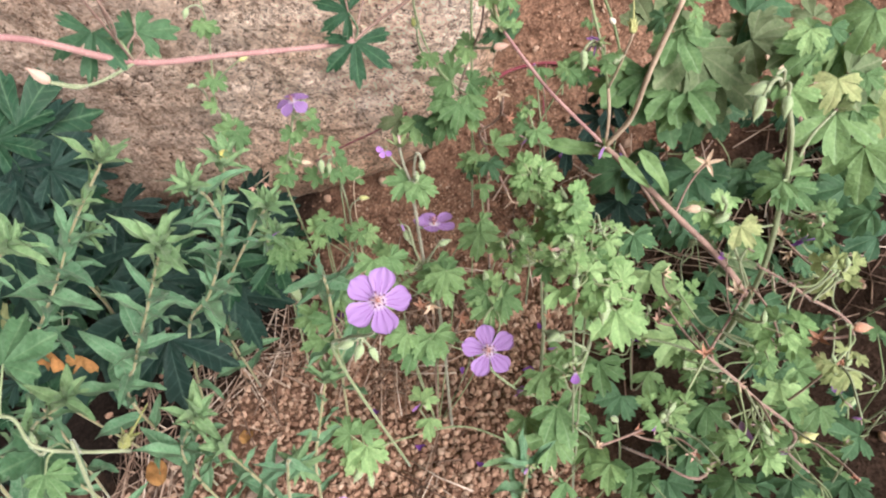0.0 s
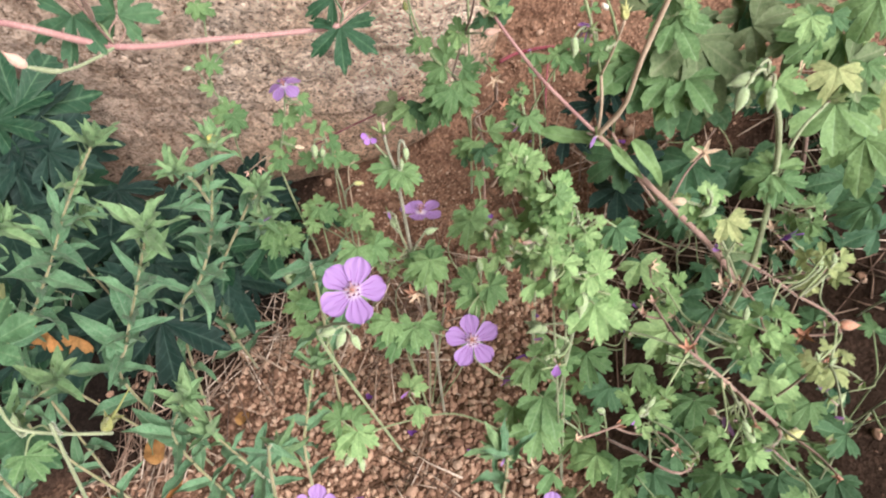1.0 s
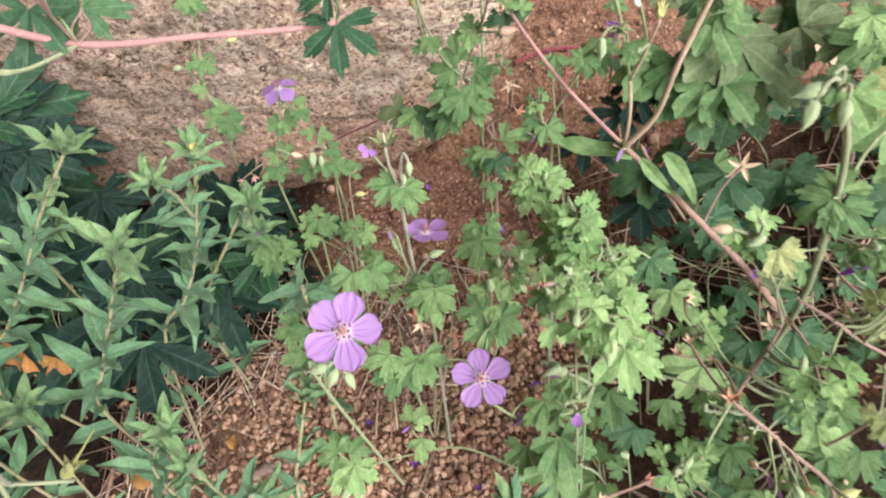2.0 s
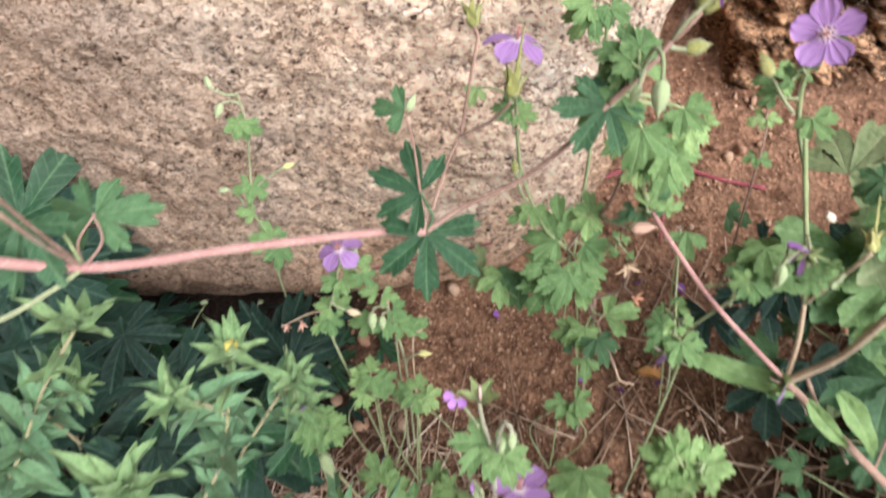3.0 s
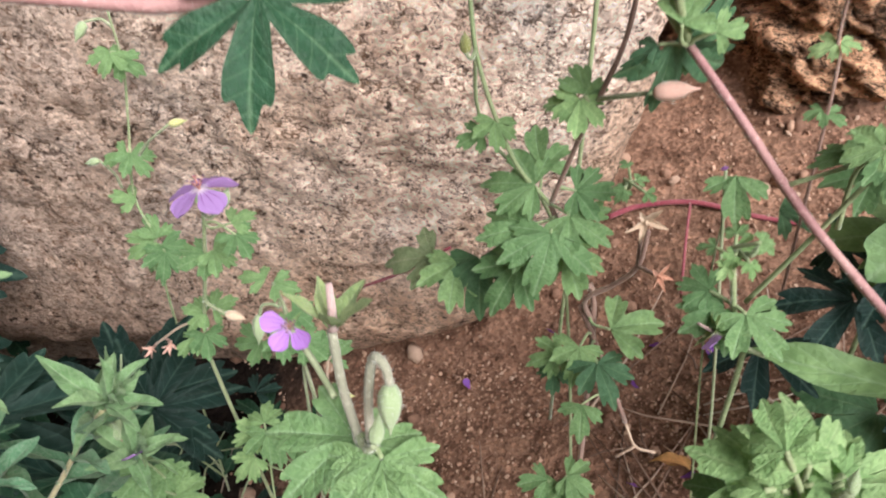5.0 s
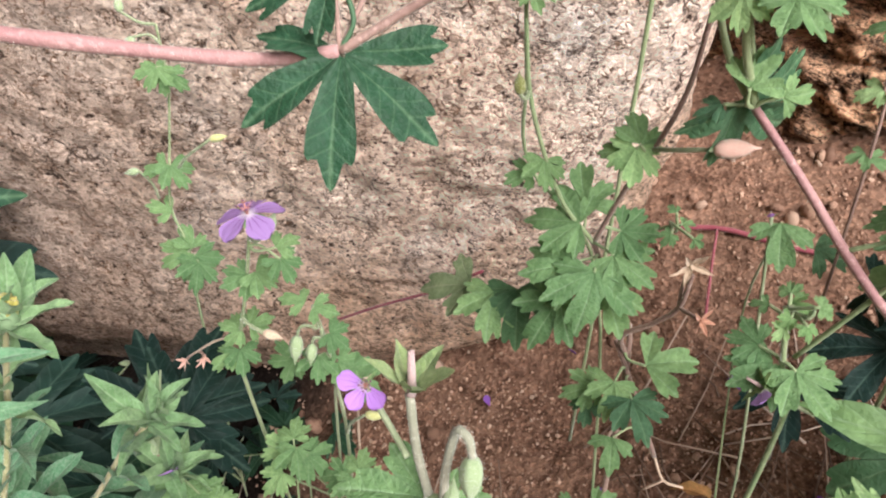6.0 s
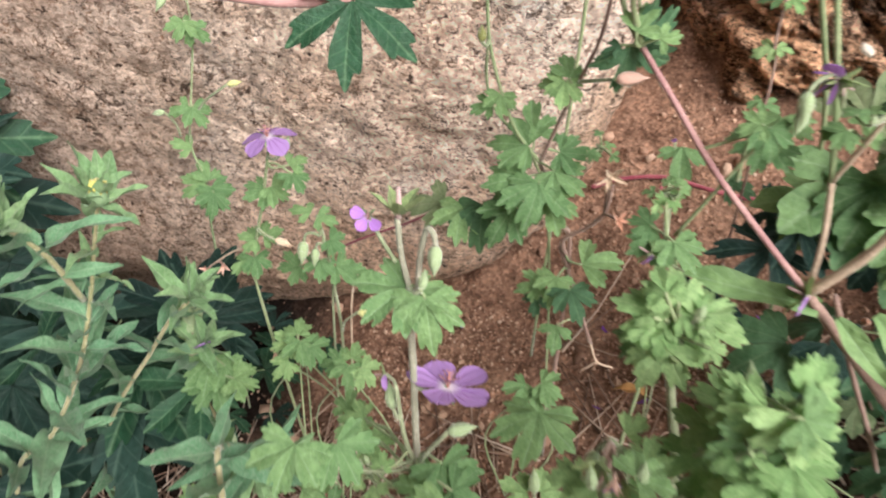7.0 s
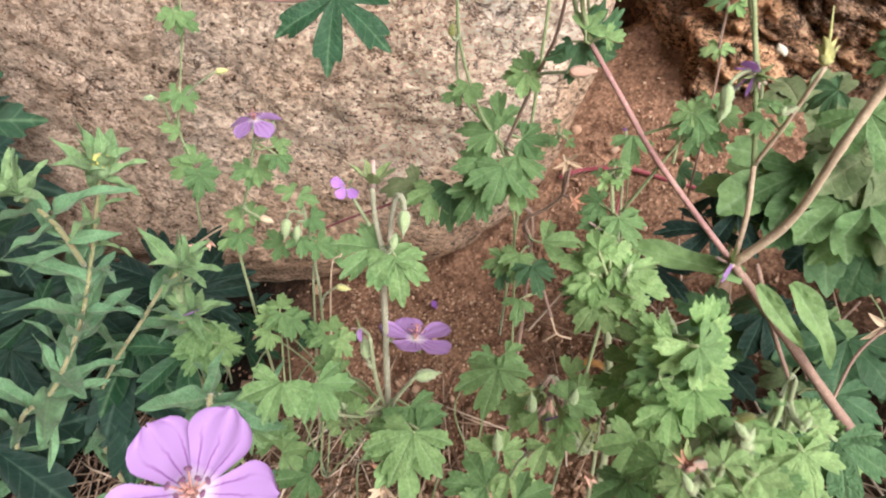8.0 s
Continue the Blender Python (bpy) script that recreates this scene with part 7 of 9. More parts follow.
p = Plant("geranium", (0.19, 0.27, 0.0244), "tall wild geranium with nodding hairy buds and a violet bloom", "plant")
p.stem([(0.19, 0.27, 0.0244), (0.1783, 0.235, 0.1731), (0.1744, 0.243, 0.2391), (0.1625, 0.24, 0.28), (0.145, 0.23, 0.3093)], 0.0016, 0.0012, M_PALE)
p.stem([(0.1744, 0.243, 0.2391), (0.182, 0.255, 0.2624), (0.1927, 0.262, 0.2751)], 0.0011, 0.0009, M_PALE)
p.bud(0.0095, pose(0.1379, 0.225, 0.3125, -168, 69, 20), M_BUD, root=(0.145, 0.23, 0.3093), arch=0.006)
p.bud(0.0095, pose(0.1347, 0.222, 0.3094, 141, 2, -23), M_BUD, root=(0.145, 0.23, 0.3093), arch=0.006)
p.bud(0.0088, pose(0.1463, 0.225, 0.3074, 146, -13, -27), M_BUD, root=(0.145, 0.23, 0.3093), arch=0.005)
p.wilted(0.0212, pose(0.1927, 0.262, 0.2751, 3, -61, -175), M_PETAL_DEEP, 0, root=(0.1901, 0.26, 0.2734), rise=55)
p.leaf(0.0134, pose(0.1482, 0.228, 0.308, -27, 32, -176), "broad", M_BRIGHT)
p.leaf(0.01, pose(0.1439, 0.23, 0.3093, 1, -36, 50), "broad", M_LEAF)
p.leaf(0.0162, pose(0.1693, 0.24, 0.2507, -35, -11, 111), "broad", M_LEAF)
p.leaf(0.015, pose(0.1732, 0.238, 0.2489, -22, 22, -156), "broad", M_LEAF)
p.leaf(0.0164, pose(0.1719, 0.242, 0.2525, 28, 0, -27), "three", M_LEAF)
p.twig((0.196, 0.241, 0.2202))
p.leaf(0.0054, pose(0.1907, 0.2335, 0.2315, 9, 26, -97), "three", M_LEAF)
p.leaf(0.0074, pose(0.1869, 0.2335, 0.2283, -52, 14, 129), "young", M_LEAF)
p.leaf(0.0055, pose(0.1884, 0.2376, 0.2334, 33, -1, 1), "young", M_LEAF)
p.leaf(0.0077, pose(0.1912, 0.2276, 0.2314, 2, 35, -167), "young", M_LEAF)
p.leaf(0.0068, pose(0.1859, 0.2377, 0.2251, -5, -16, 79), "three", M_LEAF)
p.leaf(0.0077, pose(0.1875, 0.2263, 0.2436, 34, 12, -44), "young", M_LEAF)
p.leaf(0.0067, pose(0.1924, 0.2307, 0.223, -38, 34, 160), "young", M_LEAF)
p.bud(0.0044, pose(0.1892, 0.227, 0.2358, -9, 65, 122), M_BUD)
p.wilted(0.0169, pose(0.1858, 0.232, 0.2188, 18, 47, 141), M_WITHERED, 3, root=(0.1957, 0.23, 0.2106))
p.twig((0.1462, 0.241, 0.226))
p.leaf(0.0065, pose(0.1436, 0.2351, 0.2358, 41, 30, -49), "young", M_BRIGHT)
p.leaf(0.0083, pose(0.143, 0.2398, 0.2269, -23, -13, 144), "young", M_BRIGHT)
p.leaf(0.0085, pose(0.1421, 0.236, 0.2403, 26, 38, -40), "young", M_BRIGHT)
p.leaf(0.0077, pose(0.1466, 0.2338, 0.2299, -20, 12, 180), "three", M_LEAF)
p.leaf(0.009, pose(0.1359, 0.2376, 0.2345, 5, -21, 95), "young", M_BRIGHT)
p.leaf(0.0092, pose(0.1468, 0.2398, 0.2386, 10, -11, -31), "young", M_BRIGHT)
p.leaf(0.0055, pose(0.1439, 0.2343, 0.225, -35, 17, -166), "young", M_BRIGHT)
p.bud(0.0043, pose(0.1404, 0.227, 0.2478, 4, 62, 127), M_BUD)
p.bud(0.0078, pose(0.1323, 0.233, 0.2389, -118, 75, 56), M_TAN)
p.bud(0.0079, pose(0.1468, 0.233, 0.2352, 169, 60, 4), M_BUD)
p.leaf(0.0134, pose(0.154, 0.232, 0.2285, -26, 20, -164), "broad", M_YELLOW)
p.stem([(0.1783, 0.235, 0.1731), (0.158, 0.235, 0.2093), (0.1444, 0.235, 0.2314)], 0.001, 0.0008, M_PALE)

p = Plant("geranium", (0.15, 0.19, -0.0024), "sprawling wild geranium with seed heads and yellowing leaves", "plant")
p.stem([(0.17, 0.2, 0.0059), (0.196, 0.17, 0.123), (0.1666, 0.18, 0.158), (0.1373, 0.185, 0.1858)], 0.0013, 0.001, M_BROWN)
p.stem([(0.2, 0.22, 0.0192), (0.2079, 0.19, 0.1842), (0.1777, 0.2, 0.2155), (0.1569, 0.21, 0.224)], 0.001, 0.0007, M_BROWN)
p.stem([(0.1373, 0.185, 0.1858), (0.1501, 0.2, 0.2024), (0.1569, 0.21, 0.2075)], 0.0009, 0.0007, M_BROWN)
p.stem([(0.2, 0.25, 0.0483), (0.1519, 0.16, 0.1091), (0.1235, 0.17, 0.108), (0.1107, 0.18, 0.1013)], 0.001, 0.0008, M_BROWN)
p.dry_star(0.0124, pose(0.1364, 0.185, 0.1868, -7, 9, 155), M_RUST, rise=40)
p.dry_star(0.0125, pose(0.1534, 0.21, 0.2054, -19, 22, 151), M_TAN, rise=40)
p.bud(0.0108, pose(0.1981, 0.17, 0.1294, -79, -73, -82), M_LIME)
p.dry_star(0.0164, pose(0.1905, 0.19, 0.1935, -40, 38, 145), M_RUST, rise=40)
p.bud(0.0096, pose(0.2027, 0.19, 0.2027, -111, -68, -64), M_RUST)
p.twig((0.1409, 0.236, 0.1621))
p.leaf(0.0084, pose(0.1329, 0.219, 0.1869, 9, 20, -75), "young", M_BRIGHT)
p.leaf(0.0059, pose(0.1326, 0.2277, 0.1734, -32, 1, 107), "young", M_BRIGHT)
p.leaf(0.0068, pose(0.1289, 0.2198, 0.1943, 33, -7, 15), "young", M_BRIGHT)
p.leaf(0.0068, pose(0.1383, 0.2216, 0.1767, -15, 36, -144), "young", M_BRIGHT)
p.leaf(0.0077, pose(0.1307, 0.2338, 0.1686, -14, 0, 112), "three", M_BRIGHT)
p.leaf(0.0086, pose(0.1411, 0.2288, 0.183, 23, 21, -36), "three", M_BRIGHT)
p.leaf(0.0082, pose(0.1376, 0.2242, 0.1674, -40, 2, -179), "young", M_BRIGHT)
p.bud(0.0049, pose(0.1366, 0.222, 0.1857, 9, 61, 128), M_BUD)
p.bud(0.0049, pose(0.1313, 0.222, 0.1801, -16, 67, 118), M_BUD)
p.twig((0.177, 0.196, 0.184))
p.leaf(0.0099, pose(0.1646, 0.1801, 0.2103, -8, 0, -111), "young", M_BRIGHT)
p.leaf(0.0096, pose(0.1607, 0.182, 0.205, -4, -50, 87), "young", M_BRIGHT)
p.leaf(0.0119, pose(0.1656, 0.1905, 0.207, 1, -14, 1), "three", M_LEAF)
p.leaf(0.01, pose(0.1778, 0.1885, 0.1914, -1, 43, -154), "young", M_BRIGHT)
p.leaf(0.0082, pose(0.1554, 0.1838, 0.2093, 5, -29, 47), "young", M_BRIGHT)
p.leaf(0.0106, pose(0.1669, 0.1796, 0.2198, 11, 5, -56), "young", M_BRIGHT)
p.leaf(0.0108, pose(0.1704, 0.1906, 0.1815, -23, -28, 117), "young", M_LEAF)
p.bud(0.0056, pose(0.1536, 0.182, 0.2166, 54, 24, 150), M_BUD)
p.bud(0.0058, pose(0.1684, 0.182, 0.2027, 46, -53, 177), M_BUD)
p.twig((0.1731, 0.196, 0.1706))
p.leaf(0.0057, pose(0.1666, 0.1879, 0.1876, 7, 17, -92), "young", M_BRIGHT)
p.leaf(0.0075, pose(0.1554, 0.1785, 0.1973, -30, -14, 87), "three", M_LEAF)
p.leaf(0.0064, pose(0.1662, 0.1924, 0.1884, 25, -21, 17), "three", M_BRIGHT)
p.leaf(0.007, pose(0.1644, 0.1799, 0.1897, -29, 18, -171), "three", M_LEAF)
p.leaf(0.0053, pose(0.1547, 0.1842, 0.1939, -17, -13, 98), "young", M_BRIGHT)
p.leaf(0.0053, pose(0.1736, 0.191, 0.1865, 44, 39, -71), "young", M_BRIGHT)
p.leaf(0.0075, pose(0.167, 0.1839, 0.1789, -5, 22, -163), "young", M_BRIGHT)
p.bud(0.0044, pose(0.1551, 0.182, 0.1985, 27, -67, -166), M_BUD)
p.bud(0.0044, pose(0.1572, 0.182, 0.1923, 58, -32, 166), M_BUD)
p.twig((0.1236, 0.171, 0.1491))
p.leaf(0.0088, pose(0.1172, 0.1592, 0.1757, 24, 6, -84), "young", M_BRIGHT)
p.leaf(0.0093, pose(0.1103, 0.1546, 0.1778, -8, -13, 117), "three", M_BRIGHT)
p.leaf(0.0069, pose(0.1177, 0.1656, 0.177, 27, -17, -11), "young", M_BRIGHT)
p.leaf(0.0099, pose(0.1288, 0.1689, 0.1473, -25, 12, -133), "three", M_LEAF)
p.leaf(0.0073, pose(0.107, 0.1623, 0.1804, -22, -42, 81), "young", M_BRIGHT)
p.leaf(0.0079, pose(0.1223, 0.1609, 0.1827, 19, -6, -48), "three", M_BRIGHT)
p.leaf(0.0077, pose(0.1205, 0.1657, 0.1445, -27, 29, -173), "three", M_BRIGHT)
p.bud(0.0057, pose(0.1142, 0.157, 0.1809, 40, -60, -176), M_BUD)
p.bud(0.0058, pose(0.1117, 0.157, 0.1744, 38, -62, -174), M_BUD)
p.twig((0.1767, 0.166, 0.1228))
p.leaf(0.0078, pose(0.1651, 0.1535, 0.1532, 17, 44, -145), "young", M_BRIGHT)
p.leaf(0.0102, pose(0.1553, 0.1485, 0.1591, -22, -9, 115), "three", M_BRIGHT)
p.leaf(0.0077, pose(0.1685, 0.163, 0.1497, 54, -3, -47), "young", M_LEAF)
p.leaf(0.0116, pose(0.1826, 0.1642, 0.121, -16, 34, -146), "young", M_BRIGHT)
p.leaf(0.0082, pose(0.1469, 0.1481, 0.1711, -2, 7, 19), "young", M_BRIGHT)
p.leaf(0.0076, pose(0.1673, 0.1564, 0.1638, 20, -13, -59), "young", M_BRIGHT)
p.leaf(0.0099, pose(0.1633, 0.1519, 0.137, -42, -23, 134), "three", M_BRIGHT)
p.bud(0.006, pose(0.168, 0.152, 0.1593, -19, 68, 117), M_BUD)
p.bud(0.0058, pose(0.1626, 0.152, 0.1692, 1, 63, 126), M_BUD)
p.twig((0.1492, 0.206, 0.139))
p.leaf(0.0062, pose(0.1467, 0.2007, 0.1508, 34, 9, -105), "young", M_LEAF)
p.leaf(0.0067, pose(0.1396, 0.194, 0.1563, 0, 3, 117), "young", M_LEAF)
p.leaf(0.0075, pose(0.1403, 0.1962, 0.1677, 10, -19, -20), "young", M_LEAF)
p.leaf(0.0063, pose(0.1492, 0.2004, 0.1418, -23, 18, -152), "young", M_LEAF)
p.leaf(0.0085, pose(0.1306, 0.1913, 0.1731, -29, -19, 49), "young", M_LEAF)
p.leaf(0.0081, pose(0.1475, 0.2014, 0.1619, 18, 3, -66), "young", M_LEAF)
p.leaf(0.0082, pose(0.1474, 0.1976, 0.1412, -25, 8, 136), "young", M_LEAF)
p.bud(0.0048, pose(0.1336, 0.192, 0.164, 43, 42, 143), M_BUD)
p.bud(0.0048, pose(0.141, 0.192, 0.1676, 54, -42, 171), M_BUD)
p.twig((0.2022, 0.216, 0.2091))
p.leaf(0.0097, pose(0.1899, 0.202, 0.2302, 12, 11, -42), "young", M_YELLOW)
p.leaf(0.0091, pose(0.1897, 0.2061, 0.2213, -34, -15, 130), "three", M_YELLOW)
p.leaf(0.0073, pose(0.188, 0.2048, 0.2337, 44, -24, -12), "three", M_YELLOW)
p.leaf(0.0074, pose(0.2076, 0.215, 0.2078, 24, 32, -145), "young", M_YELLOW)
p.leaf(0.0079, pose(0.1786, 0.2006, 0.2366, -29, -43, 38), "young", M_YELLOW)
p.leaf(0.0088, pose(0.1978, 0.2075, 0.2294, -5, 30, -91), "three", M_YELLOW)
p.leaf(0.0082, pose(0.1865, 0.2007, 0.2199, -38, -29, 116), "young", M_YELLOW)
p.bud(0.0049, pose(0.1876, 0.202, 0.2284, 56, 18, 152), M_BUD)
p.bud(0.0049, pose(0.1924, 0.202, 0.2324, 39, 44, 142), M_BUD)
p.twig((0.2071, 0.186, 0.1758))
p.leaf(0.0064, pose(0.2019, 0.1814, 0.1881, 25, 47, -54), "three", M_YELLOW)
p.leaf(0.0073, pose(0.1873, 0.1708, 0.2007, -22, 5, 121), "three", M_YELLOW)
p.leaf(0.0058, pose(0.191, 0.1741, 0.2054, 33, -10, 16), "three", M_YELLOW)
p.leaf(0.0107, pose(0.2088, 0.1829, 0.1761, 1, 1, 152), "young", M_YELLOW)
p.leaf(0.0075, pose(0.1941, 0.1818, 0.1863, -47, -12, 124), "young", M_YELLOW)
p.leaf(0.0069, pose(0.2068, 0.1816, 0.19, -5, -1, -91), "young", M_YELLOW)
p.leaf(0.0063, pose(0.199, 0.1786, 0.179, -21, -18, 128), "young", M_YELLOW)
p.bud(0.0043, pose(0.1942, 0.172, 0.1976, 13, -71, -155), M_BUD)
p.bud(0.0042, pose(0.1884, 0.172, 0.1997, 26, 53, 136), M_BUD)
p.wilted(0.0143, pose(0.1159, 0.165, 0.1524, 134, -15, -27), M_PETAL_DEEP, 1)
p.wilted(0.0155, pose(0.1602, 0.165, 0.155, -93, -74, -86), M_PETAL, 2)
p.wilted(0.0116, pose(0.0741, 0.225, 0.135, 142, -29, -32), M_PETAL_DEEP, 1)
p.wilted(0.0146, pose(0.1324, 0.25, 0.1062, 142, -29, -32), M_WITHERED, 2)
p.wilted(0.0101, pose(0.1959, 0.15, 0.1894, 142, -29, -32), M_PETAL_DEEP, 1)
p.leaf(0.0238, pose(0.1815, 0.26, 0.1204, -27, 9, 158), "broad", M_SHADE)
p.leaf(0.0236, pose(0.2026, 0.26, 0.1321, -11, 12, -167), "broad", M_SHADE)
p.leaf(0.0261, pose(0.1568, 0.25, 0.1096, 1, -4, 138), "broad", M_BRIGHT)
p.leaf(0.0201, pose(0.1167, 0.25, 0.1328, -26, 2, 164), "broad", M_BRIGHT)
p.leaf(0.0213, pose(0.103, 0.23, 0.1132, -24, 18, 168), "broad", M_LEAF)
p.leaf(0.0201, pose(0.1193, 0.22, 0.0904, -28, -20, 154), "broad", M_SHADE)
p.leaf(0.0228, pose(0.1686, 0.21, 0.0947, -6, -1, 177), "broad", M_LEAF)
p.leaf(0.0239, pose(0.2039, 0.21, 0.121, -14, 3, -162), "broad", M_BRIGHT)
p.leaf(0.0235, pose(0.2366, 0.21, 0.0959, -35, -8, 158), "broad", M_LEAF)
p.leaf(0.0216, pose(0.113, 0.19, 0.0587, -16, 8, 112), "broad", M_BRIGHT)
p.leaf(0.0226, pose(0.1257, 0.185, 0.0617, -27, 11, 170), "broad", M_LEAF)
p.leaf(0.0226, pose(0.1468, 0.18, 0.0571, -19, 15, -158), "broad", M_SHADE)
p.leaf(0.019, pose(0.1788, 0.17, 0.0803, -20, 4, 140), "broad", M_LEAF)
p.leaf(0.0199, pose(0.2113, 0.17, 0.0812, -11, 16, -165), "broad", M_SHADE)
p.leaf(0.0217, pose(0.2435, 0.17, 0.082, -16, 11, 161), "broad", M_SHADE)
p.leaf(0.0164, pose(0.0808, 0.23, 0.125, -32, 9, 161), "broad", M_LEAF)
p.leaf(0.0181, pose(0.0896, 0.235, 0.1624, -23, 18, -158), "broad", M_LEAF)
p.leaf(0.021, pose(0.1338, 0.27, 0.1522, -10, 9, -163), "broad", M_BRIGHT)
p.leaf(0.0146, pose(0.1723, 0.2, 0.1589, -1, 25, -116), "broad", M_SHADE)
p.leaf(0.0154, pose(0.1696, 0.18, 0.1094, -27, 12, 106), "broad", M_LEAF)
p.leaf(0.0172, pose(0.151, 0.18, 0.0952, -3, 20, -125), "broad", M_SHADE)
p.dry_star(0.0088, pose(0.1357, 0.2074, 0.1827, -52, 47, 140), M_TAN, rise=45)
p.wilted(0.0142, pose(0.1471, 0.1767, 0.1718, -62, 50, 139), M_PETAL, 0, rise=25)
p.dry_star(0.0128, pose(0.0985, 0.2446, 0.194, 7, 5, 156), M_TAN, rise=60)
p.dry_star(0.0134, pose(0.193, 0.2423, 0.1989, -76, 54, 136), M_TAN, rise=59)
p.dry_star(0.0102, pose(0.1021, 0.2292, 0.1906, 6, -28, 165), M_TAN, rise=36)
p.wilted(0.0139, pose(0.2004, 0.1509, 0.1615, 16, -4, 158), M_PETAL_DEEP, 0, rise=52)
p.dry_star(0.0091, pose(0.0842, 0.1532, 0.1528, 8, -34, 167), M_TAN, rise=53)
p.wilted(0.0136, pose(0.1356, 0.1464, 0.1488, -52, -61, -175), M_PETAL_DEEP, 0, rise=53)
p.dry_star(0.0142, pose(0.1886, 0.2492, 0.2038, 0, 20, 151), M_TAN, rise=38)
p.wilted(0.0141, pose(0.2197, 0.2162, 0.1651, 1, 25, 150), M_PETAL_DEEP, 0, rise=22)
p.wilted(0.0167, pose(0.2081, 0.1872, 0.1639, -33, 46, 141), M_PETAL_DEEP, 1, rise=53)
p.wilted(0.0122, pose(0.1112, 0.2014, 0.1771, -58, -64, -171), M_PETAL, 0, rise=48)
p.dry_star(0.0124, pose(0.2069, 0.2593, 0.1968, -7, 28, 149), M_SALMON, rise=53)
p.dry_star(0.011, pose(0.1855, 0.2027, 0.178, -84, 52, 137), M_RUST, rise=39)
p.wilted(0.0109, pose(0.1835, 0.2428, 0.1838, -16, -47, 173), M_PETAL_DEEP, 0, rise=25)
p.wilted(0.0108, pose(0.2212, 0.1774, 0.1741, -80, 56, 134), M_PETAL_DEEP, 0, rise=33)
p.wilted(0.0135, pose(0.0756, 0.1848, 0.1711, -1, 22, 151), M_PETAL_DEEP, 1, rise=43)
p.dry_star(0.0139, pose(0.0794, 0.1953, 0.1548, -7, 28, 149), M_RUST, rise=59)
p.dry_star(0.0102, pose(0.1585, 0.1826, 0.1644, -74, -64, -171), M_TAN, rise=40)
p.wilted(0.0131, pose(0.194, 0.2234, 0.1953, -40, 47, 140), M_PETAL, 0, rise=26)
p.wilted(0.0142, pose(0.1491, 0.1831, 0.1673, -30, 42, 143), M_PETAL, 0, rise=48)
p.dry_star(0.0124, pose(0.1506, 0.1858, 0.1508, -3, -41, 170), M_TAN, rise=58)
p.wilted(0.0106, pose(0.0936, 0.235, 0.199, 5, -30, 166), M_PETAL_DEEP, 0, rise=38)
p.dry_star(0.0122, pose(0.0965, 0.2009, 0.1718, -51, 45, 142), M_SALMON, rise=36)
p.wilted(0.0143, pose(0.1676, 0.2404, 0.2041, -65, -65, -169), M_PETAL_DEEP, 0, rise=20)
p.dry_star(0.0092, pose(0.0643, 0.2149, 0.1762, 10, 2, 156), M_RUST, rise=37)
p.dry_star(0.0156, pose(0.2088, 0.264, 0.1955, -24, -50, 175), M_SALMON, rise=38)
p.wilted(0.0164, pose(0.2111, 0.1767, 0.1593, -69, -62, -173), M_PETAL_DEEP, 0, rise=19)
p.dry_star(0.0106, pose(0.2073, 0.139, 0.1509, -43, 50, 138), M_RUST, rise=62)
p.dry_star(0.0101, pose(0.1701, 0.2257, 0.1897, -70, 52, 137), M_TAN, rise=38)
p.wilted(0.0127, pose(0.1531, 0.2143, 0.1635, 10, -19, 162), M_PETAL_DEEP, 0, rise=23)
p.dry_star(0.0143, pose(0.1084, 0.1697, 0.1356, 5, -36, 168), M_RUST, rise=62)
p.dry_star(0.0118, pose(0.0691, 0.2158, 0.1834, -87, 27, 149), M_TAN, rise=48)
p.dry_star(0.0125, pose(0.0918, 0.2241, 0.1822, -68, 45, 141), M_SALMON, rise=45)
p.dry_star(0.0099, pose(0.1254, 0.2137, 0.185, -2, 23, 150), M_SALMON, rise=55)
p.dry_star(0.0143, pose(0.0671, 0.1486, 0.1262, -2, 27, 149), M_TAN, rise=41)
p.dry_star(0.0105, pose(0.1684, 0.1588, 0.1651, -93, -46, 172), M_RUST, rise=59)
p.dry_star(0.0101, pose(0.1988, 0.1899, 0.1761, -44, 49, 139), M_TAN, rise=42)
p.wilted(0.0101, pose(0.05, 0.1403, 0.1595, -50, -63, -172), M_PETAL, 1, rise=39)
p.dry_star(0.0106, pose(0.2092, 0.1914, 0.1758, -95, 10, 154), M_RUST, rise=64)
p.dry_star(0.0127, pose(0.127, 0.2378, 0.1867, -30, -56, 180), M_TAN, rise=43)
p.dry_star(0.0129, pose(0.1368, 0.1571, 0.1423, -90, -10, 159), M_SALMON, rise=51)
p.wilted(0.0147, pose(0.1301, 0.1722, 0.1636, -84, 41, 144), M_PETAL_DEEP, 0, rise=37)
p.dry_star(0.0099, pose(0.0583, 0.24, 0.1829, -80, -69, -160), M_SALMON, rise=58)
p.wilted(0.0137, pose(0.1412, 0.1453, 0.1562, -66, 50, 139), M_PETAL_DEEP, 0, rise=46)
p.dry_star(0.0119, pose(0.1244, 0.218, 0.1686, 2, 19, 152), M_SALMON, rise=52)

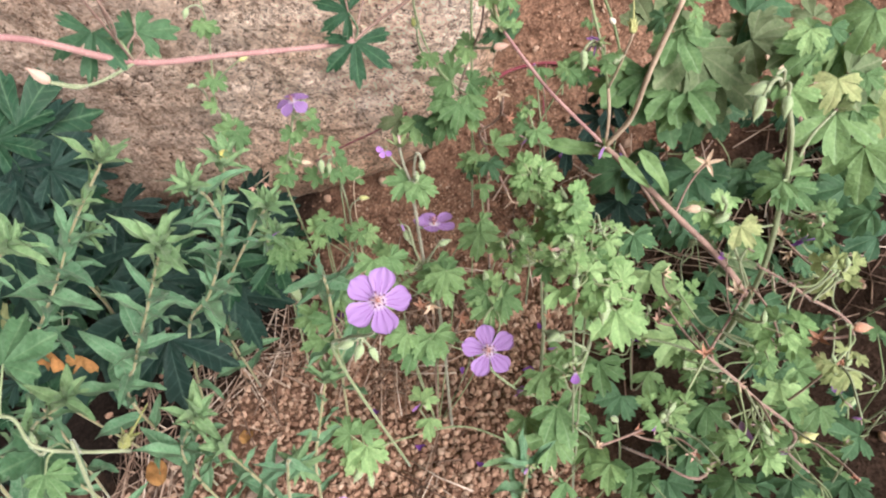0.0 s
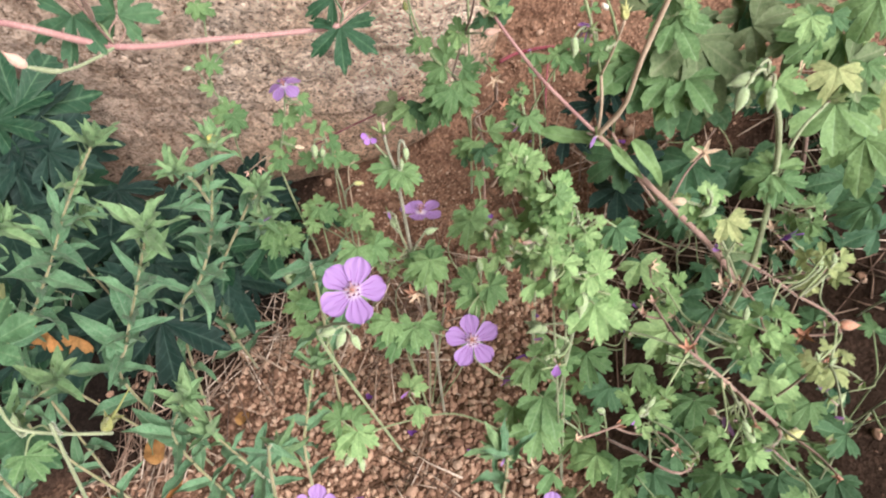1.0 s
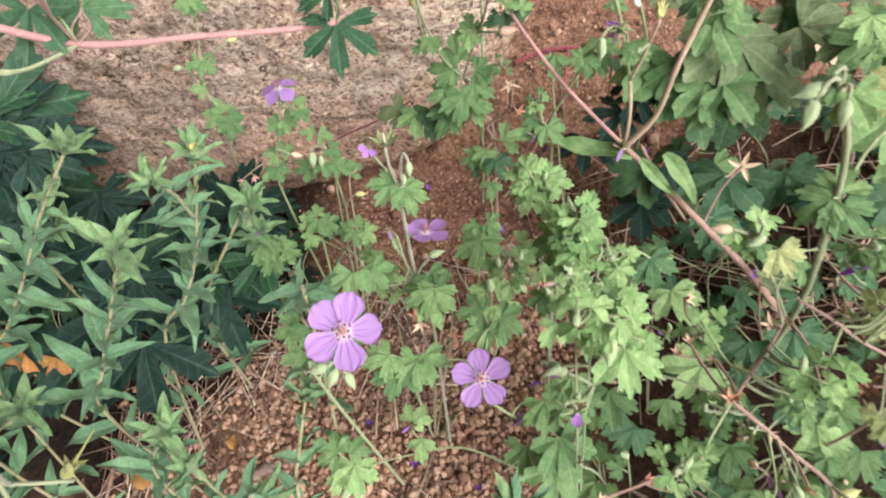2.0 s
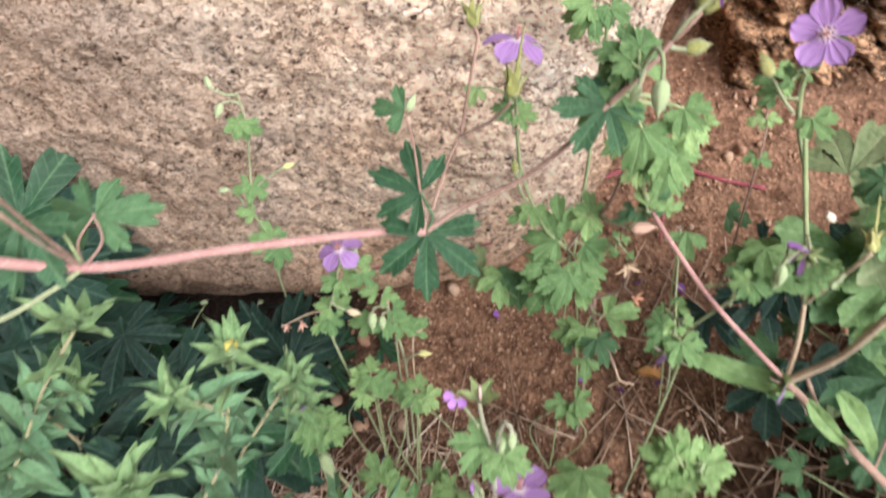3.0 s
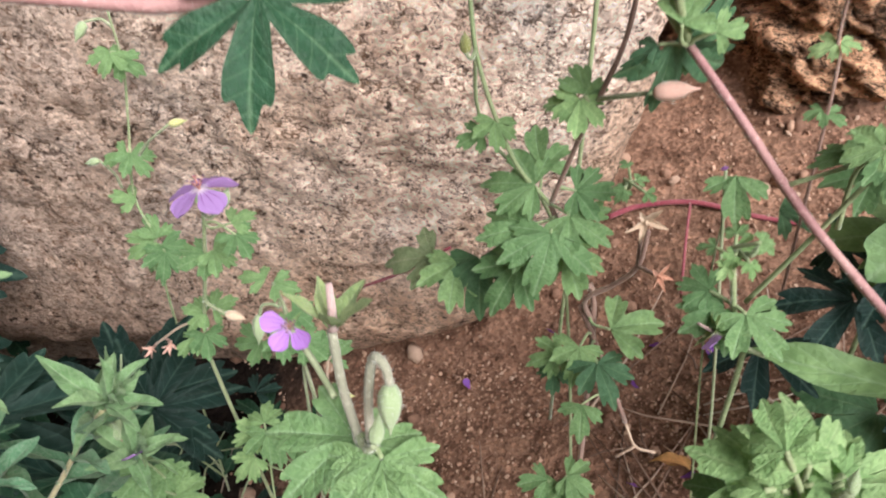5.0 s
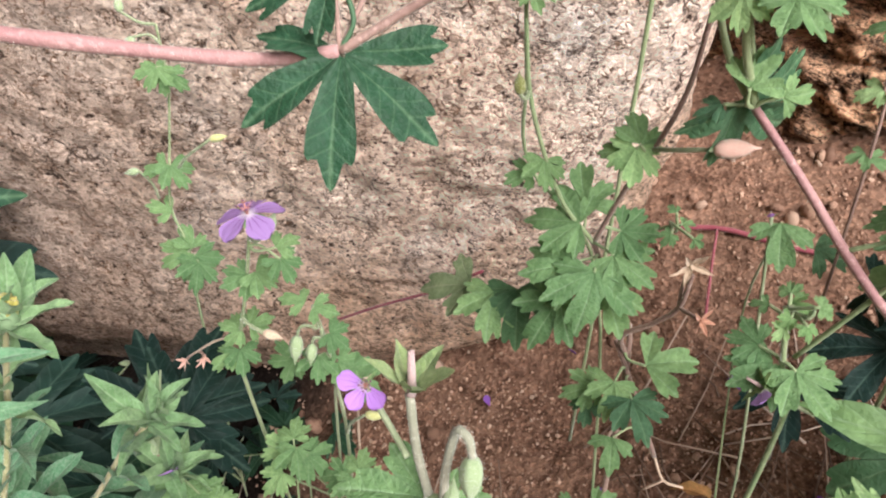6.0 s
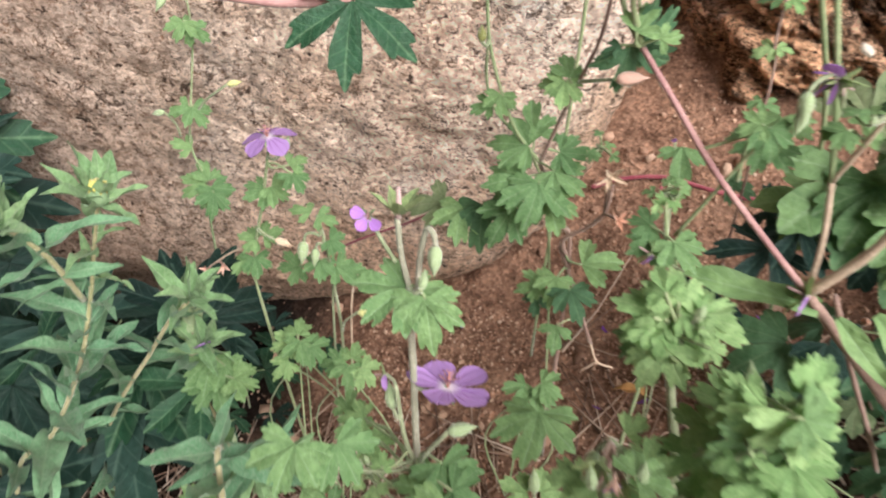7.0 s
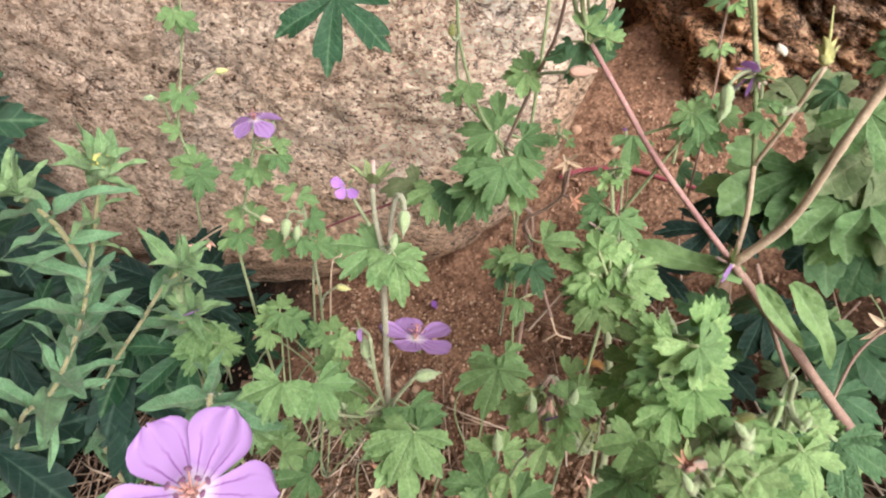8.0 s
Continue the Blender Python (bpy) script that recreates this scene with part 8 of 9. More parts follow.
p = Plant("geranium", (0.085, 0.22, -0.0188), "dense wild geranium clump with pale nodding buds", "plant")
p.stem([(0.085, 0.22, -0.0188), (0.0841, 0.2, 0.1683), (0.0765, 0.187, 0.2264), (0.0687, 0.188, 0.2479)], 0.0014, 0.001, M_PALE)
p.twig((0.0733, 0.192, 0.2269))
p.leaf(0.0094, pose(0.0747, 0.1917, 0.2321, 20, 29, -99), "young", M_BRIGHT)
p.leaf(0.0106, pose(0.0659, 0.1783, 0.2444, -29, -15, 87), "three", M_BRIGHT)
p.leaf(0.0122, pose(0.0691, 0.1789, 0.2548, 4, 17, -10), "young", M_BRIGHT)
p.leaf(0.0087, pose(0.0753, 0.1853, 0.2316, -17, 17, -156), "young", M_BRIGHT)
p.leaf(0.0092, pose(0.0628, 0.1841, 0.2465, 23, -21, 24), "young", M_BRIGHT)
p.leaf(0.0101, pose(0.0787, 0.1906, 0.2404, 26, 20, -85), "young", M_BRIGHT)
p.leaf(0.0081, pose(0.0735, 0.1856, 0.226, -40, 13, 162), "young", M_BRIGHT)
p.leaf(0.0068, pose(0.0629, 0.1746, 0.2648, 25, -1, -18), "young", M_BRIGHT)
p.leaf(0.0081, pose(0.0796, 0.1791, 0.2449, -9, 15, -97), "young", M_BRIGHT)
p.leaf(0.011, pose(0.0603, 0.1859, 0.2343, -14, -14, 145), "three", M_BRIGHT)
p.bud(0.0058, pose(0.0651, 0.178, 0.2446, 50, 35, 146), M_BUD)
p.twig((0.0875, 0.196, 0.2146))
p.leaf(0.0074, pose(0.0854, 0.1869, 0.2297, 20, 42, -71), "young", M_BRIGHT)
p.leaf(0.0083, pose(0.0797, 0.181, 0.2329, -26, -23, 107), "three", M_BRIGHT)
p.leaf(0.0068, pose(0.0832, 0.1878, 0.2371, 22, -15, 3), "young", M_BRIGHT)
p.leaf(0.0081, pose(0.0912, 0.1902, 0.2216, 10, 53, -112), "three", M_BRIGHT)
p.leaf(0.0085, pose(0.0744, 0.1829, 0.238, 30, -31, 33), "three", M_BRIGHT)
p.leaf(0.0089, pose(0.0843, 0.1806, 0.2472, 39, 36, -24), "young", M_BRIGHT)
p.leaf(0.0077, pose(0.0832, 0.1925, 0.2114, -20, 5, 106), "three", M_LEAF)
p.leaf(0.0071, pose(0.0739, 0.1839, 0.2435, 1, -37, 82), "young", M_BRIGHT)
p.leaf(0.0064, pose(0.0906, 0.1783, 0.2364, -16, 24, -114), "young", M_BRIGHT)
p.bud(0.0052, pose(0.0799, 0.182, 0.2463, 38, -62, -174), M_BUD)
p.twig((0.1035, 0.236, 0.2084))
p.leaf(0.008, pose(0.1046, 0.2354, 0.2118, -29, 27, -159), "young", M_BRIGHT)
p.leaf(0.0074, pose(0.1003, 0.2317, 0.2119, -16, -33, 120), "young", M_BRIGHT)
p.leaf(0.0059, pose(0.0987, 0.2224, 0.2323, 26, -10, -38), "three", M_BRIGHT)
p.leaf(0.0059, pose(0.106, 0.2315, 0.2098, -17, 7, -104), "young", M_BRIGHT)
p.leaf(0.0072, pose(0.0934, 0.229, 0.2177, -29, -27, 114), "young", M_BRIGHT)
p.leaf(0.0067, pose(0.1047, 0.221, 0.2291, 27, 32, -34), "young", M_BRIGHT)
p.leaf(0.0065, pose(0.0956, 0.2269, 0.2126, -24, 3, 146), "young", M_BRIGHT)
p.bud(0.0045, pose(0.0947, 0.222, 0.2243, 28, -67, -166), M_BUD)
p.bud(0.0107, pose(0.0802, 0.183, 0.2314, 148, -16, -28), M_BUD, root=(0.0736, 0.187, 0.2381), arch=0.006)
p.bud(0.0115, pose(0.0711, 0.2, 0.1782, -70, 74, 88), M_BUD)
p.bud(0.0083, pose(0.0677, 0.2, 0.1831, 168, 60, 4), M_BUD)
p.leaf(0.0197, pose(0.0872, 0.185, 0.2209, -15, 1, -177), "broad", M_BRIGHT)
p.leaf(0.0178, pose(0.0751, 0.19, 0.2384, 21, 24, -70), "broad", M_BRIGHT)
p.twig((0.0467, 0.246, 0.1932))
p.leaf(0.0064, pose(0.047, 0.2344, 0.2093, 8, 21, -125), "young", M_BRIGHT)
p.leaf(0.0069, pose(0.0415, 0.2352, 0.2062, -25, -41, 117), "three", M_BRIGHT)
p.leaf(0.0089, pose(0.0471, 0.233, 0.217, 7, 5, -51), "young", M_LEAF)
p.leaf(0.0057, pose(0.0476, 0.2293, 0.207, -45, 8, -180), "young", M_BRIGHT)
p.leaf(0.0081, pose(0.038, 0.2405, 0.203, -11, -27, 105), "young", M_BRIGHT)
p.leaf(0.0072, pose(0.0518, 0.2447, 0.2066, 47, -5, -25), "young", M_BRIGHT)
p.leaf(0.0095, pose(0.0458, 0.2396, 0.1915, -16, -9, 162), "three", M_BRIGHT)
p.bud(0.0047, pose(0.0482, 0.232, 0.2158, 52, 31, 148), M_BUD)
p.bud(0.0048, pose(0.0394, 0.232, 0.2114, 27, 54, 136), M_BUD)
p.twig((0.0773, 0.206, 0.1321))
p.leaf(0.0064, pose(0.0762, 0.1968, 0.1515, -4, 33, -125), "three", M_LEAF)
p.leaf(0.0085, pose(0.0692, 0.1899, 0.1572, -21, 6, 96), "young", M_LEAF)
p.leaf(0.0077, pose(0.0723, 0.1896, 0.1721, 2, -31, 9), "three", M_LEAF)
p.leaf(0.0064, pose(0.079, 0.19, 0.1566, -31, 29, -125), "three", M_LEAF)
p.leaf(0.0082, pose(0.0675, 0.2026, 0.1501, 25, 6, 23), "three", M_LEAF)
p.leaf(0.0092, pose(0.0851, 0.2033, 0.1442, 1, 9, -82), "three", M_LEAF)
p.bud(0.0048, pose(0.0765, 0.192, 0.1662, 53, 30, 148), M_BUD)
p.bud(0.0048, pose(0.071, 0.192, 0.1632, 56, -41, 170), M_BUD)

p = Plant("geranium", (0.3, 0.42, 0.0862), "old wild geranium with broad dull olive leaves", "plant")
p.stem([(0.3, 0.42, 0.0862), (0.27, 0.4, 0.16), (0.24, 0.385, 0.2)], 0.002, 0.0015, M_BROWN)
p.stem([(0.34, 0.36, 0.0892), (0.33, 0.33, 0.2), (0.31, 0.31, 0.26)], 0.002, 0.0015, M_BROWN)
p.leaf(0.0431, pose(0.1734, 0.4, 0.2271, -26, 7, 180), "broad", M_OLIVE)
p.leaf(0.0224, pose(0.1616, 0.3963, 0.2246, -55, 23, 165), "broad", M_OLIVE)
p.leaf(0.0336, pose(0.1629, 0.4195, 0.202, -35, 43, -168), "three", M_OLIVE)
p.leaf(0.0415, pose(0.1976, 0.41, 0.2038, -32, 3, 163), "broad", M_OLIVE)
p.leaf(0.0286, pose(0.2147, 0.4366, 0.1612, -43, 21, -178), "broad", M_SHADE)
p.leaf(0.0312, pose(0.1906, 0.4201, 0.175, -30, 28, 179), "broad", M_OLIVE)
p.leaf(0.0302, pose(0.208, 0.4, 0.2351, -5, 41, -129), "broad", M_OLIVE)
p.leaf(0.0237, pose(0.2121, 0.4181, 0.2327, -34, -16, 144), "broad", M_OLIVE)
p.leaf(0.0181, pose(0.2149, 0.4146, 0.2429, -55, 36, 165), "broad", M_OLIVE)
p.leaf(0.0309, pose(0.2086, 0.42, 0.2406, 31, 35, -73), "broad", M_SHADE)
p.leaf(0.0215, pose(0.2327, 0.4447, 0.2122, -58, 5, 165), "three", M_LEAF)
p.leaf(0.0266, pose(0.2244, 0.4203, 0.2334, -36, -18, 130), "three", M_SHADE)
p.leaf(0.0282, pose(0.1471, 0.4, 0.2101, -42, -4, 170), "broad", M_LEAF)
p.leaf(0.0197, pose(0.1405, 0.4095, 0.1902, -33, 34, -163), "broad", M_SHADE)
p.leaf(0.0199, pose(0.158, 0.4111, 0.1966, -13, -28, 125), "broad", M_LEAF)
p.leaf(0.028, pose(0.1601, 0.385, 0.2063, -34, 12, 180), "broad", M_LEAF)
p.leaf(0.0295, pose(0.1685, 0.3803, 0.2095, -4, 25, -159), "three", M_LEAF)
p.leaf(0.0283, pose(0.1752, 0.3891, 0.1944, -14, -7, 129), "three", M_LEAF)
p.leaf(0.0251, pose(0.1556, 0.39, 0.2447, -28, 33, -173), "broad", M_LEAF)
p.leaf(0.014, pose(0.1518, 0.4137, 0.2438, -37, -22, 103), "broad", M_SHADE)
p.leaf(0.0181, pose(0.16, 0.4153, 0.2293, -57, -26, 136), "three", M_LEAF)
p.leaf(0.0328, pose(0.2394, 0.33, 0.2262, -27, 8, 166), "broad", M_LEAF)
p.leaf(0.0193, pose(0.2611, 0.3514, 0.2179, -47, -15, 124), "broad", M_OLIVE)
p.leaf(0.0205, pose(0.2469, 0.3293, 0.231, -61, -7, 136), "broad", M_LEAF)
p.leaf(0.032, pose(0.267, 0.33, 0.2012, -38, 19, 149), "broad", M_LEAF)
p.leaf(0.0198, pose(0.2861, 0.341, 0.1869, -13, 36, -168), "broad", M_OLIVE)
p.leaf(0.0273, pose(0.2879, 0.3569, 0.1967, -15, 14, -168), "three", M_LEAF)
p.leaf(0.0268, pose(0.2413, 0.34, 0.2466, -10, 35, -123), "broad", M_OLIVE)
p.leaf(0.0257, pose(0.2581, 0.3567, 0.2195, -33, -14, 159), "broad", M_OLIVE)
p.leaf(0.024, pose(0.2535, 0.3487, 0.2216, -23, -17, 129), "broad", M_OLIVE)
p.leaf(0.0299, pose(0.2594, 0.34, 0.2352, -20, 26, -178), "broad", M_YELLOW)
p.leaf(0.0156, pose(0.25, 0.3372, 0.2481, -39, 12, 169), "broad", M_LEAF)
p.leaf(0.0202, pose(0.2327, 0.3326, 0.2475, -37, -1, 172), "broad", M_YELLOW)
p.leaf(0.0253, pose(0.2314, 0.36, 0.2497, 9, -37, 55), "broad", M_LEAF)
p.leaf(0.0212, pose(0.2226, 0.3696, 0.2437, -30, 11, 156), "broad", M_OLIVE)
p.leaf(0.0213, pose(0.2418, 0.3512, 0.25, -47, -20, 89), "three", M_LEAF)
p.leaf(0.0248, pose(0.2431, 0.36, 0.2533, -32, 5, 159), "broad", M_BRIGHT)
p.leaf(0.015, pose(0.2304, 0.3573, 0.2664, -52, 8, 176), "broad", M_SHADE)
p.leaf(0.0162, pose(0.2163, 0.3512, 0.2685, -37, -5, 149), "broad", M_BRIGHT)
p.leaf(0.0259, pose(0.2533, 0.36, 0.2744, -36, 3, 151), "broad", M_LEAF)
p.leaf(0.0189, pose(0.2688, 0.3809, 0.2644, -31, -21, 121), "three", M_SHADE)
p.leaf(0.0187, pose(0.2761, 0.3739, 0.2605, -39, 2, 131), "broad", M_LEAF)
p.leaf(0.0329, pose(0.2138, 0.42, 0.1087, -39, 9, 159), "broad", M_SHADE)
p.leaf(0.0255, pose(0.1947, 0.416, 0.1166, -35, 31, -149), "broad", M_LEAF)
p.leaf(0.0208, pose(0.2221, 0.4281, 0.0789, -18, -13, 115), "broad", M_SHADE)
p.leaf(0.0337, pose(0.2503, 0.42, 0.1087, -20, 24, -170), "broad", M_SHADE)
p.leaf(0.0266, pose(0.2424, 0.4323, 0.0957, -29, 26, -165), "broad", M_OLIVE)
p.leaf(0.0229, pose(0.2405, 0.4285, 0.0894, -16, 14, -172), "broad", M_SHADE)
p.leaf(0.0319, pose(0.2936, 0.36, 0.1428, -26, -7, 146), "broad", M_SHADE)
p.leaf(0.0261, pose(0.3182, 0.3853, 0.1399, -33, 7, 150), "broad", M_LEAF)
p.leaf(0.0168, pose(0.2826, 0.3784, 0.1306, -33, 44, 176), "broad", M_SHADE)
p.leaf(0.0184, pose(0.2705, 0.45, 0.2249, 26, -12, 4), "broad", M_OLIVE)
p.leaf(0.0122, pose(0.2936, 0.4482, 0.2139, -34, -11, 117), "broad", M_SHADE)
p.leaf(0.0107, pose(0.2773, 0.48, 0.2143, -52, -9, 152), "broad", M_OLIVE)
p.twig((0.151, 0.366, 0.2683))
p.leaf(0.0096, pose(0.1457, 0.3484, 0.2816, -15, 26, -91), "young", M_LEAF)
p.leaf(0.0095, pose(0.1434, 0.3593, 0.2731, -28, -40, 107), "young", M_LEAF)
p.leaf(0.0094, pose(0.151, 0.3643, 0.2789, 40, -7, 5), "young", M_LEAF)
p.leaf(0.0084, pose(0.1506, 0.3535, 0.2708, -53, 13, -157), "young", M_LEAF)
p.leaf(0.0094, pose(0.1366, 0.3552, 0.2814, 11, -36, 12), "young", M_LEAF)
p.leaf(0.011, pose(0.1491, 0.3523, 0.2868, 39, 8, -37), "three", M_LEAF)
p.leaf(0.0108, pose(0.1446, 0.3546, 0.2671, -43, 30, 151), "three", M_LEAF)
p.bud(0.006, pose(0.1375, 0.352, 0.2867, 12, 59, 131), M_BUD)
p.bud(0.0061, pose(0.1511, 0.352, 0.2763, 59, -2, 157), M_BUD)


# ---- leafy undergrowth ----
# Shaded right-hand plants get M_SHADE and M_DARK: shade held in leaf colour.
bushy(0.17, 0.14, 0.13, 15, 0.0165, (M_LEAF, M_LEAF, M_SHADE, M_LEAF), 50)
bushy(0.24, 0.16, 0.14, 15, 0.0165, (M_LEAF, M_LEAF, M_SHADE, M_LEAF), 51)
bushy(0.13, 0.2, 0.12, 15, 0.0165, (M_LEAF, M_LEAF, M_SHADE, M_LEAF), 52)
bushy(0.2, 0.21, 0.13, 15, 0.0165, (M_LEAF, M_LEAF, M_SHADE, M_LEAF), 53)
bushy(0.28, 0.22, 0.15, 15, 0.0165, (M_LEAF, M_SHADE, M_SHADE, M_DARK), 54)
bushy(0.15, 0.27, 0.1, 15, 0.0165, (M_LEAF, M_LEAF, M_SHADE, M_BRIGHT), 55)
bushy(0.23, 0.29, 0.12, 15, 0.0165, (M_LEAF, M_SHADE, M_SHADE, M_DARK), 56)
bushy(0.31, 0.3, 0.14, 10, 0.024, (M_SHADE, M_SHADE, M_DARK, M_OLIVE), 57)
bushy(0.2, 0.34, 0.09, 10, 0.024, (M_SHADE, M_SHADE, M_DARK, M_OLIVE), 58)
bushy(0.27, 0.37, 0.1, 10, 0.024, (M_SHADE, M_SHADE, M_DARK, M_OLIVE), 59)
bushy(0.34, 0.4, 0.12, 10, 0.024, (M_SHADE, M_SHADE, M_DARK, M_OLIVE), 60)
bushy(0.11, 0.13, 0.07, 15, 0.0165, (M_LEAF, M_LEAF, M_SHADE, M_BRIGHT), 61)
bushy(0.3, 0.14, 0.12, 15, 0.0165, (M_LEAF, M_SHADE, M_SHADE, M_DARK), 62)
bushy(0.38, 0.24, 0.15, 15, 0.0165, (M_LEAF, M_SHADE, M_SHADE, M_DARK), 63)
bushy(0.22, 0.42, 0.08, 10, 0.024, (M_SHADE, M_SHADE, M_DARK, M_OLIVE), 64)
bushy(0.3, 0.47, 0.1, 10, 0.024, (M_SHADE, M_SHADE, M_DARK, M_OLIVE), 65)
# The gloom at the boulder's foot is partly in these leaf colours.
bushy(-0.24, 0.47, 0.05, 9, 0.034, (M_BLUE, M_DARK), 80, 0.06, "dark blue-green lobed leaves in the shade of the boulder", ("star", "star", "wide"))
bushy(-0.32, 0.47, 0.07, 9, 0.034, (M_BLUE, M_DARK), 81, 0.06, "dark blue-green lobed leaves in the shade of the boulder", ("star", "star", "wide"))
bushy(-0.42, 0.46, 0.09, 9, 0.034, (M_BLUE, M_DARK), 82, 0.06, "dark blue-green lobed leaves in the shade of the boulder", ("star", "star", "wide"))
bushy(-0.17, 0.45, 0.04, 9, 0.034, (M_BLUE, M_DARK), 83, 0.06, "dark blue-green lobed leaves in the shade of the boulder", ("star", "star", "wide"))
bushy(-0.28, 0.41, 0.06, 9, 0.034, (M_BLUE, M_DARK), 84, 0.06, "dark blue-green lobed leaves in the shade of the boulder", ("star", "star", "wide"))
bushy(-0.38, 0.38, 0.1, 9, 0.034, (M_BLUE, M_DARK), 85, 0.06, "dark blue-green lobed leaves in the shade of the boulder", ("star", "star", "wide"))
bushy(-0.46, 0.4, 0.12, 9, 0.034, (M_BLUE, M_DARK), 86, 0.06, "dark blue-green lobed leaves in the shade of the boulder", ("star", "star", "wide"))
# Added far left, mostly unseen, to keep light off the boulder's foot.
bushy(-0.5, 0.3, 0.16, 16, 0.045, (M_BLUE, M_DARK, M_SHADE), 120, 0.09, "tall dark-leaved plant added to shade the boulder's foot", ("star", "star", "wide"))
bushy(-0.46, 0.2, 0.12, 16, 0.045, (M_BLUE, M_DARK, M_SHADE), 121, 0.09, "tall dark-leaved plant added to shade the boulder's foot", ("star", "star", "wide"))
bushy(-0.58, 0.42, 0.22, 16, 0.045, (M_BLUE, M_DARK, M_SHADE), 122, 0.09, "tall dark-leaved plant added to shade the boulder's foot", ("star", "star", "wide"))
bushy(-0.42, 0.5, 0.1, 16, 0.045, (M_BLUE, M_DARK, M_SHADE), 123, 0.09, "tall dark-leaved plant added to shade the boulder's foot", ("star", "star", "wide"))
bushy(-0.52, 0.48, 0.15, 16, 0.045, (M_BLUE, M_DARK, M_SHADE), 124, 0.09, "tall dark-leaved plant added to shade the boulder's foot", ("star", "star", "wide"))


# ---- red trailing stalks ----

p = Plant("red_stalk", (0.0703, 0.6001, 0.0847), "dark red fallen geranium stalk lying on soil", "stalk")
p.stem([(0.0553, 0.5988, 0.083), (0.0739, 0.6022, 0.0916), (0.1067, 0.5992, 0.1001), (0.141, 0.5854, 0.1019), (0.1728, 0.5744, 0.1051)], 0.0019, 0.0016, M_RED)
p.stem([(0.1009, 0.5476, 0.0639), (0.102, 0.5743, 0.0876), (0.1049, 0.598, 0.0998)], 0.0012, 0.001, M_RED)

p = Plant("red_stalk", (-0.1063, 0.485, 0.0716), "thin dark red stalk against the boulder's foot", "stalk")
p.stem([(-0.1212, 0.492, 0.0586), (-0.0848, 0.478, 0.0897), (-0.0537, 0.465, 0.1151), (-0.0264, 0.45, 0.1435)], 0.0012, 0.001, M_RED)


# ---- hairy asters ----
aster([(-0.2, 0.27, -0.1043), (-0.1754, 0.272, 0.0741), (-0.1543, 0.282, 0.1105), (-0.1396, 0.29, 0.1431), (-0.1332, 0.298, 0.1705), (-0.124, 0.303, 0.208)], 33, 0.032, bloom=True)
aster([(-0.134, 0.296, 0.1718), (-0.1317, 0.286, 0.1972), (-0.1336, 0.278, 0.2132)], 8, 0.024)
aster([(-0.19, 0.24, -0.1061), (-0.2091, 0.232, 0.0501), (-0.1924, 0.236, 0.1004), (-0.1695, 0.243, 0.1502), (-0.148, 0.246, 0.196)], 29, 0.034)
aster([(-0.27, 0.28, -0.1257), (-0.3074, 0.26, 0.0483), (-0.2827, 0.272, 0.081), (-0.256, 0.285, 0.1214), (-0.2338, 0.3, 0.1604), (-0.2025, 0.31, 0.2038)], 39, 0.032)
aster([(-0.15, 0.2, -0.0997), (-0.1697, 0.2, 0.0309), (-0.1497, 0.205, 0.0841)], 21, 0.03)
aster([(-0.23, 0.2, -0.1261), (-0.251, 0.19, 0.066), (-0.2203, 0.2, 0.112)], 19, 0.03)
aster([(-0.07, 0.25, -0.0648), (-0.0618, 0.25, 0.1396), (-0.0664, 0.262, 0.1543), (-0.061, 0.267, 0.139)], 15, 0.03)
aster([(-0.085, 0.19, -0.08), (-0.0812, 0.2, 0.0244), (-0.0751, 0.21, 0.0616), (-0.0689, 0.225, 0.0928)], 8, 0.028)
aster([(-0.1, 0.14, -0.0934), (-0.0742, 0.15, 0.1183), (-0.0703, 0.155, 0.1279)], 8, 0.026)
aster([(0.05, 0.15, -0.0422), (0.053, 0.155, 0.1105), (0.051, 0.16, 0.1203)], 11, 0.026)
aster([(-0.24, 0.33, -0.1073), (-0.2592, 0.31, 0.1108), (-0.2431, 0.315, 0.1346)], 13, 0.03)
aster([(-0.1, 0.35, -0.0577), (-0.1248, 0.335, 0.0915), (-0.1197, 0.335, 0.1156)], 9, 0.026)
aster([(-0.3, 0.24, -0.1424), (-0.2847, 0.25, 0.1291), (-0.2589, 0.27, 0.1705)], 23, 0.032)
aster([(-0.17, 0.33, -0.0842), (-0.1663, 0.31, 0.0524), (-0.133, 0.325, 0.1249), (-0.1171, 0.33, 0.1477)], 19, 0.03)
aster([(-0.13, 0.22, -0.0897), (-0.1087, 0.18, 0.0419), (-0.1302, 0.19, 0.0687)], 13, 0.028)
aster([(-0.28, 0.16, -0.1494), (-0.2194, 0.14, 0.1302), (-0.2094, 0.15, 0.1478)], 15, 0.03)


# ---- low flowers among the asters ----

p = Plant("geranium", (-0.12, 0.335, -0.0669), "low wild geranium with half-withered violet flowers", "plant")
p.stem([(-0.12, 0.335, -0.0669), (-0.1187, 0.337, 0.099), (-0.1225, 0.337, 0.1132)], 0.001, 0.0008, M_GREEN)
p.wilted(0.0262, pose(-0.1238, 0.337, 0.1147, 27, 24, 150), M_PETAL, 2, root=(-0.1225, 0.337, 0.1132))
p.pod(0.0299, pose(-0.1238, 0.337, 0.1219, 25, 34, 147), M_BUD, root=(-0.1225, 0.337, 0.1132))
p.wilted(0.0362, pose(-0.1266, 0.338, 0.0569, -161, -61, -52), M_PETAL, 2)
p.bud(0.0162, pose(-0.1167, 0.336, 0.0593, 173, -41, -37), M_BUD)
p.leaf(0.0167, pose(-0.1162, 0.335, 0.1091, -27, -11, -151), "broad", M_LEAF)
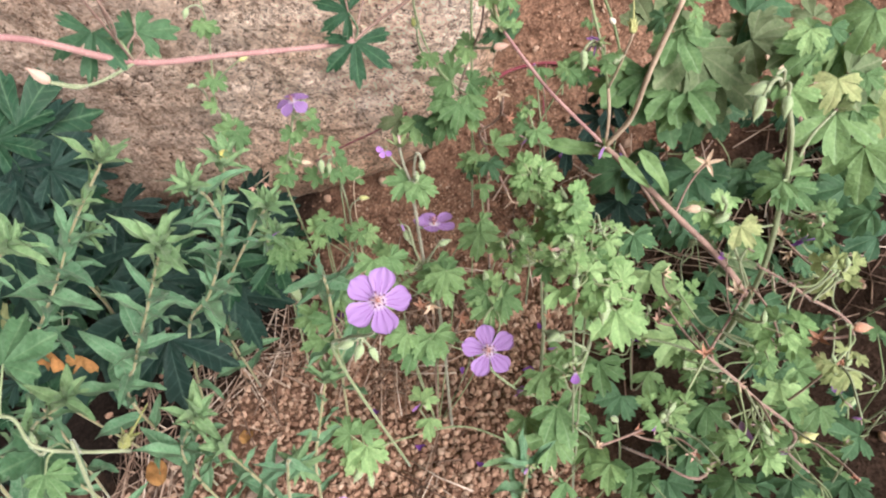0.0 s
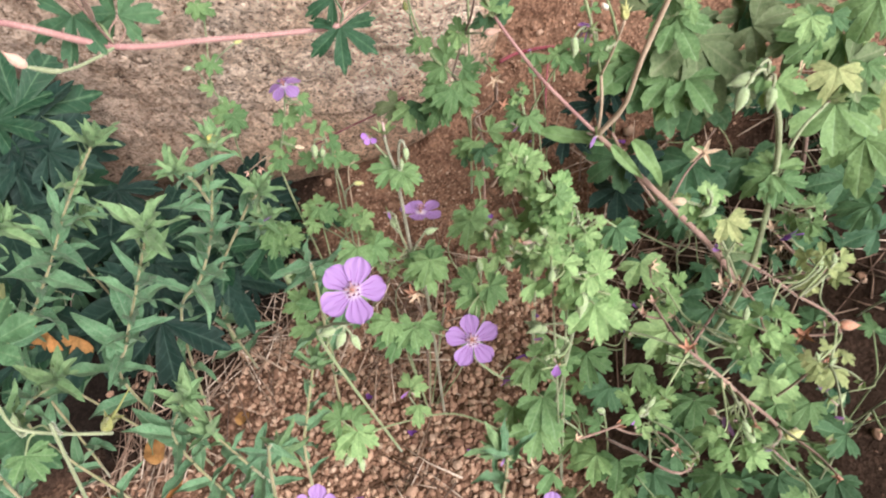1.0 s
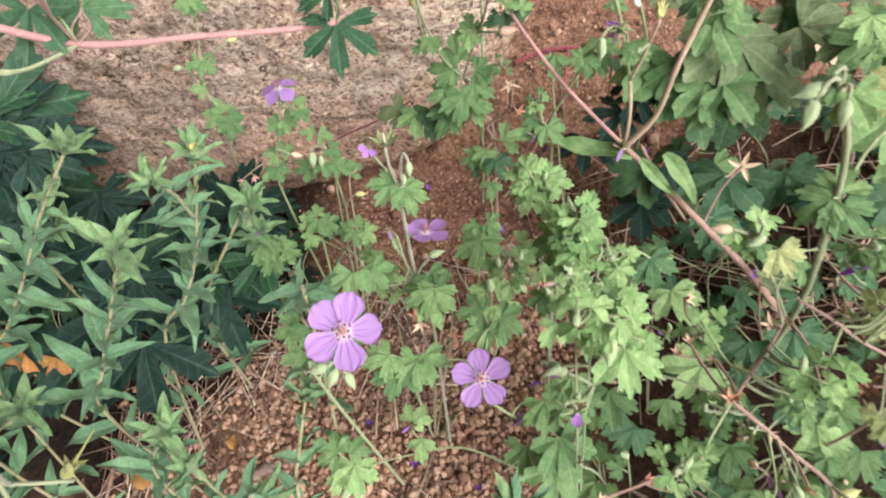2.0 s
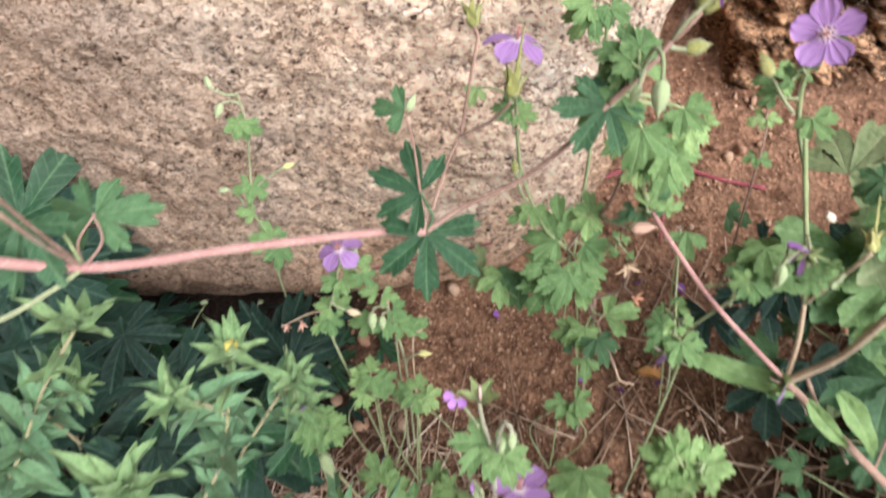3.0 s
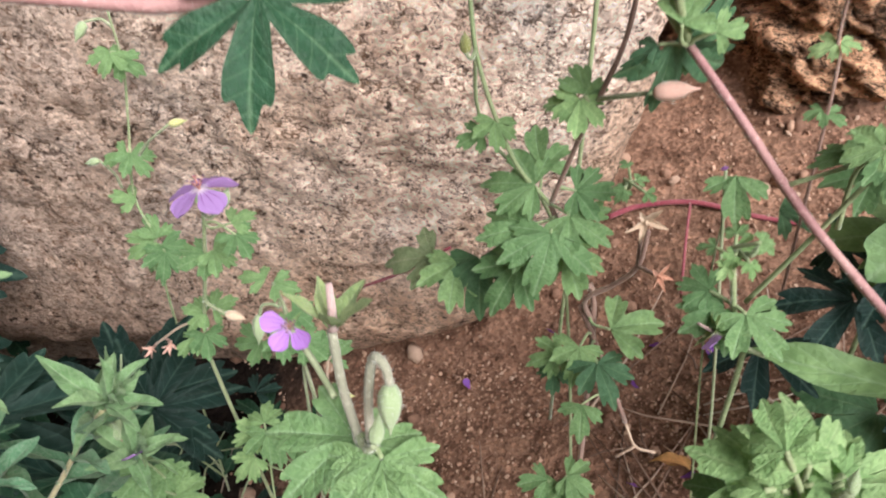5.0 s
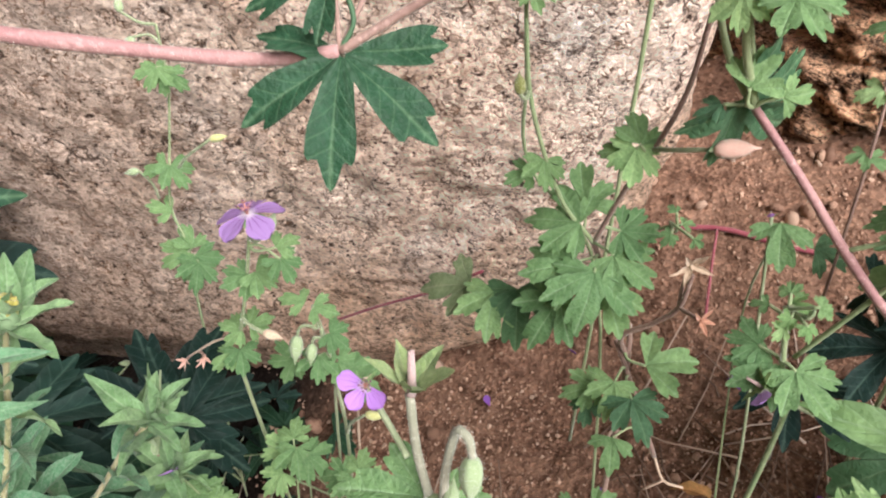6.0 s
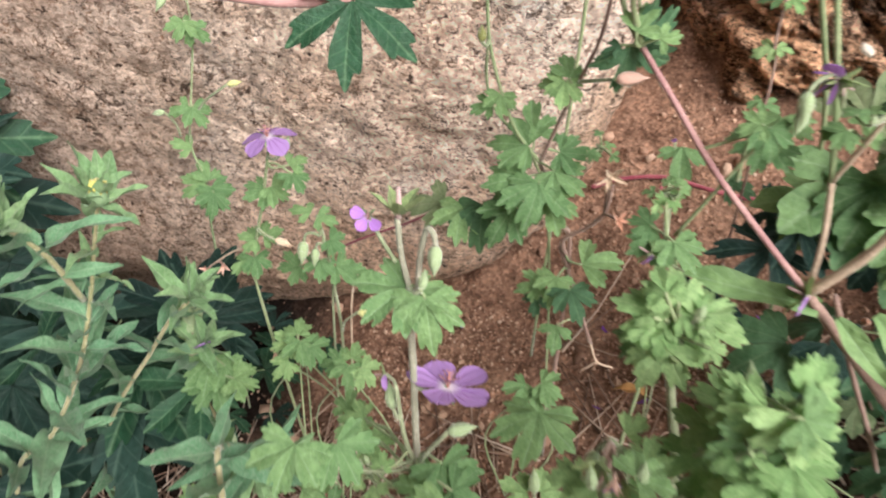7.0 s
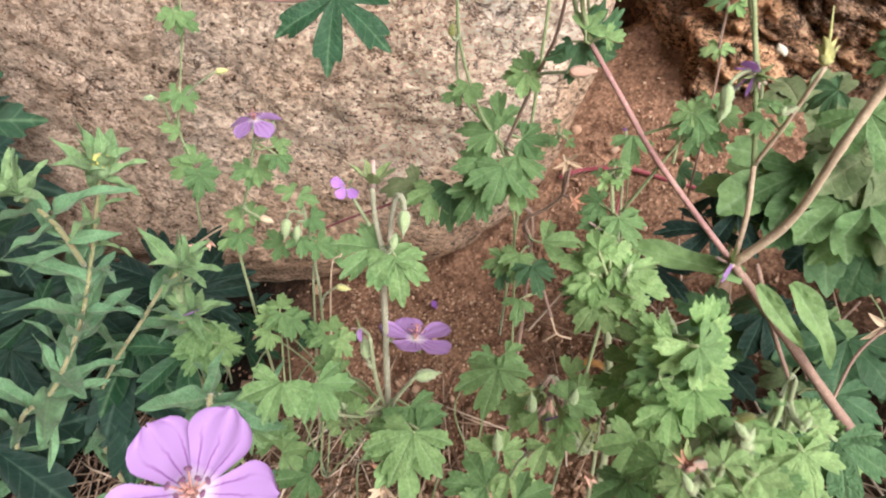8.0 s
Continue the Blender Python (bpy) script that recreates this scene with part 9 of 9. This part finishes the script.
p.leaf(0.0137, pose(-0.1091, 0.335, 0.1071, -32, 2, -126), "broad", M_LEAF)
p.leaf(0.0161, pose(-0.112, 0.33, 0.0996, -18, -24, 171), "broad", M_LEAF)
p.leaf(0.0132, pose(-0.1025, 0.33, 0.1059, -17, 19, -92), "broad", M_LEAF)


# ---- dark broad leaves at the foot of the boulder ----

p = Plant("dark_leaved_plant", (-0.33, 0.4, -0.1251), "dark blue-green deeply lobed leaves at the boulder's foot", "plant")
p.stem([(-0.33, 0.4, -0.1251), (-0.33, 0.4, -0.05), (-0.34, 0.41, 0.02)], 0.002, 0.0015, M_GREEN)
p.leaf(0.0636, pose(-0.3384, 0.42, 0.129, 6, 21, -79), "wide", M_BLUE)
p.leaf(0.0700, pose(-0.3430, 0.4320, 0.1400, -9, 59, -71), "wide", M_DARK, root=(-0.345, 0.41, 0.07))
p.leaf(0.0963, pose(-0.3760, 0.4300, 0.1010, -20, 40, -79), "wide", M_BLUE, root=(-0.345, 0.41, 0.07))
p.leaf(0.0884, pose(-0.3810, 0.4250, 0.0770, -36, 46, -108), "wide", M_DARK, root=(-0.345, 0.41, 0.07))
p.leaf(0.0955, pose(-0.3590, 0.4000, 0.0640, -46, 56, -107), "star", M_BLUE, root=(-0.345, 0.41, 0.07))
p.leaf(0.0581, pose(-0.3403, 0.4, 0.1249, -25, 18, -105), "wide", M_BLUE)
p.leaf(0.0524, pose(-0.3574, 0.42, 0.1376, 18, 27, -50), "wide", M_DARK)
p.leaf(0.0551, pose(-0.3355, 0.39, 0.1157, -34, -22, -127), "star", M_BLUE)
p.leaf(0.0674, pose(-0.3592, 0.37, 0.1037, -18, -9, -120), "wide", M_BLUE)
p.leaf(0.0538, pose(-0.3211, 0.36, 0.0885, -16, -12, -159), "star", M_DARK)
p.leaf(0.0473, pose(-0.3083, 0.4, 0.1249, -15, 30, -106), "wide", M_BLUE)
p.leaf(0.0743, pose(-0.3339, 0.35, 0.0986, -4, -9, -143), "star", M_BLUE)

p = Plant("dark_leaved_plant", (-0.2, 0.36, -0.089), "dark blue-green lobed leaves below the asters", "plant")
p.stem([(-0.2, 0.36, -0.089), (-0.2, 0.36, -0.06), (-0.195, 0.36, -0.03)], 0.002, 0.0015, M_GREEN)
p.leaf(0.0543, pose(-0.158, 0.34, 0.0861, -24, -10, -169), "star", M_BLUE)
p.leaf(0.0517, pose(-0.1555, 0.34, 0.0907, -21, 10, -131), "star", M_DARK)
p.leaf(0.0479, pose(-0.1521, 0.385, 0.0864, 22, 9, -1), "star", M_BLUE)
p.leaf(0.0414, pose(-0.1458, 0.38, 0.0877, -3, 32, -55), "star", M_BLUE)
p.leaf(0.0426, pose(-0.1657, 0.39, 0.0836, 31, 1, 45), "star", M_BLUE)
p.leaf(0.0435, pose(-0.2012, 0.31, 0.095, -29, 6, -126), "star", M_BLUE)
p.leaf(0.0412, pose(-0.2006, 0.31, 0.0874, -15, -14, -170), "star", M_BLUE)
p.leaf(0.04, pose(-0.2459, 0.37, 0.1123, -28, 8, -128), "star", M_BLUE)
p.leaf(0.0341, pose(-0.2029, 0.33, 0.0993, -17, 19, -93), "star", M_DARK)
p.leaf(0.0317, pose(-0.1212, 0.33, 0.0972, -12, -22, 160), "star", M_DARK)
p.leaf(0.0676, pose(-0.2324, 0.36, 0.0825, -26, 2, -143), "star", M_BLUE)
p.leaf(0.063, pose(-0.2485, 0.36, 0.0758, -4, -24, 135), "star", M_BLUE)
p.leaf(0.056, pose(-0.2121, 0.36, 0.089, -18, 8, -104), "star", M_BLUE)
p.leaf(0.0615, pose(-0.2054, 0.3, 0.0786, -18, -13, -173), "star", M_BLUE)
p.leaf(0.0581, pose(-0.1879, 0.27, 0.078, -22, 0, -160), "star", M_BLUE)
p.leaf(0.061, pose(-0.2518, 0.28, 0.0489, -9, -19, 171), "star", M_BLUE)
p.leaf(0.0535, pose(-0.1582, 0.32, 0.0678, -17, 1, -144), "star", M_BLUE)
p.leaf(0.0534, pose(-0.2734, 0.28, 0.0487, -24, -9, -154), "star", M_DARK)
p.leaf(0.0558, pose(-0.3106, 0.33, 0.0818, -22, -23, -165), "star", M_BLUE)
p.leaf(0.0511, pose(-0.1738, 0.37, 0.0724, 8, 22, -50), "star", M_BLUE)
p.leaf(0.023, pose(-0.2590, 0.27, 0.055, -45, -14, 166), "three", M_DEAD)
p.leaf(0.026, pose(-0.2800, 0.27, 0.060, -40, -27, 149), "three", M_DEAD)
p.leaf(0.026, pose(-0.3030, 0.28, 0.085, -37, -30, 117), "three", M_YELLOW)
p.leaf(0.0264, pose(0.127, 0.4, 0.186, -19, 16, -168), "star", M_BLUE)
p.leaf(0.029, pose(0.1191, 0.4, 0.1738, -24, -10, 144), "star", M_BLUE)
p.leaf(0.0301, pose(0.1039, 0.42, 0.1339, -15, 3, 165), "star", M_BLUE)
p.leaf(0.0245, pose(0.1258, 0.44, 0.1714, -8, 24, -111), "star", M_BLUE)


# ---- litter ----
def scatter(n, box, seed):
    rng = random.Random(seed)
    for _ in range(n):
        yield rng.uniform(box[0], box[1]), rng.uniform(box[2], box[3]), rng


def straw_stuff(n, box, seed):
    bm = bmesh.new()
    for x, y, rng in scatter(n, box, seed):
        if noise.noise((x * 6, y * 6, 4.0)) < -0.12:
            continue
        a, n = rng.gauss(1.9, 0.9), rng.uniform(0.015, 0.105)
        d = Vector((math.cos(a), math.sin(a), 0)) * n
        p, q = Vector((x, y, 0)) - d / 2, Vector((x, y, 0)) + d / 2
        lift = rng.uniform(0.001, 0.006)
        mid = (p + q) / 2 + Vector((rng.uniform(-0.003, 0.003), rng.uniform(-0.003, 0.003), 0))
        pts = [Vector((v.x, v.y, lie(v.x, v.y) + lift)) for v in (p, mid, q)]
        tube(bm, pts, rng.uniform(0.0005, 0.0009), 0.0004, 5)
    return bm


needles = tagged(new("dry_needles", mesh_of("dry_needles", straw_stuff(820, (-0.30, 0.02, 0.12, 0.42), 3), M_NEEDLE)), "dry brown needles and grass stalks strewn on soil", "litter", kind="stuff")
tagged(new("dry_needles", mesh_of("dry_needles", straw_stuff(260, (0.06, 0.36, 0.30, 0.52), 8), M_NEEDLE)), "dry reddish-brown stalks heaped under the geraniums", "litter", kind="stuff")


def pebble_mesh(seed):
    rng = random.Random(seed)
    bm = bmesh.new()
    bmesh.ops.create_icosphere(bm, subdivisions=1, radius=1)
    sx, sy, sz = rng.uniform(0.8, 1.2), rng.uniform(0.7, 1.0), rng.uniform(0.5, 0.8)
    for v in bm.verts:
        k = 1 + rng.uniform(-0.22, 0.22)
        v.co = Vector((v.co.x * sx * k, v.co.y * sy * k, v.co.z * sz * k))
    return bm


def shaded(x, y):
    """Where the soil is painted dark for the litter and shade under the geraniums."""
    return (x - 0.33) ** 2 + (y - 0.27) ** 2 < 0.052


def gravel_stuff(n, box, lo, hi, seed, bare=0.25):
    """Loose stones in one mesh, denser where the soil is bare."""
    shapes = []
    for k in range(8):
        b = pebble_mesh(40 + k)
        b.verts.ensure_lookup_table()
        shapes.append(([v.co.copy() for v in b.verts], [[v.index for v in f.verts] for f in b.faces]))
        b.free()
    verts, faces = [], []
    for x, y, rng in scatter(n, box, seed):
        if noise.noise((x * 9, y * 9, 1.0)) < rng.uniform(-0.7, bare):
            continue
        if (x + 0.36) ** 2 + (y - 0.42) ** 2 < 0.036 and rng.random() < 0.9:
            continue
        if shaded(x, y) and rng.random() < 0.93:
            continue
        r = lo + (hi - lo) * rng.random() ** 2.2
        if y > 0.37:
            r *= 0.45
        if y > 0.52 and rng.random() < 0.5:
            continue
        turn = Euler((rng.uniform(0, 6), rng.uniform(0, 6), rng.uniform(0, 6))).to_matrix()
        at = Vector((x, y, lie(x, y) + 0.25 * r))
        vs, fs = shapes[rng.randrange(8)]
        k = len(verts)
        verts += [at + turn @ (v * r) for v in vs]
        faces += [[k + i for i in f] for f in fs]
    me = bpy.data.meshes.new("gravel")
    me.from_pydata(verts, [], faces)
    me.materials.append(M_GRAVEL)
    return me


tagged(new("gravel", gravel_stuff(22000, (-0.34, 0.38, 0.08, 0.78), 0.0009, 0.0050, 11)), "fine reddish-brown gravel over the soil", "gravel", kind="stuff")

tagged(new("gravel", gravel_stuff(6500, (-0.16, 0.12, 0.15, 0.36), 0.0013, 0.0044, 12, -0.5)), "coarse pinkish-brown gravel on the bare slope", "gravel", kind="stuff")

tagged(new("gravel", gravel_stuff(9000, (-0.10, 0.20, 0.33, 0.62), 0.0009, 0.0034, 14, -0.3)), "fine crumbly reddish grit before the boulder", "gravel", kind="stuff")

for x, y, rng in scatter(240, (-0.22, 0.20, 0.14, 0.66), 21):
    r = 0.002 + 0.006 * rng.random() ** 3
    if shaded(x, y):
        continue
    me = shared(("pebble", rng.randrange(7)), lambda: pebble_mesh(rng.randrange(7)), M_PEBBLE)
    hang("pebble", me, ground, pose(x, y, lie(x, y) + 0.3 * r, rng.uniform(0, 360), rng.uniform(0, 360), rng.uniform(0, 360)) @ Matrix.Scale(r, 4))


# ---- fallen petals, dead leaves, chips ----
for x, y, rng in scatter(26, (-0.16, 0.20, 0.17, 0.60), 33):
    petal = new("fallen_petal", shared(("fallen_petal", rng.randrange(3)), lambda: petal_mesh(0.34, 0.35, rng.randrange(9)), M_WITHERED))
    petal.matrix_basis = pose(x, y, lie(x, y) + 0.003, rng.uniform(-25, 25), rng.uniform(-25, 25), rng.uniform(0, 360)) @ Matrix.Scale(rng.uniform(0.006, 0.010), 4)
    tagged(petal, "shrivelled violet petal fallen on the soil", "petal", "fallen petals")

for x, y, s, turn in ((-0.245, 0.245, 0.035, 40), (-0.215, 0.225, 0.03, 120), (-0.235, 0.205, 0.028, 260), (-0.17, 0.27, 0.022, 10), (-0.29, 0.22, 0.034, 200), (0.10, 0.44, 0.02, 80), (-0.12, 0.18, 0.024, 320)):
    dead = new("dead_leaf", shared(("dead_leaf", round(s * 1000) % 3), lambda: lance(0.3, 0.35, round(s * 1000), 0.5, 0.05), M_DEAD))
    dead.matrix_basis = pose(x, y, lie(x, y) + 0.006, random.uniform(-15, 15), random.uniform(-15, 15), turn) @ Matrix.Scale(s, 4)
    tagged(dead, "curled orange-brown dead leaf on the soil", "leaf", "dead leaves")


def chip_mesh(seed):
    rng = random.Random(seed)
    bm = bmesh.new()
    path = [Vector((-0.5 + 0.125 * i, 0.04 * rng.uniform(-1, 1), 0.03 * rng.uniform(-1, 1))) for i in range(9)]
    tube(bm, path, 0.16, 0.10, 9, 0.3)
    for v in bm.verts:
        v.co.z *= 0.45
    return bm


for x, y, s, turn in ((-0.135, 0.255, 0.034, 30), (-0.155, 0.16, 0.045, 150), (-0.20, 0.19, 0.03, 80), (-0.11, 0.135, 0.03, 20)):
    chip = new("wood_chip", shared(("wood_chip", round(s * 1000) % 3), lambda: chip_mesh(round(s * 1000)), M_TWIG))
    chip.matrix_basis = pose(x, y, lie(x, y) + 0.002, 0, 0, turn) @ Matrix.Scale(s, 4)
    tagged(chip, "weathered grey-brown wood chip on the litter", "wood chip", "wood chips")

M_PALE_STONE = granite("pale_stone", (0.62, 0.52, 0.44), (0.52, 0.38, 0.28), (0.2, 0.14, 0.1), 300, 0.4)


def stone_mesh(seed):
    bm = bmesh.new()
    bmesh.ops.create_icosphere(bm, subdivisions=3, radius=1)
    for v in bm.verts:
        k = 1 + 0.22 * noise.noise(v.co * 1.4 + Vector((seed, 0, 0))) + 0.07 * noise.noise(v.co * 5)
        v.co = Vector((v.co.x * 1.2 * k, v.co.y * 0.9 * k, v.co.z * 0.6 * k))
    return bm


for x, y, s, turn in ((-0.150, 0.225, 0.009, 30), (-0.138, 0.216, 0.007, 80), (-0.085, 0.16, 0.006, 0), (0.06, 0.16, 0.006, 50)):
    rock = new("stone", mesh_of("stone", stone_mesh(x * 90), M_PALE_STONE))
    rock.matrix_basis = pose(x, y, lie(x, y) + 0.25 * s, 0, 0, turn) @ Matrix.Scale(s, 4)
    tagged(rock, "small rounded stone half sunk in the soil", "stone", "small stones")

M_LILAC = granite("bluish_stone", (0.46, 0.46, 0.56), (0.36, 0.34, 0.42), (0.1, 0.1, 0.12), 300, 0.3)
chip = new("stone", mesh_of("stone", stone_mesh(7), M_LILAC))
chip.matrix_basis = pose(-0.385, 0.505, lie(-0.385, 0.505) + 0.003, 0, 0, 40) @ Matrix.Scale(0.009, 4)
tagged(chip, "bluish-grey chip of stone under the boulder's edge", "stone", "small stones")
bm = bmesh.new()
tube(bm, smooth_path([(x, y, lie(x, y) + 0.006) for x, y in ((-0.40, 0.515), (-0.37, 0.492), (-0.335, 0.462))]), 0.004, 0.003, 9, 0.12)
tagged(new("dead_stick", mesh_of("dead_stick", bm, M_TWIG)), "grey dead stick on dark soil under the boulder", "stick")
for x, y, s, turn in ((0.30, 0.50, 0.045, 30), (0.27, 0.47, 0.035, 110)):
    dead = new("dead_leaf", shared(("dead_leaf", round(s * 1000) % 3), lambda: lance(0.3, 0.35, round(s * 1000), 0.5, 0.05), M_TAN))
    dead.matrix_basis = pose(x, y, lie(x, y) + 0.03, 35, 10, turn) @ Matrix.Scale(s, 4)
    tagged(dead, "withered pinkish-tan leaf caught among the stalks", "leaf", "dead leaves")

shell = new("snail_shell", mesh_of("snail_shell", stone_mesh(3), M_SHELL))
shell.matrix_basis = pose(0.103, 0.351, 0.274, 20, 30, 10) @ Matrix.Scale(0.0021, 4)
tagged(shell, "tiny cream snail shell on a geranium stem", "snail shell")
